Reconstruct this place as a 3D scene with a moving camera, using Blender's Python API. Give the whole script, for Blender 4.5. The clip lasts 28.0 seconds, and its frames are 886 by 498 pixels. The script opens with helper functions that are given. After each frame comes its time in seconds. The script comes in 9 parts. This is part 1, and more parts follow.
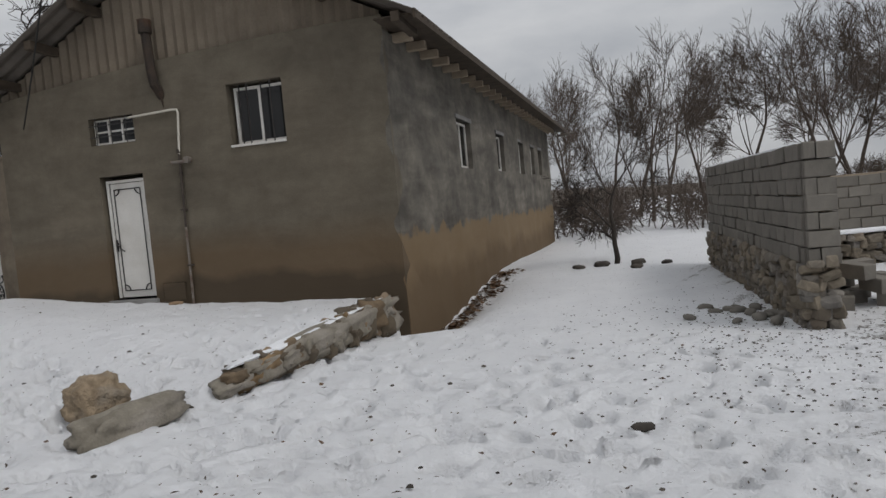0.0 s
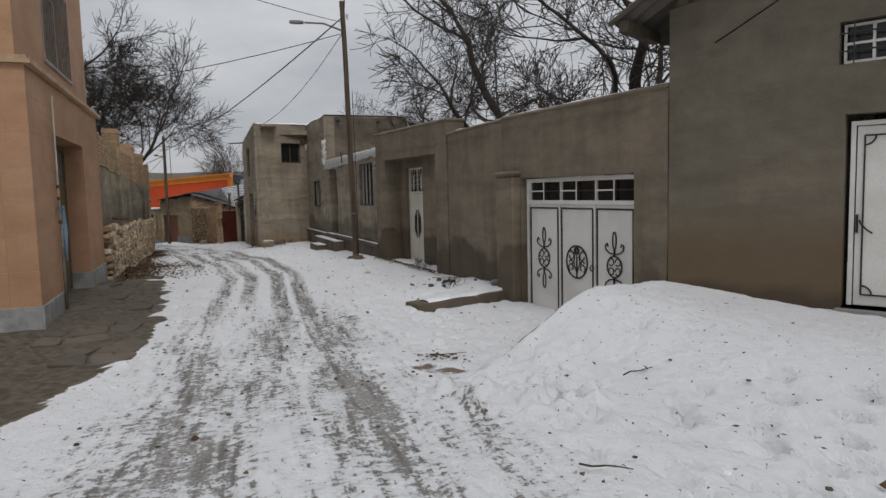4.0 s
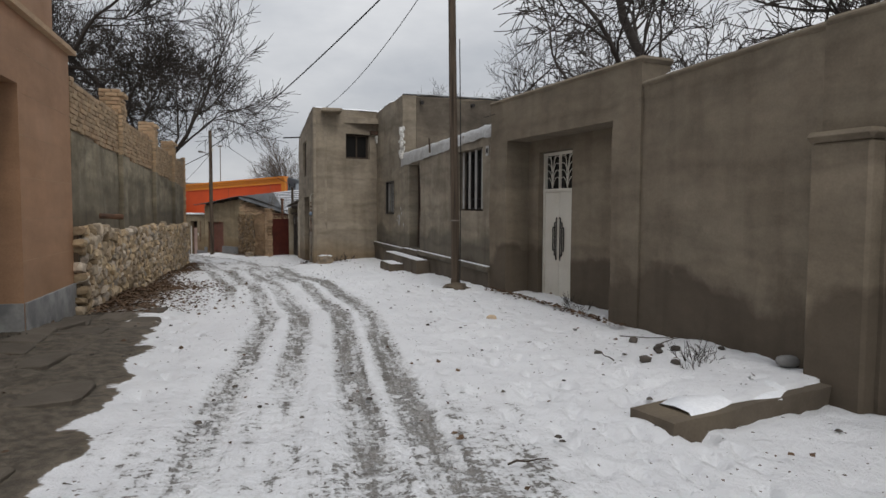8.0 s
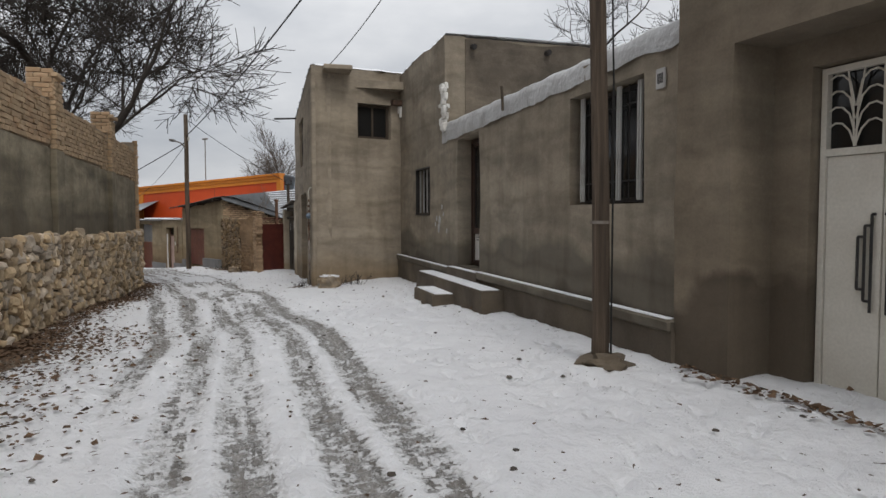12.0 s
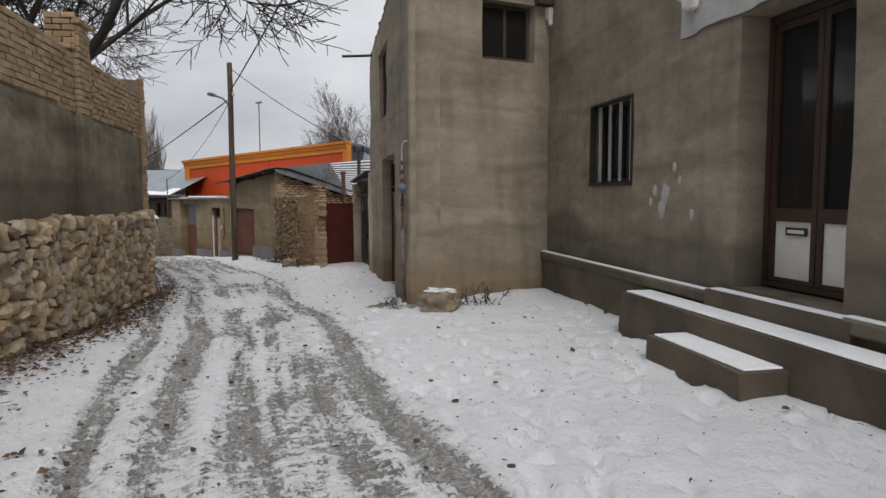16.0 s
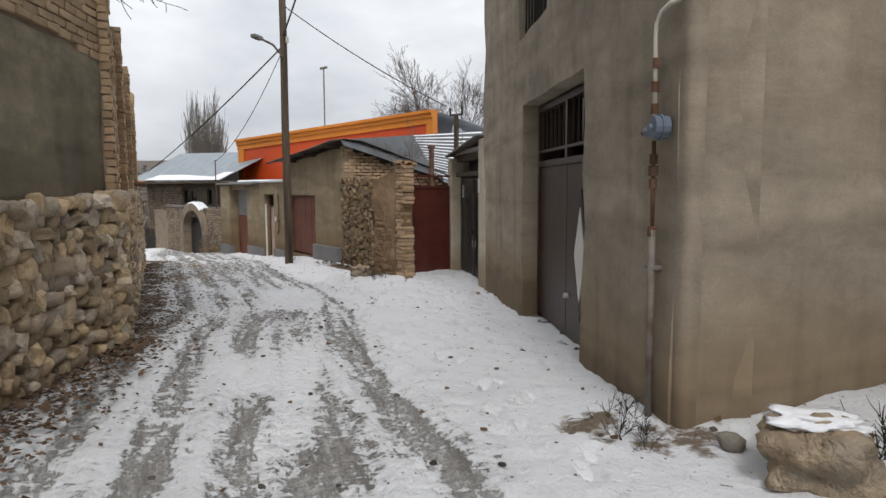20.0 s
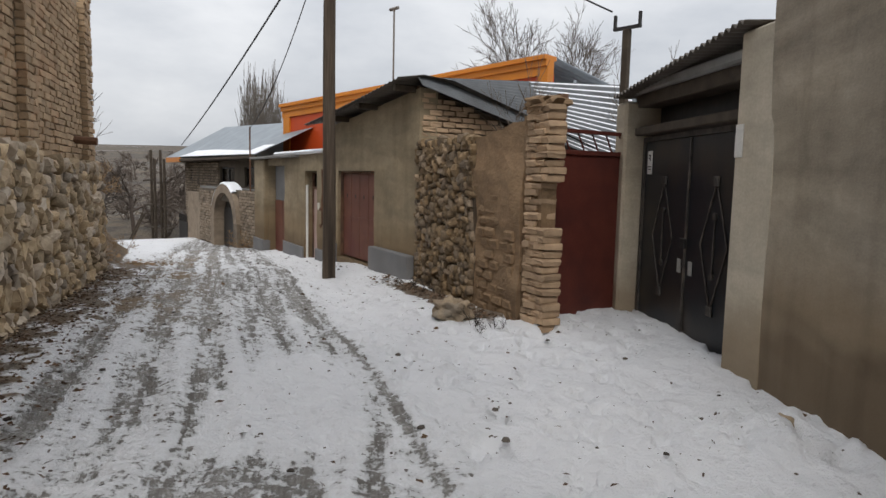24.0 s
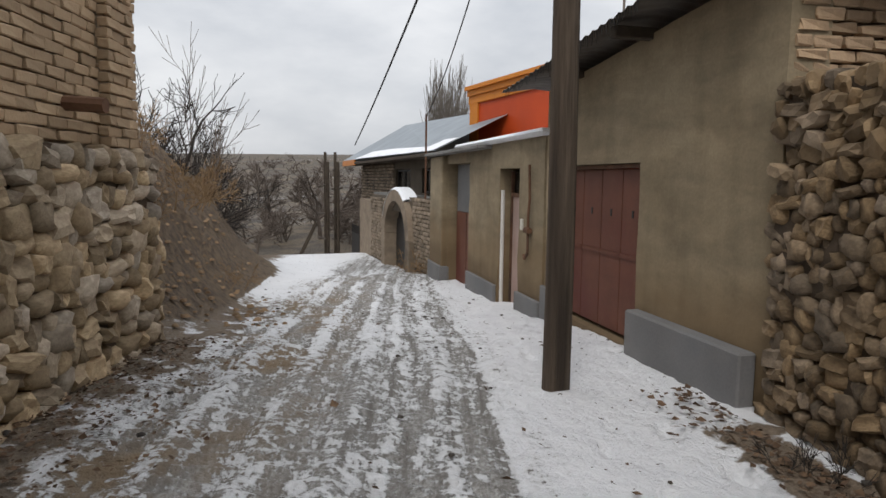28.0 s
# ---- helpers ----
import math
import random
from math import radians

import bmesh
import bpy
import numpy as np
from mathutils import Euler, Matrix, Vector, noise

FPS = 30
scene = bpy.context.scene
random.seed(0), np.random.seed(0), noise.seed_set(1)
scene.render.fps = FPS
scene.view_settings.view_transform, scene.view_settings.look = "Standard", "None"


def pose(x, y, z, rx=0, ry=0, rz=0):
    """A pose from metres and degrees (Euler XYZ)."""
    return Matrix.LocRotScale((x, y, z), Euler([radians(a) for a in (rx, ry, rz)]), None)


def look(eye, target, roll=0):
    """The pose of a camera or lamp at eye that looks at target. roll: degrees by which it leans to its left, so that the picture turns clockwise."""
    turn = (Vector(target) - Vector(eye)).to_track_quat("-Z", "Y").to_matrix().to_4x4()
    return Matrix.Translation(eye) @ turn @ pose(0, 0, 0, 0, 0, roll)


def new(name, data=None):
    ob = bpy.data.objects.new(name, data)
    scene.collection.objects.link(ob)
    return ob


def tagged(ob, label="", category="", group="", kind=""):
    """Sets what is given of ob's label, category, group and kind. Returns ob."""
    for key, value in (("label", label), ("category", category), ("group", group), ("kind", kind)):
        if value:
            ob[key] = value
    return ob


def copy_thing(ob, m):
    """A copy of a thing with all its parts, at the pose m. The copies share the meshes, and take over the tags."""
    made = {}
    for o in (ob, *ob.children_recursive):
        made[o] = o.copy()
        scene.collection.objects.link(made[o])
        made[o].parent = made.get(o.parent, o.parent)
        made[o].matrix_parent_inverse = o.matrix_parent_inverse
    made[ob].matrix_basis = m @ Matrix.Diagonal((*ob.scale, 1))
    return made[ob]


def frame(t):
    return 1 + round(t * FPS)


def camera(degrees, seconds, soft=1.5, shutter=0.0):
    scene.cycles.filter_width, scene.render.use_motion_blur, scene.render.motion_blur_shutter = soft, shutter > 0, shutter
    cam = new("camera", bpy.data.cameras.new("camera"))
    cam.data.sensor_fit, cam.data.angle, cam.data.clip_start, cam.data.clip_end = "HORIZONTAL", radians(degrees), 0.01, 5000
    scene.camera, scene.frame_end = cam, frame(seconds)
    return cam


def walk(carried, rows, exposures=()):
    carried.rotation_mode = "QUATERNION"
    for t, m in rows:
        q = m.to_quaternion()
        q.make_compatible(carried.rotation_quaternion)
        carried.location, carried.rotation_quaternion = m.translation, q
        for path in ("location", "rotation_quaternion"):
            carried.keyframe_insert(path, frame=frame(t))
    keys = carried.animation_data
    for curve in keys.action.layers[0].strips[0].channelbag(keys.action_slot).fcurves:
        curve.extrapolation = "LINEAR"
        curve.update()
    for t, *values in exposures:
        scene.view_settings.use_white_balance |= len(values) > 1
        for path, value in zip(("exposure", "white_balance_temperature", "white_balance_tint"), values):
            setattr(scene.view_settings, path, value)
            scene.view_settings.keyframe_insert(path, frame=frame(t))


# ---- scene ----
cam = camera(67.67, 28.0)
PATH = [
    (0.0, 0.0, -0.0, 1.5, 86.54, 5.26, -0.67),
    (0.5, -1.201, 0.565, 1.571, 86.11, 4.56, 2.4),
    (1.0, -2.345, 1.101, 1.635, 86.21, 3.88, 6.2),
    (1.5, -3.333, 1.584, 1.688, 86.05, 2.97, 10.78),
    (2.0, -4.076, 2.02, 1.727, 85.97, 2.83, 11.1),
    (2.5, -4.771, 2.39, 1.759, 85.64, 2.62, 13.08),
    (3.0, -5.505, 2.667, 1.796, 85.41, 1.73, 17.68),
    (3.5, -6.171, 2.9, 1.841, 84.92, 1.12, 22.81),
    (4.0, -6.811, 3.179, 1.877, 84.97, 1.35, 26.93),
    (4.5, -7.425, 3.539, 1.894, 84.54, 1.57, 27.95),
    (6.5, -9.603, 6.118, 1.658, 85.65, 0.2, 30.26),
    (7.0, -10.253, 6.81, 1.602, 85.83, 0.49, 30.95),
    (7.5, -10.874, 7.511, 1.545, 86.13, 0.22, 30.93),
    (8.0, -11.486, 8.216, 1.492, 86.55, -0.27, 31.5),
    (8.5, -12.088, 8.928, 1.449, 86.72, -0.21, 31.51),
    (9.0, -12.691, 9.654, 1.414, 87.09, -0.31, 31.73),
    (9.5, -13.298, 10.374, 1.37, 87.15, -0.51, 31.52),
    (10.0, -13.889, 11.05, 1.34, 87.1, -0.57, 31.91),
    (10.5, -14.465, 11.692, 1.328, 87.03, -0.74, 32.08),
    (11.0, -15.039, 12.335, 1.325, 87.07, -0.57, 31.9),
    (11.5, -15.633, 12.962, 1.331, 87.05, -0.33, 31.55),
    (12.0, -16.207, 13.556, 1.344, 87.0, 0.1, 31.86),
    (12.5, -16.792, 14.13, 1.346, 86.64, 0.32, 32.46),
    (13.0, -17.411, 14.715, 1.327, 86.47, 0.04, 33.39),
    (13.5, -18.094, 15.304, 1.298, 86.14, 0.07, 34.17),
    (15.5, -20.719, 17.693, 1.228, 85.49, 0.08, 36.78),
    (16.0, -21.339, 18.273, 1.209, 85.31, 0.18, 37.04),
    (16.5, -21.987, 18.838, 1.186, 85.1, 0.17, 37.49),
    (17.0, -22.573, 19.375, 1.169, 84.89, 0.18, 37.81),
    (17.5, -23.172, 19.844, 1.152, 84.9, 0.41, 38.54),
    (18.0, -23.753, 20.293, 1.13, 84.92, 0.29, 39.34),
    (18.5, -24.413, 20.757, 1.096, 84.87, 0.26, 41.27),
    (19.0, -25.017, 21.238, 1.054, 84.68, 0.15, 41.84),
    (19.5, -25.618, 21.722, 1.013, 84.58, 0.08, 42.32),
    (20.0, -26.2, 22.221, 0.975, 84.52, 0.24, 42.72),
    (20.5, -26.842, 22.709, 0.935, 84.57, 0.09, 43.57),
    (21.0, -27.435, 23.19, 0.891, 84.48, -0.21, 43.8),
    (21.5, -28.014, 23.655, 0.842, 84.33, -0.52, 44.44),
    (23.5, -30.85, 25.848, 0.67, 83.87, -0.8, 47.44),
    (24.0, -31.552, 26.31, 0.625, 83.87, -1.27, 48.34),
    (24.5, -32.229, 26.723, 0.587, 83.88, -1.33, 49.15),
    (25.0, -32.898, 27.082, 0.55, 83.8, -1.42, 49.96),
    (25.5, -33.505, 27.409, 0.525, 83.99, -1.67, 50.44),
    (26.0, -34.15, 27.733, 0.51, 84.24, -1.44, 51.91),
    (26.5, -34.78, 28.075, 0.5, 84.43, -1.47, 54.69),
    (27.0, -35.404, 28.404, 0.502, 84.15, -1.04, 56.79),
    (27.5, -35.973, 28.726, 0.514, 83.94, -0.93, 60.48),
    (28.0, -36.535, 29.009, 0.536, 84.06, -0.78, 64.13),
]
walk(cam, [(t, pose(x, y, z, rx, ry, rz)) for t, x, y, z, rx, ry, rz in PATH], [(0.0, -0.38), (1.0, -0.3), (2.0, -0.36), (4.0, -0.22), (8.0, -0.02), (10.0, 0.02), (13.0, 0.1), (18.0, 0.28), (20.0, 0.46), (22.0, 0.48), (24.0, 0.32), (26.0, 0.1), (27.0, 0.16), (28.0, 0.28)])

# ---- light ----
world = bpy.data.worlds.new("overcast_sky")
scene.world = world
world.use_nodes = True
wn, wl = world.node_tree.nodes, world.node_tree.links
wn.clear()
w_out, w_bg = wn.new("ShaderNodeOutputWorld"), wn.new("ShaderNodeBackground")
w_sky = wn.new("ShaderNodeTexSky")
w_sky.sky_type, w_sky.sun_disc = "NISHITA", False
w_sky.sun_elevation, w_sky.sun_rotation = radians(49), radians(130)
w_sky.air_density, w_sky.dust_density = 1.0, 3.0
w_tc, w_map, w_noise = wn.new("ShaderNodeTexCoord"), wn.new("ShaderNodeMapping"), wn.new("ShaderNodeTexNoise")
w_map.inputs["Scale"].default_value = (1.0, 1.0, 2.6)
w_noise.inputs["Scale"].default_value, w_noise.inputs["Detail"].default_value = 2.6, 7.0
w_noise.inputs["Roughness"].default_value = 0.55
w_ramp = wn.new("ShaderNodeValToRGB")
w_ramp.color_ramp.elements[0].position, w_ramp.color_ramp.elements[0].color = 0.32, (5.5, 5.8, 6.3, 1)
w_ramp.color_ramp.elements[1].position, w_ramp.color_ramp.elements[1].color = 0.72, (9.2, 9.3, 9.5, 1)
w_cover = wn.new("ShaderNodeMixRGB")
w_cover.inputs[0].default_value = 0.95
w_gain = wn.new("ShaderNodeVectorMath")
w_gain.operation = "SCALE"
# an overcast sky is darker towards the horizon
w_sep, w_grad = wn.new("ShaderNodeSeparateXYZ"), wn.new("ShaderNodeMapRange")
w_grad.inputs["From Min"].default_value, w_grad.inputs["From Max"].default_value = 0.0, 0.9
w_grad.inputs["To Min"].default_value, w_grad.inputs["To Max"].default_value = 0.74, 1.3
wl.new(w_tc.outputs["Generated"], w_sep.inputs[0])
wl.new(w_sep.outputs["Z"], w_grad.inputs["Value"])
wl.new(w_grad.outputs["Result"], w_gain.inputs["Scale"])
wl.new(w_tc.outputs["Generated"], w_map.inputs["Vector"])
wl.new(w_map.outputs["Vector"], w_noise.inputs["Vector"])
wl.new(w_noise.outputs["Fac"], w_ramp.inputs["Fac"])
wl.new(w_sky.outputs["Color"], w_cover.inputs[1])
wl.new(w_ramp.outputs["Color"], w_cover.inputs[2])
wl.new(w_cover.outputs["Color"], w_gain.inputs[0])
wl.new(w_gain.outputs["Vector"], w_bg.inputs["Color"])
w_bg.inputs["Strength"].default_value = 0.098
wl.new(w_bg.outputs["Background"], w_out.inputs["Surface"])

sun_data = bpy.data.lights.new("sun", "SUN")
sun_data.energy, sun_data.angle, sun_data.color = 1.15, radians(18), (1.0, 0.975, 0.945)
sun = new("sun", sun_data)
sun.matrix_world = look((10.5, -8.8, 16), (0, 0, 0))


# ---- materials ----
def material(name, c1, c2, scale=4.0, rough=0.85, bump=0.25, fine=60.0, c3=None, stain_scale=0.6, metal=0.0, stretch=(1, 1, 1), vary=0.0, spec=0.3, depth=0.02, trowel=0.0, grey=0.0):
    """Two colours mixed by grain, a third by broad stains; relief from both."""
    m = bpy.data.materials.new(name)
    m.use_nodes = True
    n, l = m.node_tree.nodes, m.node_tree.links
    b = n["Principled BSDF"]
    b.inputs["Roughness"].default_value, b.inputs["Metallic"].default_value = rough, metal
    b.inputs["Specular IOR Level"].default_value = spec
    tc, mp = n.new("ShaderNodeTexCoord"), n.new("ShaderNodeMapping")
    mp.inputs["Scale"].default_value = stretch
    l.new(tc.outputs["Object"], mp.inputs["Vector"])
    n1, n2, n3 = (n.new("ShaderNodeTexNoise") for _ in range(3))
    for k, sc, det in ((n1, scale, 6), (n2, fine, 4), (n3, stain_scale, 5)):
        k.inputs["Scale"].default_value, k.inputs["Detail"].default_value = sc, det
        l.new(mp.outputs["Vector"], k.inputs["Vector"])
    r1 = n.new("ShaderNodeMapRange")
    r1.inputs["From Min"].default_value, r1.inputs["From Max"].default_value = 0.35, 0.65
    l.new(n1.outputs["Fac"], r1.inputs["Value"])
    mix = n.new("ShaderNodeMixRGB")
    mix.inputs[1].default_value, mix.inputs[2].default_value = (*c1, 1), (*c2, 1)
    l.new(r1.outputs["Result"], mix.inputs[0])
    last = mix.outputs["Color"]
    if c3:
        r3 = n.new("ShaderNodeMapRange")
        r3.inputs["From Min"].default_value, r3.inputs["From Max"].default_value = 0.5, 0.68
        l.new(n3.outputs["Fac"], r3.inputs["Value"])
        mix3 = n.new("ShaderNodeMixRGB")
        mix3.inputs[2].default_value = (*c3, 1)
        l.new(r3.outputs["Result"], mix3.inputs[0])
        l.new(last, mix3.inputs[1])
        last = mix3.outputs["Color"]
    speck = n.new("ShaderNodeMapRange")
    speck.inputs["To Min"].default_value, speck.inputs["To Max"].default_value = 0.82, 1.15
    l.new(n2.outputs["Fac"], speck.inputs["Value"])
    val = n.new("ShaderNodeVectorMath")
    val.operation = "SCALE"
    l.new(last, val.inputs[0])
    l.new(speck.outputs["Result"], val.inputs["Scale"])
    last = val.outputs["Vector"]
    if trowel:
        for sc3, lo, hi in (((0.4, 0.4, 1.5), 1 - trowel * 1.3, 1 + trowel * 1.2), ((2.2, 2.2, 0.35), 1 - trowel * 0.45, 1 + trowel * 0.3), ((1.1, 1.1, 3.2), 1 - trowel * 0.8, 1 + trowel * 0.7), ((6.0, 6.0, 7.0), 1 - trowel * 0.5, 1 + trowel * 0.5)):
            mpt, nt, rt, vt = n.new("ShaderNodeMapping"), n.new("ShaderNodeTexNoise"), n.new("ShaderNodeMapRange"), n.new("ShaderNodeVectorMath")
            mpt.inputs["Scale"].default_value = sc3
            nt.inputs["Scale"].default_value, nt.inputs["Detail"].default_value, nt.inputs["Roughness"].default_value = 1.0, 6.0, 0.62
            nt.inputs["Distortion"].default_value = 0.6
            rt.inputs["From Min"].default_value, rt.inputs["From Max"].default_value = 0.36, 0.64
            rt.inputs["To Min"].default_value, rt.inputs["To Max"].default_value = lo, hi
            vt.operation = "SCALE"
            l.new(tc.outputs["Object"], mpt.inputs["Vector"])
            l.new(mpt.outputs["Vector"], nt.inputs["Vector"])
            l.new(nt.outputs["Fac"], rt.inputs["Value"])
            l.new(last, vt.inputs[0])
            l.new(rt.outputs["Result"], vt.inputs["Scale"])
            last = vt.outputs["Vector"]
    if vary:
        oi, vr = n.new("ShaderNodeObjectInfo"), n.new("ShaderNodeMapRange")
        gi = n.new("ShaderNodeNewGeometry")
        ad, fr = n.new("ShaderNodeMath"), n.new("ShaderNodeMath")
        ad.operation, fr.operation = "ADD", "FRACT"
        l.new(oi.outputs["Random"], ad.inputs[0])
        l.new(gi.outputs["Random Per Island"], ad.inputs[1])
        l.new(ad.outputs[0], fr.inputs[0])
        vr.inputs["To Min"].default_value, vr.inputs["To Max"].default_value = 1 - vary, 1 + vary
        l.new(fr.outputs[0], vr.inputs["Value"])
        v2 = n.new("ShaderNodeVectorMath")
        v2.operation = "SCALE"
        l.new(last, v2.inputs[0])
        l.new(vr.outputs["Result"], v2.inputs["Scale"])
        last = v2.outputs["Vector"]
        if grey:
            f7, hs, gr = n.new("ShaderNodeMath"), n.new("ShaderNodeHueSaturation"), n.new("ShaderNodeMapRange")
            ml = n.new("ShaderNodeMath")
            ml.operation, f7.operation = "MULTIPLY", "FRACT"
            ml.inputs[1].default_value = 7.31
            l.new(fr.outputs[0], ml.inputs[0])
            l.new(ml.outputs[0], f7.inputs[0])
            gr.inputs["From Min"].default_value, gr.inputs["From Max"].default_value = 0.35, 1.0
            gr.inputs["To Min"].default_value, gr.inputs["To Max"].default_value = 1.1, 1.0 - grey
            l.new(f7.outputs[0], gr.inputs["Value"])
            l.new(gr.outputs["Result"], hs.inputs["Saturation"])
            l.new(last, hs.inputs["Color"])
            last = hs.outputs["Color"]
    l.new(last, b.inputs["Base Color"])
    if bump:
        bp, ad2 = n.new("ShaderNodeBump"), n.new("ShaderNodeMath")
        ad2.operation = "MULTIPLY_ADD"
        ad2.inputs[1].default_value = 0.35
        l.new(n2.outputs["Fac"], ad2.inputs[0])
        l.new(n1.outputs["Fac"], ad2.inputs[2])
        bp.inputs["Strength"].default_value, bp.inputs["Distance"].default_value = bump, depth
        l.new(ad2.outputs[0], bp.inputs["Height"])
        l.new(bp.outputs["Normal"], b.inputs["Normal"])
    return m


def damp(m, low, colour, height, blur=0.25, wobble=0.5, scale=1.3, top=None, soft=0.5):
    """Lays a stain with a ragged upper edge on the foot of a wall; a wall's own z is the world's."""
    n, l = m.node_tree.nodes, m.node_tree.links
    b = n["Principled BSDF"]
    src = b.inputs["Base Color"].links[0].from_socket
    tc, sx, ns = n.new("ShaderNodeTexCoord"), n.new("ShaderNodeSeparateXYZ"), n.new("ShaderNodeTexNoise")
    ns.inputs["Scale"].default_value, ns.inputs["Detail"].default_value = scale, 5
    l.new(tc.outputs["Object"], sx.inputs[0])
    l.new(tc.outputs["Object"], ns.inputs["Vector"])
    ma = n.new("ShaderNodeMath")
    ma.operation = "MULTIPLY_ADD"
    ma.inputs[1].default_value = -wobble * 2
    l.new(ns.outputs["Fac"], ma.inputs[0])
    l.new(sx.outputs["Z"], ma.inputs[2])
    mr = n.new("ShaderNodeMapRange")
    mr.inputs["From Min"].default_value, mr.inputs["From Max"].default_value = low + height - blur - wobble, low + height + blur - wobble
    mr.inputs["To Min"].default_value, mr.inputs["To Max"].default_value = soft, 0.0
    l.new(ma.outputs[0], mr.inputs["Value"])
    mx = n.new("ShaderNodeMixRGB")
    mx.inputs[2].default_value = (*colour, 1)
    l.new(mr.outputs["Result"], mx.inputs[0])
    l.new(src, mx.inputs[1])
    l.new(mx.outputs["Color"], b.inputs["Base Color"])
    return m


def lifts(m, step, amount, wander=0.5):
    """Wavering level lines where one day's plaster met the next, and faint runs of dirt below them."""
    n, l = m.node_tree.nodes, m.node_tree.links
    b = n["Principled BSDF"]
    src = b.inputs["Base Color"].links[0].from_socket
    tc, sx, ns, mp, run = n.new("ShaderNodeTexCoord"), n.new("ShaderNodeSeparateXYZ"), n.new("ShaderNodeTexNoise"), n.new("ShaderNodeMapping"), n.new("ShaderNodeTexNoise")
    ns.inputs["Scale"].default_value, ns.inputs["Detail"].default_value = 0.8, 4
    mp.inputs["Scale"].default_value = (2.2, 2.2, 0.28)
    run.inputs["Scale"].default_value, run.inputs["Detail"].default_value = 1.6, 5
    for s in (sx.inputs[0], ns.inputs["Vector"], mp.inputs["Vector"]):
        l.new(tc.outputs["Object"], s)
    l.new(mp.outputs[0], run.inputs["Vector"])
    ma, wr, mr, ad, rr, mx = n.new("ShaderNodeMath"), n.new("ShaderNodeMath"), n.new("ShaderNodeMapRange"), n.new("ShaderNodeMath"), n.new("ShaderNodeMapRange"), n.new("ShaderNodeMixRGB")
    ma.operation, wr.operation, ad.operation, mx.blend_type = "MULTIPLY_ADD", "PINGPONG", "MULTIPLY_ADD", "MULTIPLY"
    ma.inputs[1].default_value, wr.inputs[1].default_value = wander, step / 2
    l.new(ns.outputs["Fac"], ma.inputs[0])
    l.new(sx.outputs["Z"], ma.inputs[2])
    l.new(ma.outputs[0], wr.inputs[0])
    mr.inputs["From Min"].default_value, mr.inputs["From Max"].default_value = 0.0, 0.09
    mr.inputs["To Min"].default_value, mr.inputs["To Max"].default_value = 1.0, 0.0
    l.new(wr.outputs[0], mr.inputs["Value"])
    rr.inputs["From Min"].default_value, rr.inputs["From Max"].default_value = 0.5, 0.72
    l.new(run.outputs["Fac"], rr.inputs["Value"])
    l.new(rr.outputs["Result"], ad.inputs[0])
    ad.inputs[1].default_value = 0.65
    half = n.new("ShaderNodeMath")
    half.operation = "MULTIPLY"
    l.new(mr.outputs["Result"], half.inputs[0])
    l.new(ns.outputs["Fac"], half.inputs[1])
    l.new(half.outputs[0], ad.inputs[2])
    fc = n.new("ShaderNodeMath")
    fc.operation, fc.use_clamp = "MULTIPLY", True
    fc.inputs[1].default_value = amount
    l.new(ad.outputs[0], fc.inputs[0])
    l.new(fc.outputs[0], mx.inputs[0])
    l.new(src, mx.inputs[1])
    mx.inputs[2].default_value = (0.42, 0.4, 0.37, 1)
    l.new(mx.outputs["Color"], b.inputs["Base Color"])
    return m


PLASTER_A = damp(damp(material("mud_plaster_house", (0.141, 0.121, 0.091), (0.112, 0.095, 0.071), 1.5, 0.95, 0.3, 45, (0.150, 0.126, 0.094), 0.35, trowel=0.09), 0.3, (0.120, 0.079, 0.043), 1.0, 0.3, 0.3, 0.6, soft=0.7), 0.3, (0.049, 0.038, 0.026), 0.3, 0.1, 0.42, 0.8, soft=0.7)
PLASTER_SIDE = damp(damp(material("patched_cement_side", (0.106, 0.097, 0.083), (0.171, 0.154, 0.129), 1.1, 0.95, 0.7, 30, (0.081, 0.073, 0.063), 0.7, trowel=0.2), 0.0, (0.201, 0.139, 0.077), 1.15, 0.05, 0.42, 2.2, soft=0.85), -0.35, (0.102, 0.068, 0.039), 0.7, 0.2, 0.5, 1.0, soft=0.6)
PLASTER_G = lifts(damp(material("mud_plaster_wall", (0.210, 0.175, 0.129), (0.166, 0.134, 0.098), 1.3, 0.95, 0.35, 40, (0.194, 0.157, 0.113), 0.4, trowel=0.11), -0.3, (0.060, 0.046, 0.033), 0.85, 0.1, 0.95, 0.85, soft=0.7), 1.1, 0.4)
PLASTER_B = lifts(damp(damp(material("mud_plaster_old", (0.278, 0.237, 0.180), (0.210, 0.174, 0.130), 1.2, 0.95, 0.45, 38, (0.292, 0.251, 0.193), 0.45, trowel=0.15), 0.1, (0.107, 0.094, 0.073), 0.75, 0.12, 0.7, 0.75, soft=0.75), 0.1, (0.076, 0.063, 0.046), 0.2, 0.06, 0.45, 1.3, soft=0.6), 0.9, 0.5)
PLASTER_T = lifts(damp(damp(material("mud_plaster_tower", (0.315, 0.267, 0.207), (0.264, 0.221, 0.166), 1.1, 0.95, 0.4, 42, (0.335, 0.281, 0.209), 0.4, stretch=(1, 1, 1.6), trowel=0.14), -0.5, (0.229, 0.164, 0.097), 0.55, 0.25, 0.35, 0.8, soft=0.7), -0.5, (0.116, 0.083, 0.052), 0.12, 0.08, 0.3, 1.1, soft=0.6), 0.95, 0.5)
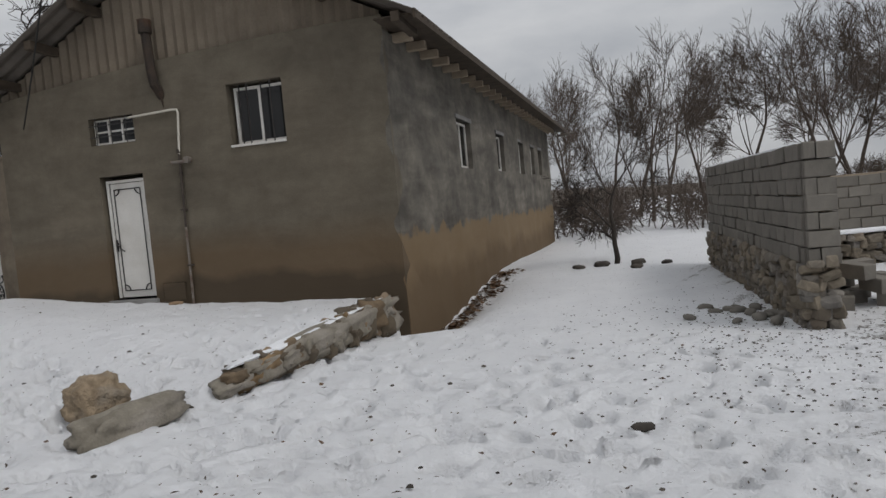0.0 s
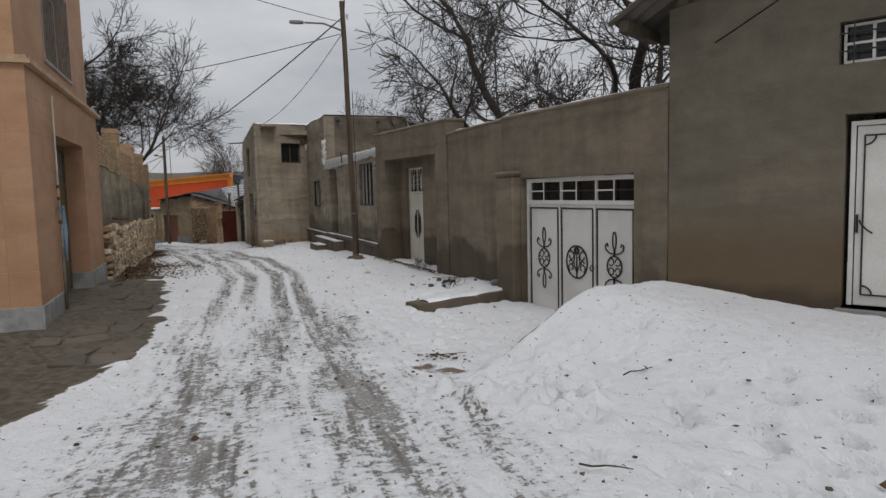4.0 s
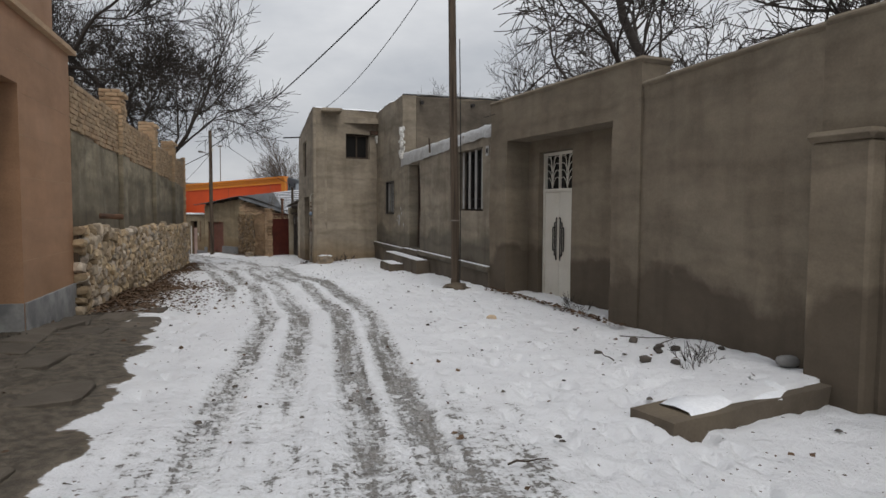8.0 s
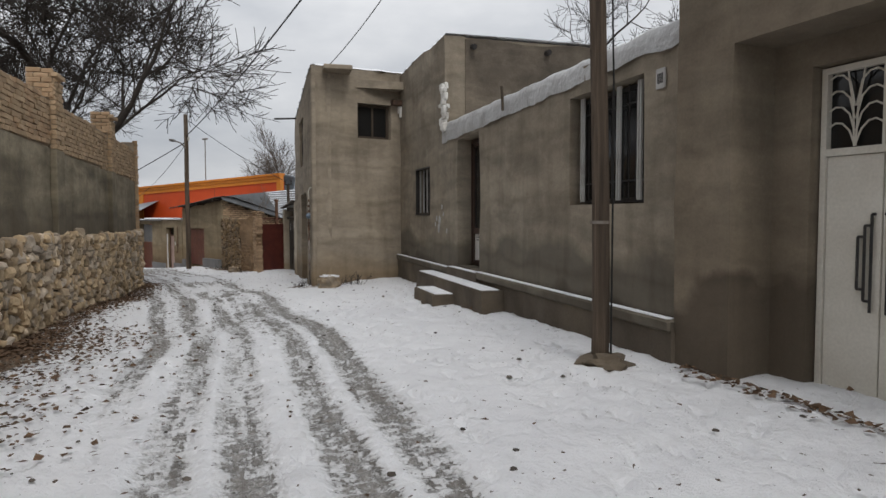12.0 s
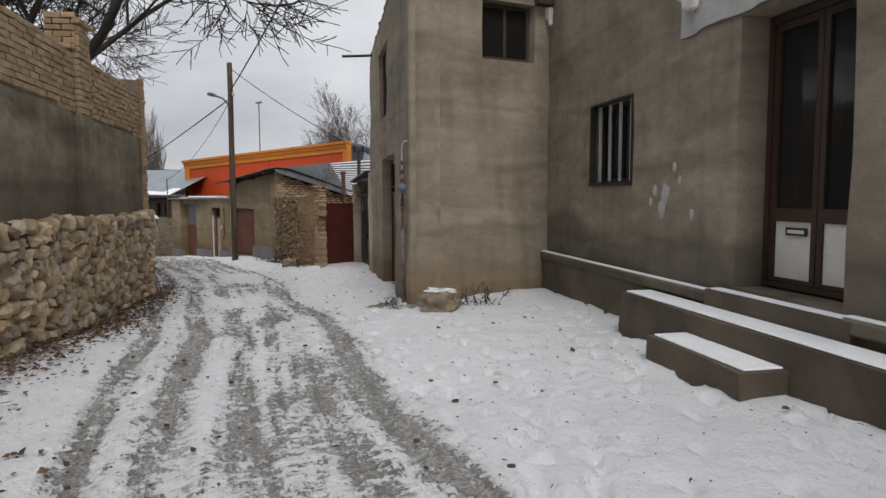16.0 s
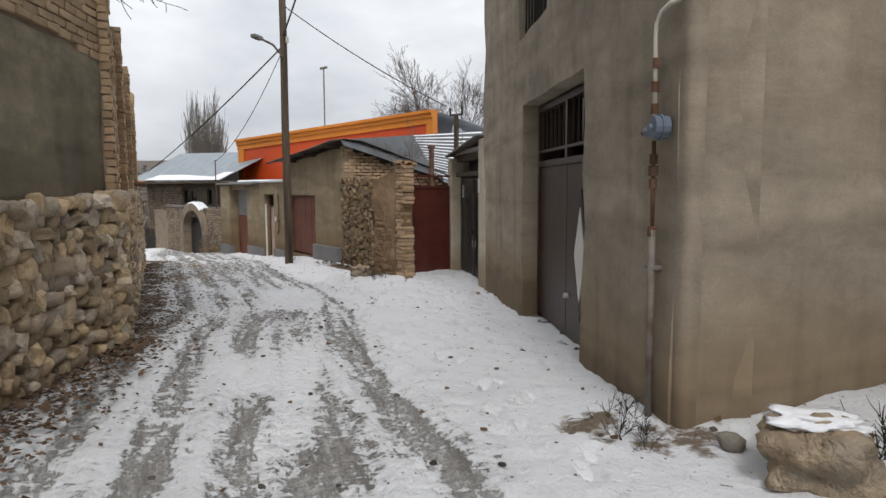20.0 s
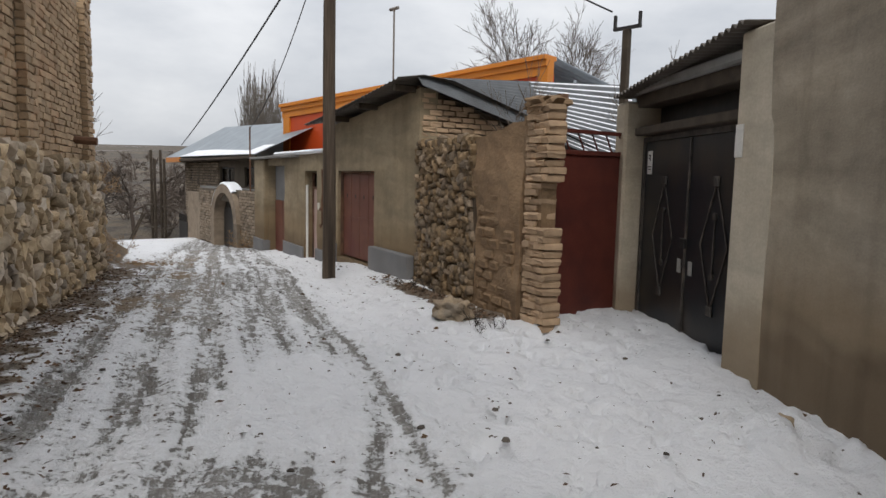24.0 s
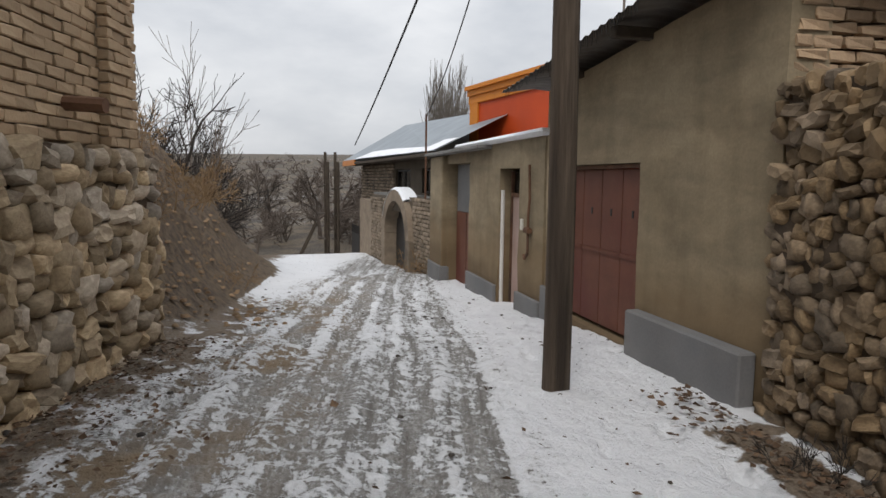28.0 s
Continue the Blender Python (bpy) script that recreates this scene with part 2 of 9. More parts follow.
PLASTER_E = lifts(damp(damp(material("pale_plaster", (0.278, 0.221, 0.143), (0.226, 0.176, 0.110), 1.2, 0.9, 0.3, 40, (0.286, 0.223, 0.143), 0.4, trowel=0.14), -1.0, (0.198, 0.135, 0.072), 0.75, 0.25, 0.5, 0.8, soft=0.7), -1.0, (0.118, 0.079, 0.042), 0.2, 0.1, 0.3, 1.2, soft=0.6), 1.2, 0.35)
PLASTER_L = lifts(damp(damp(material("grey_render", (0.306, 0.262, 0.185), (0.208, 0.175, 0.121), 1.3, 0.95, 0.8, 25, (0.147, 0.122, 0.082), 0.9, trowel=0.22), 0.9, (0.104, 0.086, 0.063), 0.5, 0.08, 0.55, 1.1, soft=0.6), 1.9, (0.122, 0.103, 0.071), 0.1, 0.2, 0.6, 1.6, soft=0.4), 0.8, 0.5)
PINK = material("apricot_stone_facing", (0.396, 0.225, 0.131), (0.345, 0.196, 0.110), 1.2, 0.7, 0.15, 50, (0.423, 0.253, 0.156), 0.5, trowel=0.07)
CONCRETE = material("concrete", (0.25, 0.245, 0.235), (0.2, 0.195, 0.185), 3, 0.9, 0.4, 50, (0.15, 0.14, 0.13), 1.0)
PALEPOST = damp(material("cream_plaster_post", (0.5, 0.44, 0.345), (0.43, 0.375, 0.29), 1.6, 0.92, 0.3, 40, (0.46, 0.39, 0.29), 0.6, trowel=0.1), -1.0, (0.26, 0.19, 0.12), 0.55, 0.2, 0.4, 1.0, soft=0.7)
GREYPLINTH = material("blue_grey_plinth", (0.158, 0.158, 0.159), (0.190, 0.184, 0.179), 2, 0.85, 0.2, 50, (0.135, 0.130, 0.126), 0.8)
ADOBE = material("mud_adobe", (0.260, 0.172, 0.099), (0.217, 0.141, 0.082), 3, 0.97, 0.7, 30, (0.294, 0.198, 0.119), 0.9, vary=0.12, trowel=0.18, depth=0.05)
BRICK = material("yellow_brick", (0.42, 0.306, 0.192), (0.37, 0.26, 0.16), 6, 0.9, 0.4, 50, (0.378, 0.243, 0.144), 2.0, vary=0.2)
OLDBRICK = material("old_fired_brick", (0.427, 0.299, 0.189), (0.353, 0.246, 0.156), 7, 0.92, 0.5, 50, (0.279, 0.193, 0.122), 2.0, vary=0.25)
MORTAR = material("mortar", (0.33, 0.27, 0.2), (0.27, 0.215, 0.16), 5, 0.95, 0.6, 40)
# mud mortar whose colour also carries the shade of deep joints
SHADEDMORTAR = material("mud_mortar_gap_shade", (0.085, 0.06, 0.04), (0.06, 0.044, 0.03), 5, 0.97, 0.8, 30)
STONE = material("river_stone", (0.488, 0.381, 0.253), (0.361, 0.275, 0.180), 9, 0.86, 0.5, 50, (0.317, 0.235, 0.155), 3.0, vary=0.42, depth=0.02, grey=0.35)
DARKSTONE = material("brown_field_stone", (0.247, 0.176, 0.107), (0.176, 0.125, 0.076), 9, 0.9, 0.5, 50, (0.142, 0.101, 0.062), 3.0, vary=0.42, depth=0.02, grey=0.2)
CHIP = material("dark_wet_chips", (0.085, 0.072, 0.06), (0.055, 0.047, 0.04), 9, 0.85, 0.3, 50, vary=0.5)
BLOCK = material("grey_concrete_block", (0.182, 0.167, 0.144), (0.148, 0.136, 0.119), 4, 0.93, 0.5, 60, (0.128, 0.117, 0.102), 1.2, vary=0.14)
MUDFOOT = material("dark_mud_plinth", (0.12, 0.098, 0.074), (0.085, 0.068, 0.05), 2.2, 0.97, 0.8, 30, (0.15, 0.12, 0.085), 0.8)
WHITE = material("white_paint", (0.662, 0.644, 0.607), (0.607, 0.589, 0.552), 3, 0.5, 0.08, 40, (0.552, 0.524, 0.478), 1.0)
PALESTEEL = material("pale_steel_paint", (0.46, 0.45, 0.43), (0.4, 0.39, 0.37), 5, 0.5, 0.1, 40, (0.3, 0.28, 0.26), 2.0)
CREAM = material("cream_paint", (0.60, 0.57, 0.5), (0.55, 0.52, 0.45), 3, 0.5, 0.08, 40, (0.5, 0.46, 0.39), 1.0)
BLACK = material("black_iron", (0.02, 0.019, 0.018), (0.035, 0.03, 0.028), 8, 0.55, 0.1, 60)
RUST = material("rusty_iron", (0.10, 0.05, 0.03), (0.16, 0.085, 0.05), 9, 0.85, 0.4, 50, (0.06, 0.04, 0.03), 2)
BROWNDOOR = material("brown_metal_door", (0.042, 0.025, 0.018), (0.055, 0.033, 0.024), 4, 0.45, 0.06, 40, (0.045, 0.03, 0.024), 1)
DARKDOOR = material("black_blue_gate_metal", (0.013, 0.015, 0.018), (0.022, 0.022, 0.024), 3, 0.38, 0.08, 30, (0.038, 0.032, 0.026), 1.4)
REDDOOR = material("oxide_red_metal", (0.119, 0.044, 0.027), (0.146, 0.056, 0.034), 4, 0.6, 0.1, 40, (0.113, 0.034, 0.024), 1.2)
DEEPRED = material("dark_red_metal", (0.088, 0.022, 0.016), (0.112, 0.029, 0.020), 4, 0.55, 0.1, 40, (0.064, 0.019, 0.016), 1.2)
OLIVE = material("olive_gate_paint", (0.125, 0.095, 0.05), (0.105, 0.08, 0.042), 3, 0.5, 0.08, 40, (0.14, 0.1, 0.05), 1)
BLUEPANEL = material("pale_blue_panel", (0.30, 0.45, 0.58), (0.26, 0.4, 0.53), 3, 0.4, 0.05, 40)
ORANGE = material("orange_cladding", (0.495, 0.064, 0.012), (0.456, 0.057, 0.011), 2, 0.45, 0.05, 40, (0.418, 0.055, 0.012), 0.5)
YELLOWTRIM = material("yellow_orange_trim", (0.58, 0.2, 0.022), (0.52, 0.175, 0.02), 2, 0.45, 0.05, 40)
ZINC = material("galvanised_sheet", (0.291, 0.325, 0.350), (0.231, 0.257, 0.283), 2, 0.5, 0.05, 30, (0.239, 0.265, 0.283), 0.8, metal=0.3)
ROOFGREY = material("dull_roof_sheet", (0.17, 0.178, 0.185), (0.13, 0.137, 0.143), 2, 0.6, 0.08, 30, (0.11, 0.112, 0.115), 0.9, metal=0.2)
OLDZINC = material("weathered_roof_sheet", (0.12, 0.105, 0.09), (0.16, 0.14, 0.12), 3, 0.7, 0.2, 30, (0.09, 0.075, 0.06), 1.0, metal=0.3)
GABLESHEET = material("brown_gable_sheet", (0.20, 0.165, 0.125), (0.165, 0.135, 0.10), 2, 0.75, 0.15, 30, (0.13, 0.105, 0.08), 0.9, metal=0.1)
WOOD = material("weathered_pole_wood", (0.076, 0.056, 0.040), (0.144, 0.108, 0.078), 6, 0.9, 1.0, 40, (0.045, 0.033, 0.024), 1.5, stretch=(9, 9, 0.35), depth=0.03)
TIMBER = material("dark_timber", (0.05, 0.038, 0.028), (0.075, 0.058, 0.042), 5, 0.9, 0.4, 40)
BARK = material("bare_bark", (0.034, 0.028, 0.024), (0.05, 0.042, 0.036), 8, 0.95, 0.5, 40)
TWIG = material("twig_bark", (0.045, 0.037, 0.031), (0.032, 0.027, 0.023), 8, 0.95, 0.0, 40)
FIELDTWIG = material("field_twig_bark", (0.12, 0.095, 0.078), (0.085, 0.068, 0.056), 8, 0.95, 0.0, 40)
PALEBARK = material("pale_twig_bark", (0.17, 0.14, 0.115), (0.13, 0.105, 0.085), 8, 0.95, 0.0, 40)
SNOW = material("snow", (0.84, 0.85, 0.87), (0.80, 0.81, 0.83), 9, 0.6, 0.35, 45, (0.72, 0.74, 0.77), 1.5)
LEAF = material("dead_leaf", (0.075, 0.045, 0.028), (0.13, 0.082, 0.048), 20, 0.9, 0.0, 40, vary=0.4)
PLASTIC = material("white_plastic_sheet", (0.475, 0.475, 0.468), (0.403, 0.396, 0.389), 3, 0.35, 0.9, 12, (0.324, 0.317, 0.302), 1.5, depth=0.05)
CABLE = material("black_cable", (0.012, 0.012, 0.012), (0.018, 0.018, 0.018), 8, 0.6, 0.0)
DRY = material("dry_stems", (0.26, 0.17, 0.09), (0.2, 0.13, 0.07), 8, 0.95, 0.0)
GASPIPE = material("pipe_grey_paint", (0.20, 0.175, 0.15), (0.16, 0.14, 0.12), 10, 0.6, 0.15, 50, (0.12, 0.08, 0.06), 6)
METERBLUE = material("regulator_blue_grey", (0.10, 0.13, 0.17), (0.13, 0.16, 0.2), 6, 0.5, 0.1)


def glass_material(name, colour, rough):
    m = bpy.data.materials.new(name)
    m.use_nodes = True
    b = m.node_tree.nodes["Principled BSDF"]
    b.inputs["Base Color"].default_value, b.inputs["Roughness"].default_value = (*colour, 1), rough
    b.inputs["Specular IOR Level"].default_value = 0.35
    return m


GLASS = glass_material("dark_window_glass", (0.014, 0.014, 0.014), 0.08)


# ---- building helpers ----
def part(name, bm, mat, parent=None, label="", smooth=False, world_m=None):
    me = bpy.data.meshes.new(name)
    bm.to_mesh(me)
    bm.free()
    me.materials.append(mat)
    if smooth:
        me.shade_smooth()
    ob = new(name, me)
    ob.parent = parent
    if world_m is not None:
        ob.matrix_basis = world_m
    if label:
        ob["label"] = label
    return ob


def raw(name, verts, faces, mat, parent=None, label="", smooth=False):
    me = bpy.data.meshes.new(name)
    me.from_pydata(verts, [], faces)
    me.materials.append(mat)
    me.validate()
    if smooth:
        me.shade_smooth()
    ob = new(name, me)
    ob.parent = parent
    if label:
        ob["label"] = label
    return ob


def root(name, m, label, category, group="", kind=""):
    ob = new(name)
    ob.empty_display_size = 0.1
    ob.matrix_basis = m
    return tagged(ob, label, category, group, kind)


def box(bm, x0, x1, y0, y1, z0, z1, bevel=0.0, m=None):
    mat = Matrix.Translation(((x0 + x1) / 2, (y0 + y1) / 2, (z0 + z1) / 2)) @ Matrix.Diagonal((abs(x1 - x0), abs(y1 - y0), abs(z1 - z0), 1))
    if m is not None:
        mat = m @ mat
    r = bmesh.ops.create_cube(bm, size=1, matrix=mat)
    if bevel:
        es = list({e for v in r["verts"] for e in v.link_edges})
        bmesh.ops.bevel(bm, geom=es, offset=bevel, segments=1, affect="EDGES")
    return bm


def bx(x0, x1, y0, y1, z0, z1, bevel=0.0):
    return box(bmesh.new(), x0, x1, y0, y1, z0, z1, bevel)


def tube(bm, pts, r, sides=8, r1=None, cap=True):
    """A round bar through the points, which may taper from r to r1."""
    pts = [Vector(p) for p in pts]
    r1 = r if r1 is None else r1
    rings = []
    up = None
    for i, p in enumerate(pts):
        d = (pts[min(i + 1, len(pts) - 1)] - pts[max(i - 1, 0)]).normalized()
        a = Vector((0, 0, 1)) if abs(d.z) < 0.9 else Vector((1, 0, 0))
        if up is not None:
            a = up
        s = d.cross(a).normalized()
        up = s.cross(d).normalized()
        rr = r + (r1 - r) * i / max(1, len(pts) - 1)
        rings.append([bm.verts.new(p + (s * math.cos(k * math.tau / sides) + up * math.sin(k * math.tau / sides)) * rr) for k in range(sides)])
    for a, b in zip(rings, rings[1:]):
        for k in range(sides):
            bm.faces.new((a[k], a[(k + 1) % sides], b[(k + 1) % sides], b[k]))
    if cap:
        bm.faces.new(rings[0][::-1])
        bm.faces.new(rings[-1])
    return bm


def bar(pts, r, sides=8, r1=None):
    return tube(bmesh.new(), pts, r, sides, r1)


def face_frame(a, b):
    """Origin at a on the ground plan, x towards b, y out of the wall to its left, z up."""
    d = Vector((b[0] - a[0], b[1] - a[1], 0))
    length = d.length
    d.normalize()
    m = Matrix(((d.x, -d.y, 0, a[0]), (d.y, d.x, 0, a[1]), (0, 0, 1, 0), (0, 0, 0, 1)))
    return m, length


def wall_mesh(x0, x1, z0, top, thick, holes=(), step=0.45, rough=0.008, y0=0.0, seed=0.0):
    """A wall slab with openings right through it and a slightly uneven face. top: a height or a function of x."""
    f = top if callable(top) else (lambda x: top)
    def cuts(lo, hi, extra):
        base = sorted({round(lo, 4), round(hi, 4), *[round(e, 4) for e in extra if lo < e < hi]})
        out = []
        for a, b in zip(base, base[1:]):
            k = max(1, int(round((b - a) / step)))
            out += [a + (b - a) * i / k for i in range(k)]
        return out + [base[-1]]
    zmax = min(f(x0 + (x1 - x0) * i / 8) for i in range(9))
    xs = cuts(x0, x1, [v for h in holes for v in h[:2]])
    zs = cuts(z0, zmax, [v for h in holes for v in h[2:]])
    bm = bmesh.new()
    def solid(i, j):
        if not (0 <= i < len(xs) - 1 and 0 <= j < len(zs) - 1):
            return False
        cx, cz = (xs[i] + xs[i + 1]) / 2, (zs[j] + zs[j + 1]) / 2
        return not any(h[0] < cx < h[1] and h[2] < cz < h[3] for h in holes)
    made = {}
    def vert(i, j, back):
        key = (i, j, back)
        if key not in made:
            z = zs[j] if j < len(zs) - 1 else f(xs[i])
            y = y0 - (thick if back else 0)
            if not back:
                y += rough * 2 * noise.noise((xs[i] * 1.3 + seed, z * 1.3, seed * 3.1)) + rough * noise.noise((xs[i] * 4 + seed, z * 4, 7.7))
            made[key] = bm.verts.new((xs[i], y, z))
        return made[key]
    for i in range(len(xs) - 1):
        for j in range(len(zs) - 1):
            if not solid(i, j):
                continue
            bm.faces.new((vert(i, j, 0), vert(i, j + 1, 0), vert(i + 1, j + 1, 0), vert(i + 1, j, 0)))
            bm.faces.new((vert(i, j, 1), vert(i + 1, j, 1), vert(i + 1, j + 1, 1), vert(i, j + 1, 1)))
            for di, dj, a, b in ((-1, 0, (i, j), (i, j + 1)), (1, 0, (i + 1, j + 1), (i + 1, j)), (0, -1, (i + 1, j), (i, j)), (0, 1, (i, j + 1), (i + 1, j + 1))):
                if not solid(i + di, j + dj):
                    bm.faces.new((vert(*a, 0), vert(*a, 1), vert(*b, 1), vert(*b, 0)))
    bmesh.ops.recalc_face_normals(bm, faces=bm.faces)
    return bm


def corrugated(x0, x1, y0, y1, pitch, amp, thick=0.012):
    """A corrugated sheet in its own plane: waves along x, ridges along y, z up."""
    k = max(4, int((x1 - x0) / pitch * 6))
    bm = bmesh.new()
    rows = []
    for t in (0, -thick):
        for y in (y0, y1):
            rows.append([bm.verts.new((x0 + (x1 - x0) * i / k, y, amp * math.sin(math.tau * i / 6) + t)) for i in range(k + 1)])
    a, b, c, d = rows
    for i in range(k):
        bm.faces.new((a[i], a[i + 1], b[i + 1], b[i]))
        bm.faces.new((c[i], d[i], d[i + 1], c[i + 1]))
        bm.faces.new((a[i], c[i], c[i + 1], a[i + 1]))
        bm.faces.new((b[i], b[i + 1], d[i + 1], d[i]))
    bm.faces.new((a[0], b[0], d[0], c[0]))
    bm.faces.new((a[k], c[k], d[k], b[k]))
    return bm


def plane_frame(origin, along, up):
    """A frame with x along, y in the plane towards up, z out of it."""
    x = Vector(along).normalized()
    z = x.cross(Vector(up)).normalized()
    y = z.cross(x)
    return Matrix(((x.x, y.x, z.x, origin[0]), (x.y, y.y, z.y, origin[1]), (x.z, y.z, z.z, origin[2]), (0, 0, 0, 1)))


def stone_mesh(rng, lx, ly, lz, cuts=1, rough=0.22, sq=0.72, ball=0.0):
    bm = bmesh.new()
    bmesh.ops.create_icosphere(bm, subdivisions=cuts, radius=0.5)
    o = rng.uniform(0, 50)
    for v in bm.verts:
        p = v.co.normalized()
        q = Vector([math.copysign(abs(c) ** sq, c) for c in p])
        q *= 0.5 / max(abs(q.x), abs(q.y), abs(q.z)) * (0.72 + 0.28 * max(abs(p.x), abs(p.y), abs(p.z)))
        q = q.lerp(p * 0.5, ball)
        if cuts > 3:
            q *= 1 + rough * 0.22 * noise.noise(p * 12.0 + Vector((o, o, 1)))
        q *= 1 + rough * (noise.noise(p * 1.9 + Vector((o, o, o))) + 0.35 * noise.noise(p * 5.3 + Vector((o, 2, o))))
        v.co = (q.x * lx, q.y * ly, q.z * lz)
    return bm


# ---- ground ----
AXIS_U, AXIS_V = np.array((-0.783, 0.622)), np.array((0.622, 0.783))
LEVELS = np.array((
    (6, -9, -0.1), (8, 2, -0.12), (0, 0, -0.06), (-3.3, 1.6, 0.08), (-6.2, 2.9, 0.2), (-9.6, 6.1, 0.03), (-12.7, 9.65, -0.16),
    (-16.2, 13.6, -0.24), (-20.7, 17.7, -0.36), (-25, 21.2, -0.52), (-30, 25, -0.88), (-35, 28.2, -1.04), (-40, 30.6, -1.12),
    (-46, 32.4, -1.35), (-54, 34.2, -1.9), (-64, 35.5, -3.2), (-75, 38, -5.0), (2.5, 9.5, -0.28), (4.5, 15, -0.3), (8, 10, -0.25),
    (9, 28, -0.4), (-10, 13.6, -0.38), (-12.8, 15.6, -0.2), (-15.8, 18.7, -0.16), (-17.9, 19.0, -0.03), (-20, 21.5, -0.12),
    (-13.7, 14.8, -0.17), (-11.0, 13.7, -0.42), (-22.5, 23, -0.24), (-26, 27, -0.3), (-27.6, 25.4, -0.34), (-31.5, 28.6, -0.68)))
LEVELS2 = np.array((
    (-35, 31.8, -0.88), (-36.5, 31.2, -0.86), (-41, 32.8, -0.93), (-45, 33.8, -1.27), (-49, 34.7, -1.55), (-55, 35.6, -1.95),
    (-19, 11, 0.03), (-22.4, 14.9, -0.2), (-28.5, 20.6, -0.46), (-33, 24.8, -0.62), (-38, 27.3, -0.8), (-42.5, 29.2, -0.92)))
LEVELS3 = np.array(((-3.3, 6.3, -0.36), (-1.9, 7.4, -0.36), (-1.0, 9.0, -0.36)))
LEVELS = np.concatenate((LEVELS, LEVELS2, LEVELS3))


def smooth01(x):
    x = np.clip(x, 0, 1)
    return x * x * (3 - 2 * x)


def np_noise(x, y, seed):
    """Value noise on a lattice, from -1 to 1, for arrays."""
    xi, yi = np.floor(x).astype(np.int64), np.floor(y).astype(np.int64)
    fx, fy = x - xi, y - yi
    fx, fy = fx * fx * (3 - 2 * fx), fy * fy * (3 - 2 * fy)
    def h(a, b):
        n = (a * 374761393 + b * 668265263 + seed * 974711) & 0xFFFFFFFF
        n = ((n ^ (n >> 13)) * 1274126177) & 0xFFFFFFFF
        return ((n ^ (n >> 16)) & 0xFFFF) / 32767.5 - 1
    return (h(xi, yi) * (1 - fx) + h(xi + 1, yi) * fx) * (1 - fy) + (h(xi, yi + 1) * (1 - fx) + h(xi + 1, yi + 1) * fx) * fy


def fbm(x, y, seed, octaves=4):
    out, a, k = 0, 1.0, 1.0
    for i in range(octaves):
        out = out + a * np_noise(x * k + i * 17.3, y * k - i * 9.1, seed + i)
        a, k = a * 0.5, k * 2.03
    return out / 1.9


def side_of(x, y, ax, ay, bx_, by_):
    """Signed distance from the line a-b, positive to its left."""
    dx, dy = bx_ - ax, by_ - ay
    return (dx * (y - ay) - dy * (x - ax)) / math.hypot(dx, dy)


def ground_base(x, y):
    """The lie of the land, without the small relief of the snow."""
    x, y = np.asarray(x, float), np.asarray(y, float)
    num, den = 0.0, 0.0
    for px, py, pz in LEVELS:
        r2 = (x - px) ** 2 + (y - py) ** 2
        w = np.exp(-r2 / 7.0) + 0.004 / (1 + r2 * r2 * 0.002)
        num, den = num + w * pz, den + w
    z = num / den
    s, d = x * AXIS_U[0] + y * AXIS_U[1], x * AXIS_V[0] + y * AXIS_V[1]
    # raised forecourt of the first house
    right = side_of(x, y, -0.75, 10.9, -2.6, 7.2)
    left = side_of(x, y, -9.85, 10.0, -8.5, 12.9)
    front = side_of(x, y, -2.5, 6.6, -9.6, 9.3)
    m = smooth01(-right / 0.25) * smooth01(-left / 0.4 + 0.5) * smooth01(-front / 2.6 + 0.05)
    m = m * smooth01((side_of(x, y, -0.6, 10.95, -8.2, 12.88) + 0.6) / 0.3)
    z = z * (1 - m) + np.maximum(z, 0.13 + 0.0075 * (np.clip(-x, 1, 9) - 1) ** 2) * m
    # step of the slab beside the gate
    e = side_of(x, y, -11.5, 15.38, -12.85, 13.05)
    q = ((x + 11.5) * -1.35 + (y - 15.38) * -2.33) / 2.693
    m = smooth01(-e / 0.06) * smooth01((3.2 + e) / 2.2) * smooth01((2.5 - q) / 1.3) * smooth01((q + 1.0) / 0.3)
    z = z * (1 - m) + np.maximum(z, -0.06 - 0.03 * q) * m
    # earth bank on the valley side beyond the long wall
    bank = smooth01((s - 52.0) / 1.0) * smooth01((-3.6 - d + (s - 52) * -0.36) / 2.4) * smooth01((66 - s) / 9)
    z = z + bank * (2.6 + 0.5 * fbm(x * 0.9, y * 0.9, 5))
    beside = side_of(x, y, -0.6, 10.95, 5.1, 29.1)
    z = z - 0.5 * np.exp(-(np.minimum(beside + 0.2, 0) / 0.7) ** 2) * smooth01((y - 9.9) / 0.8) * smooth01((19 - y) / 7) * smooth01((beside + 3) / 1) * smooth01((0.35 - beside) / 0.35)
    far = smooth01((s - 70) / 14)
    rise = np.interp(s, (62, 74, 86, 100, 130, 170, 250, 420, 900), (-4.2, -5.2, -5.0, -4.2, -2.8, -1.2, 3.5, 13.0, 34.0))
    z = z * (1 - far) + far * (rise + fbm(x * 0.02, y * 0.02, 31) * 2.2 * smooth01((s - 80) / 60))
    back = smooth01((y - x * 0.3 - 45) / 120) * smooth01((40 - s) / 30)
    return z + back * 1.5


def at(x, y):
    return float(ground_base(np.array([x]), np.array([y]))[0])


def spaced(lo, hi, step, reach, grow):
    mid = list(np.arange(lo, hi + step / 2, step))
    a, b, out, k = lo, hi, [], step
    while b < hi + reach:
        k *= grow
        a, b = a - k, b + k
        out.append((a, b))
    return np.array([p[0] for p in out][::-1] + mid + [p[1] for p in out])


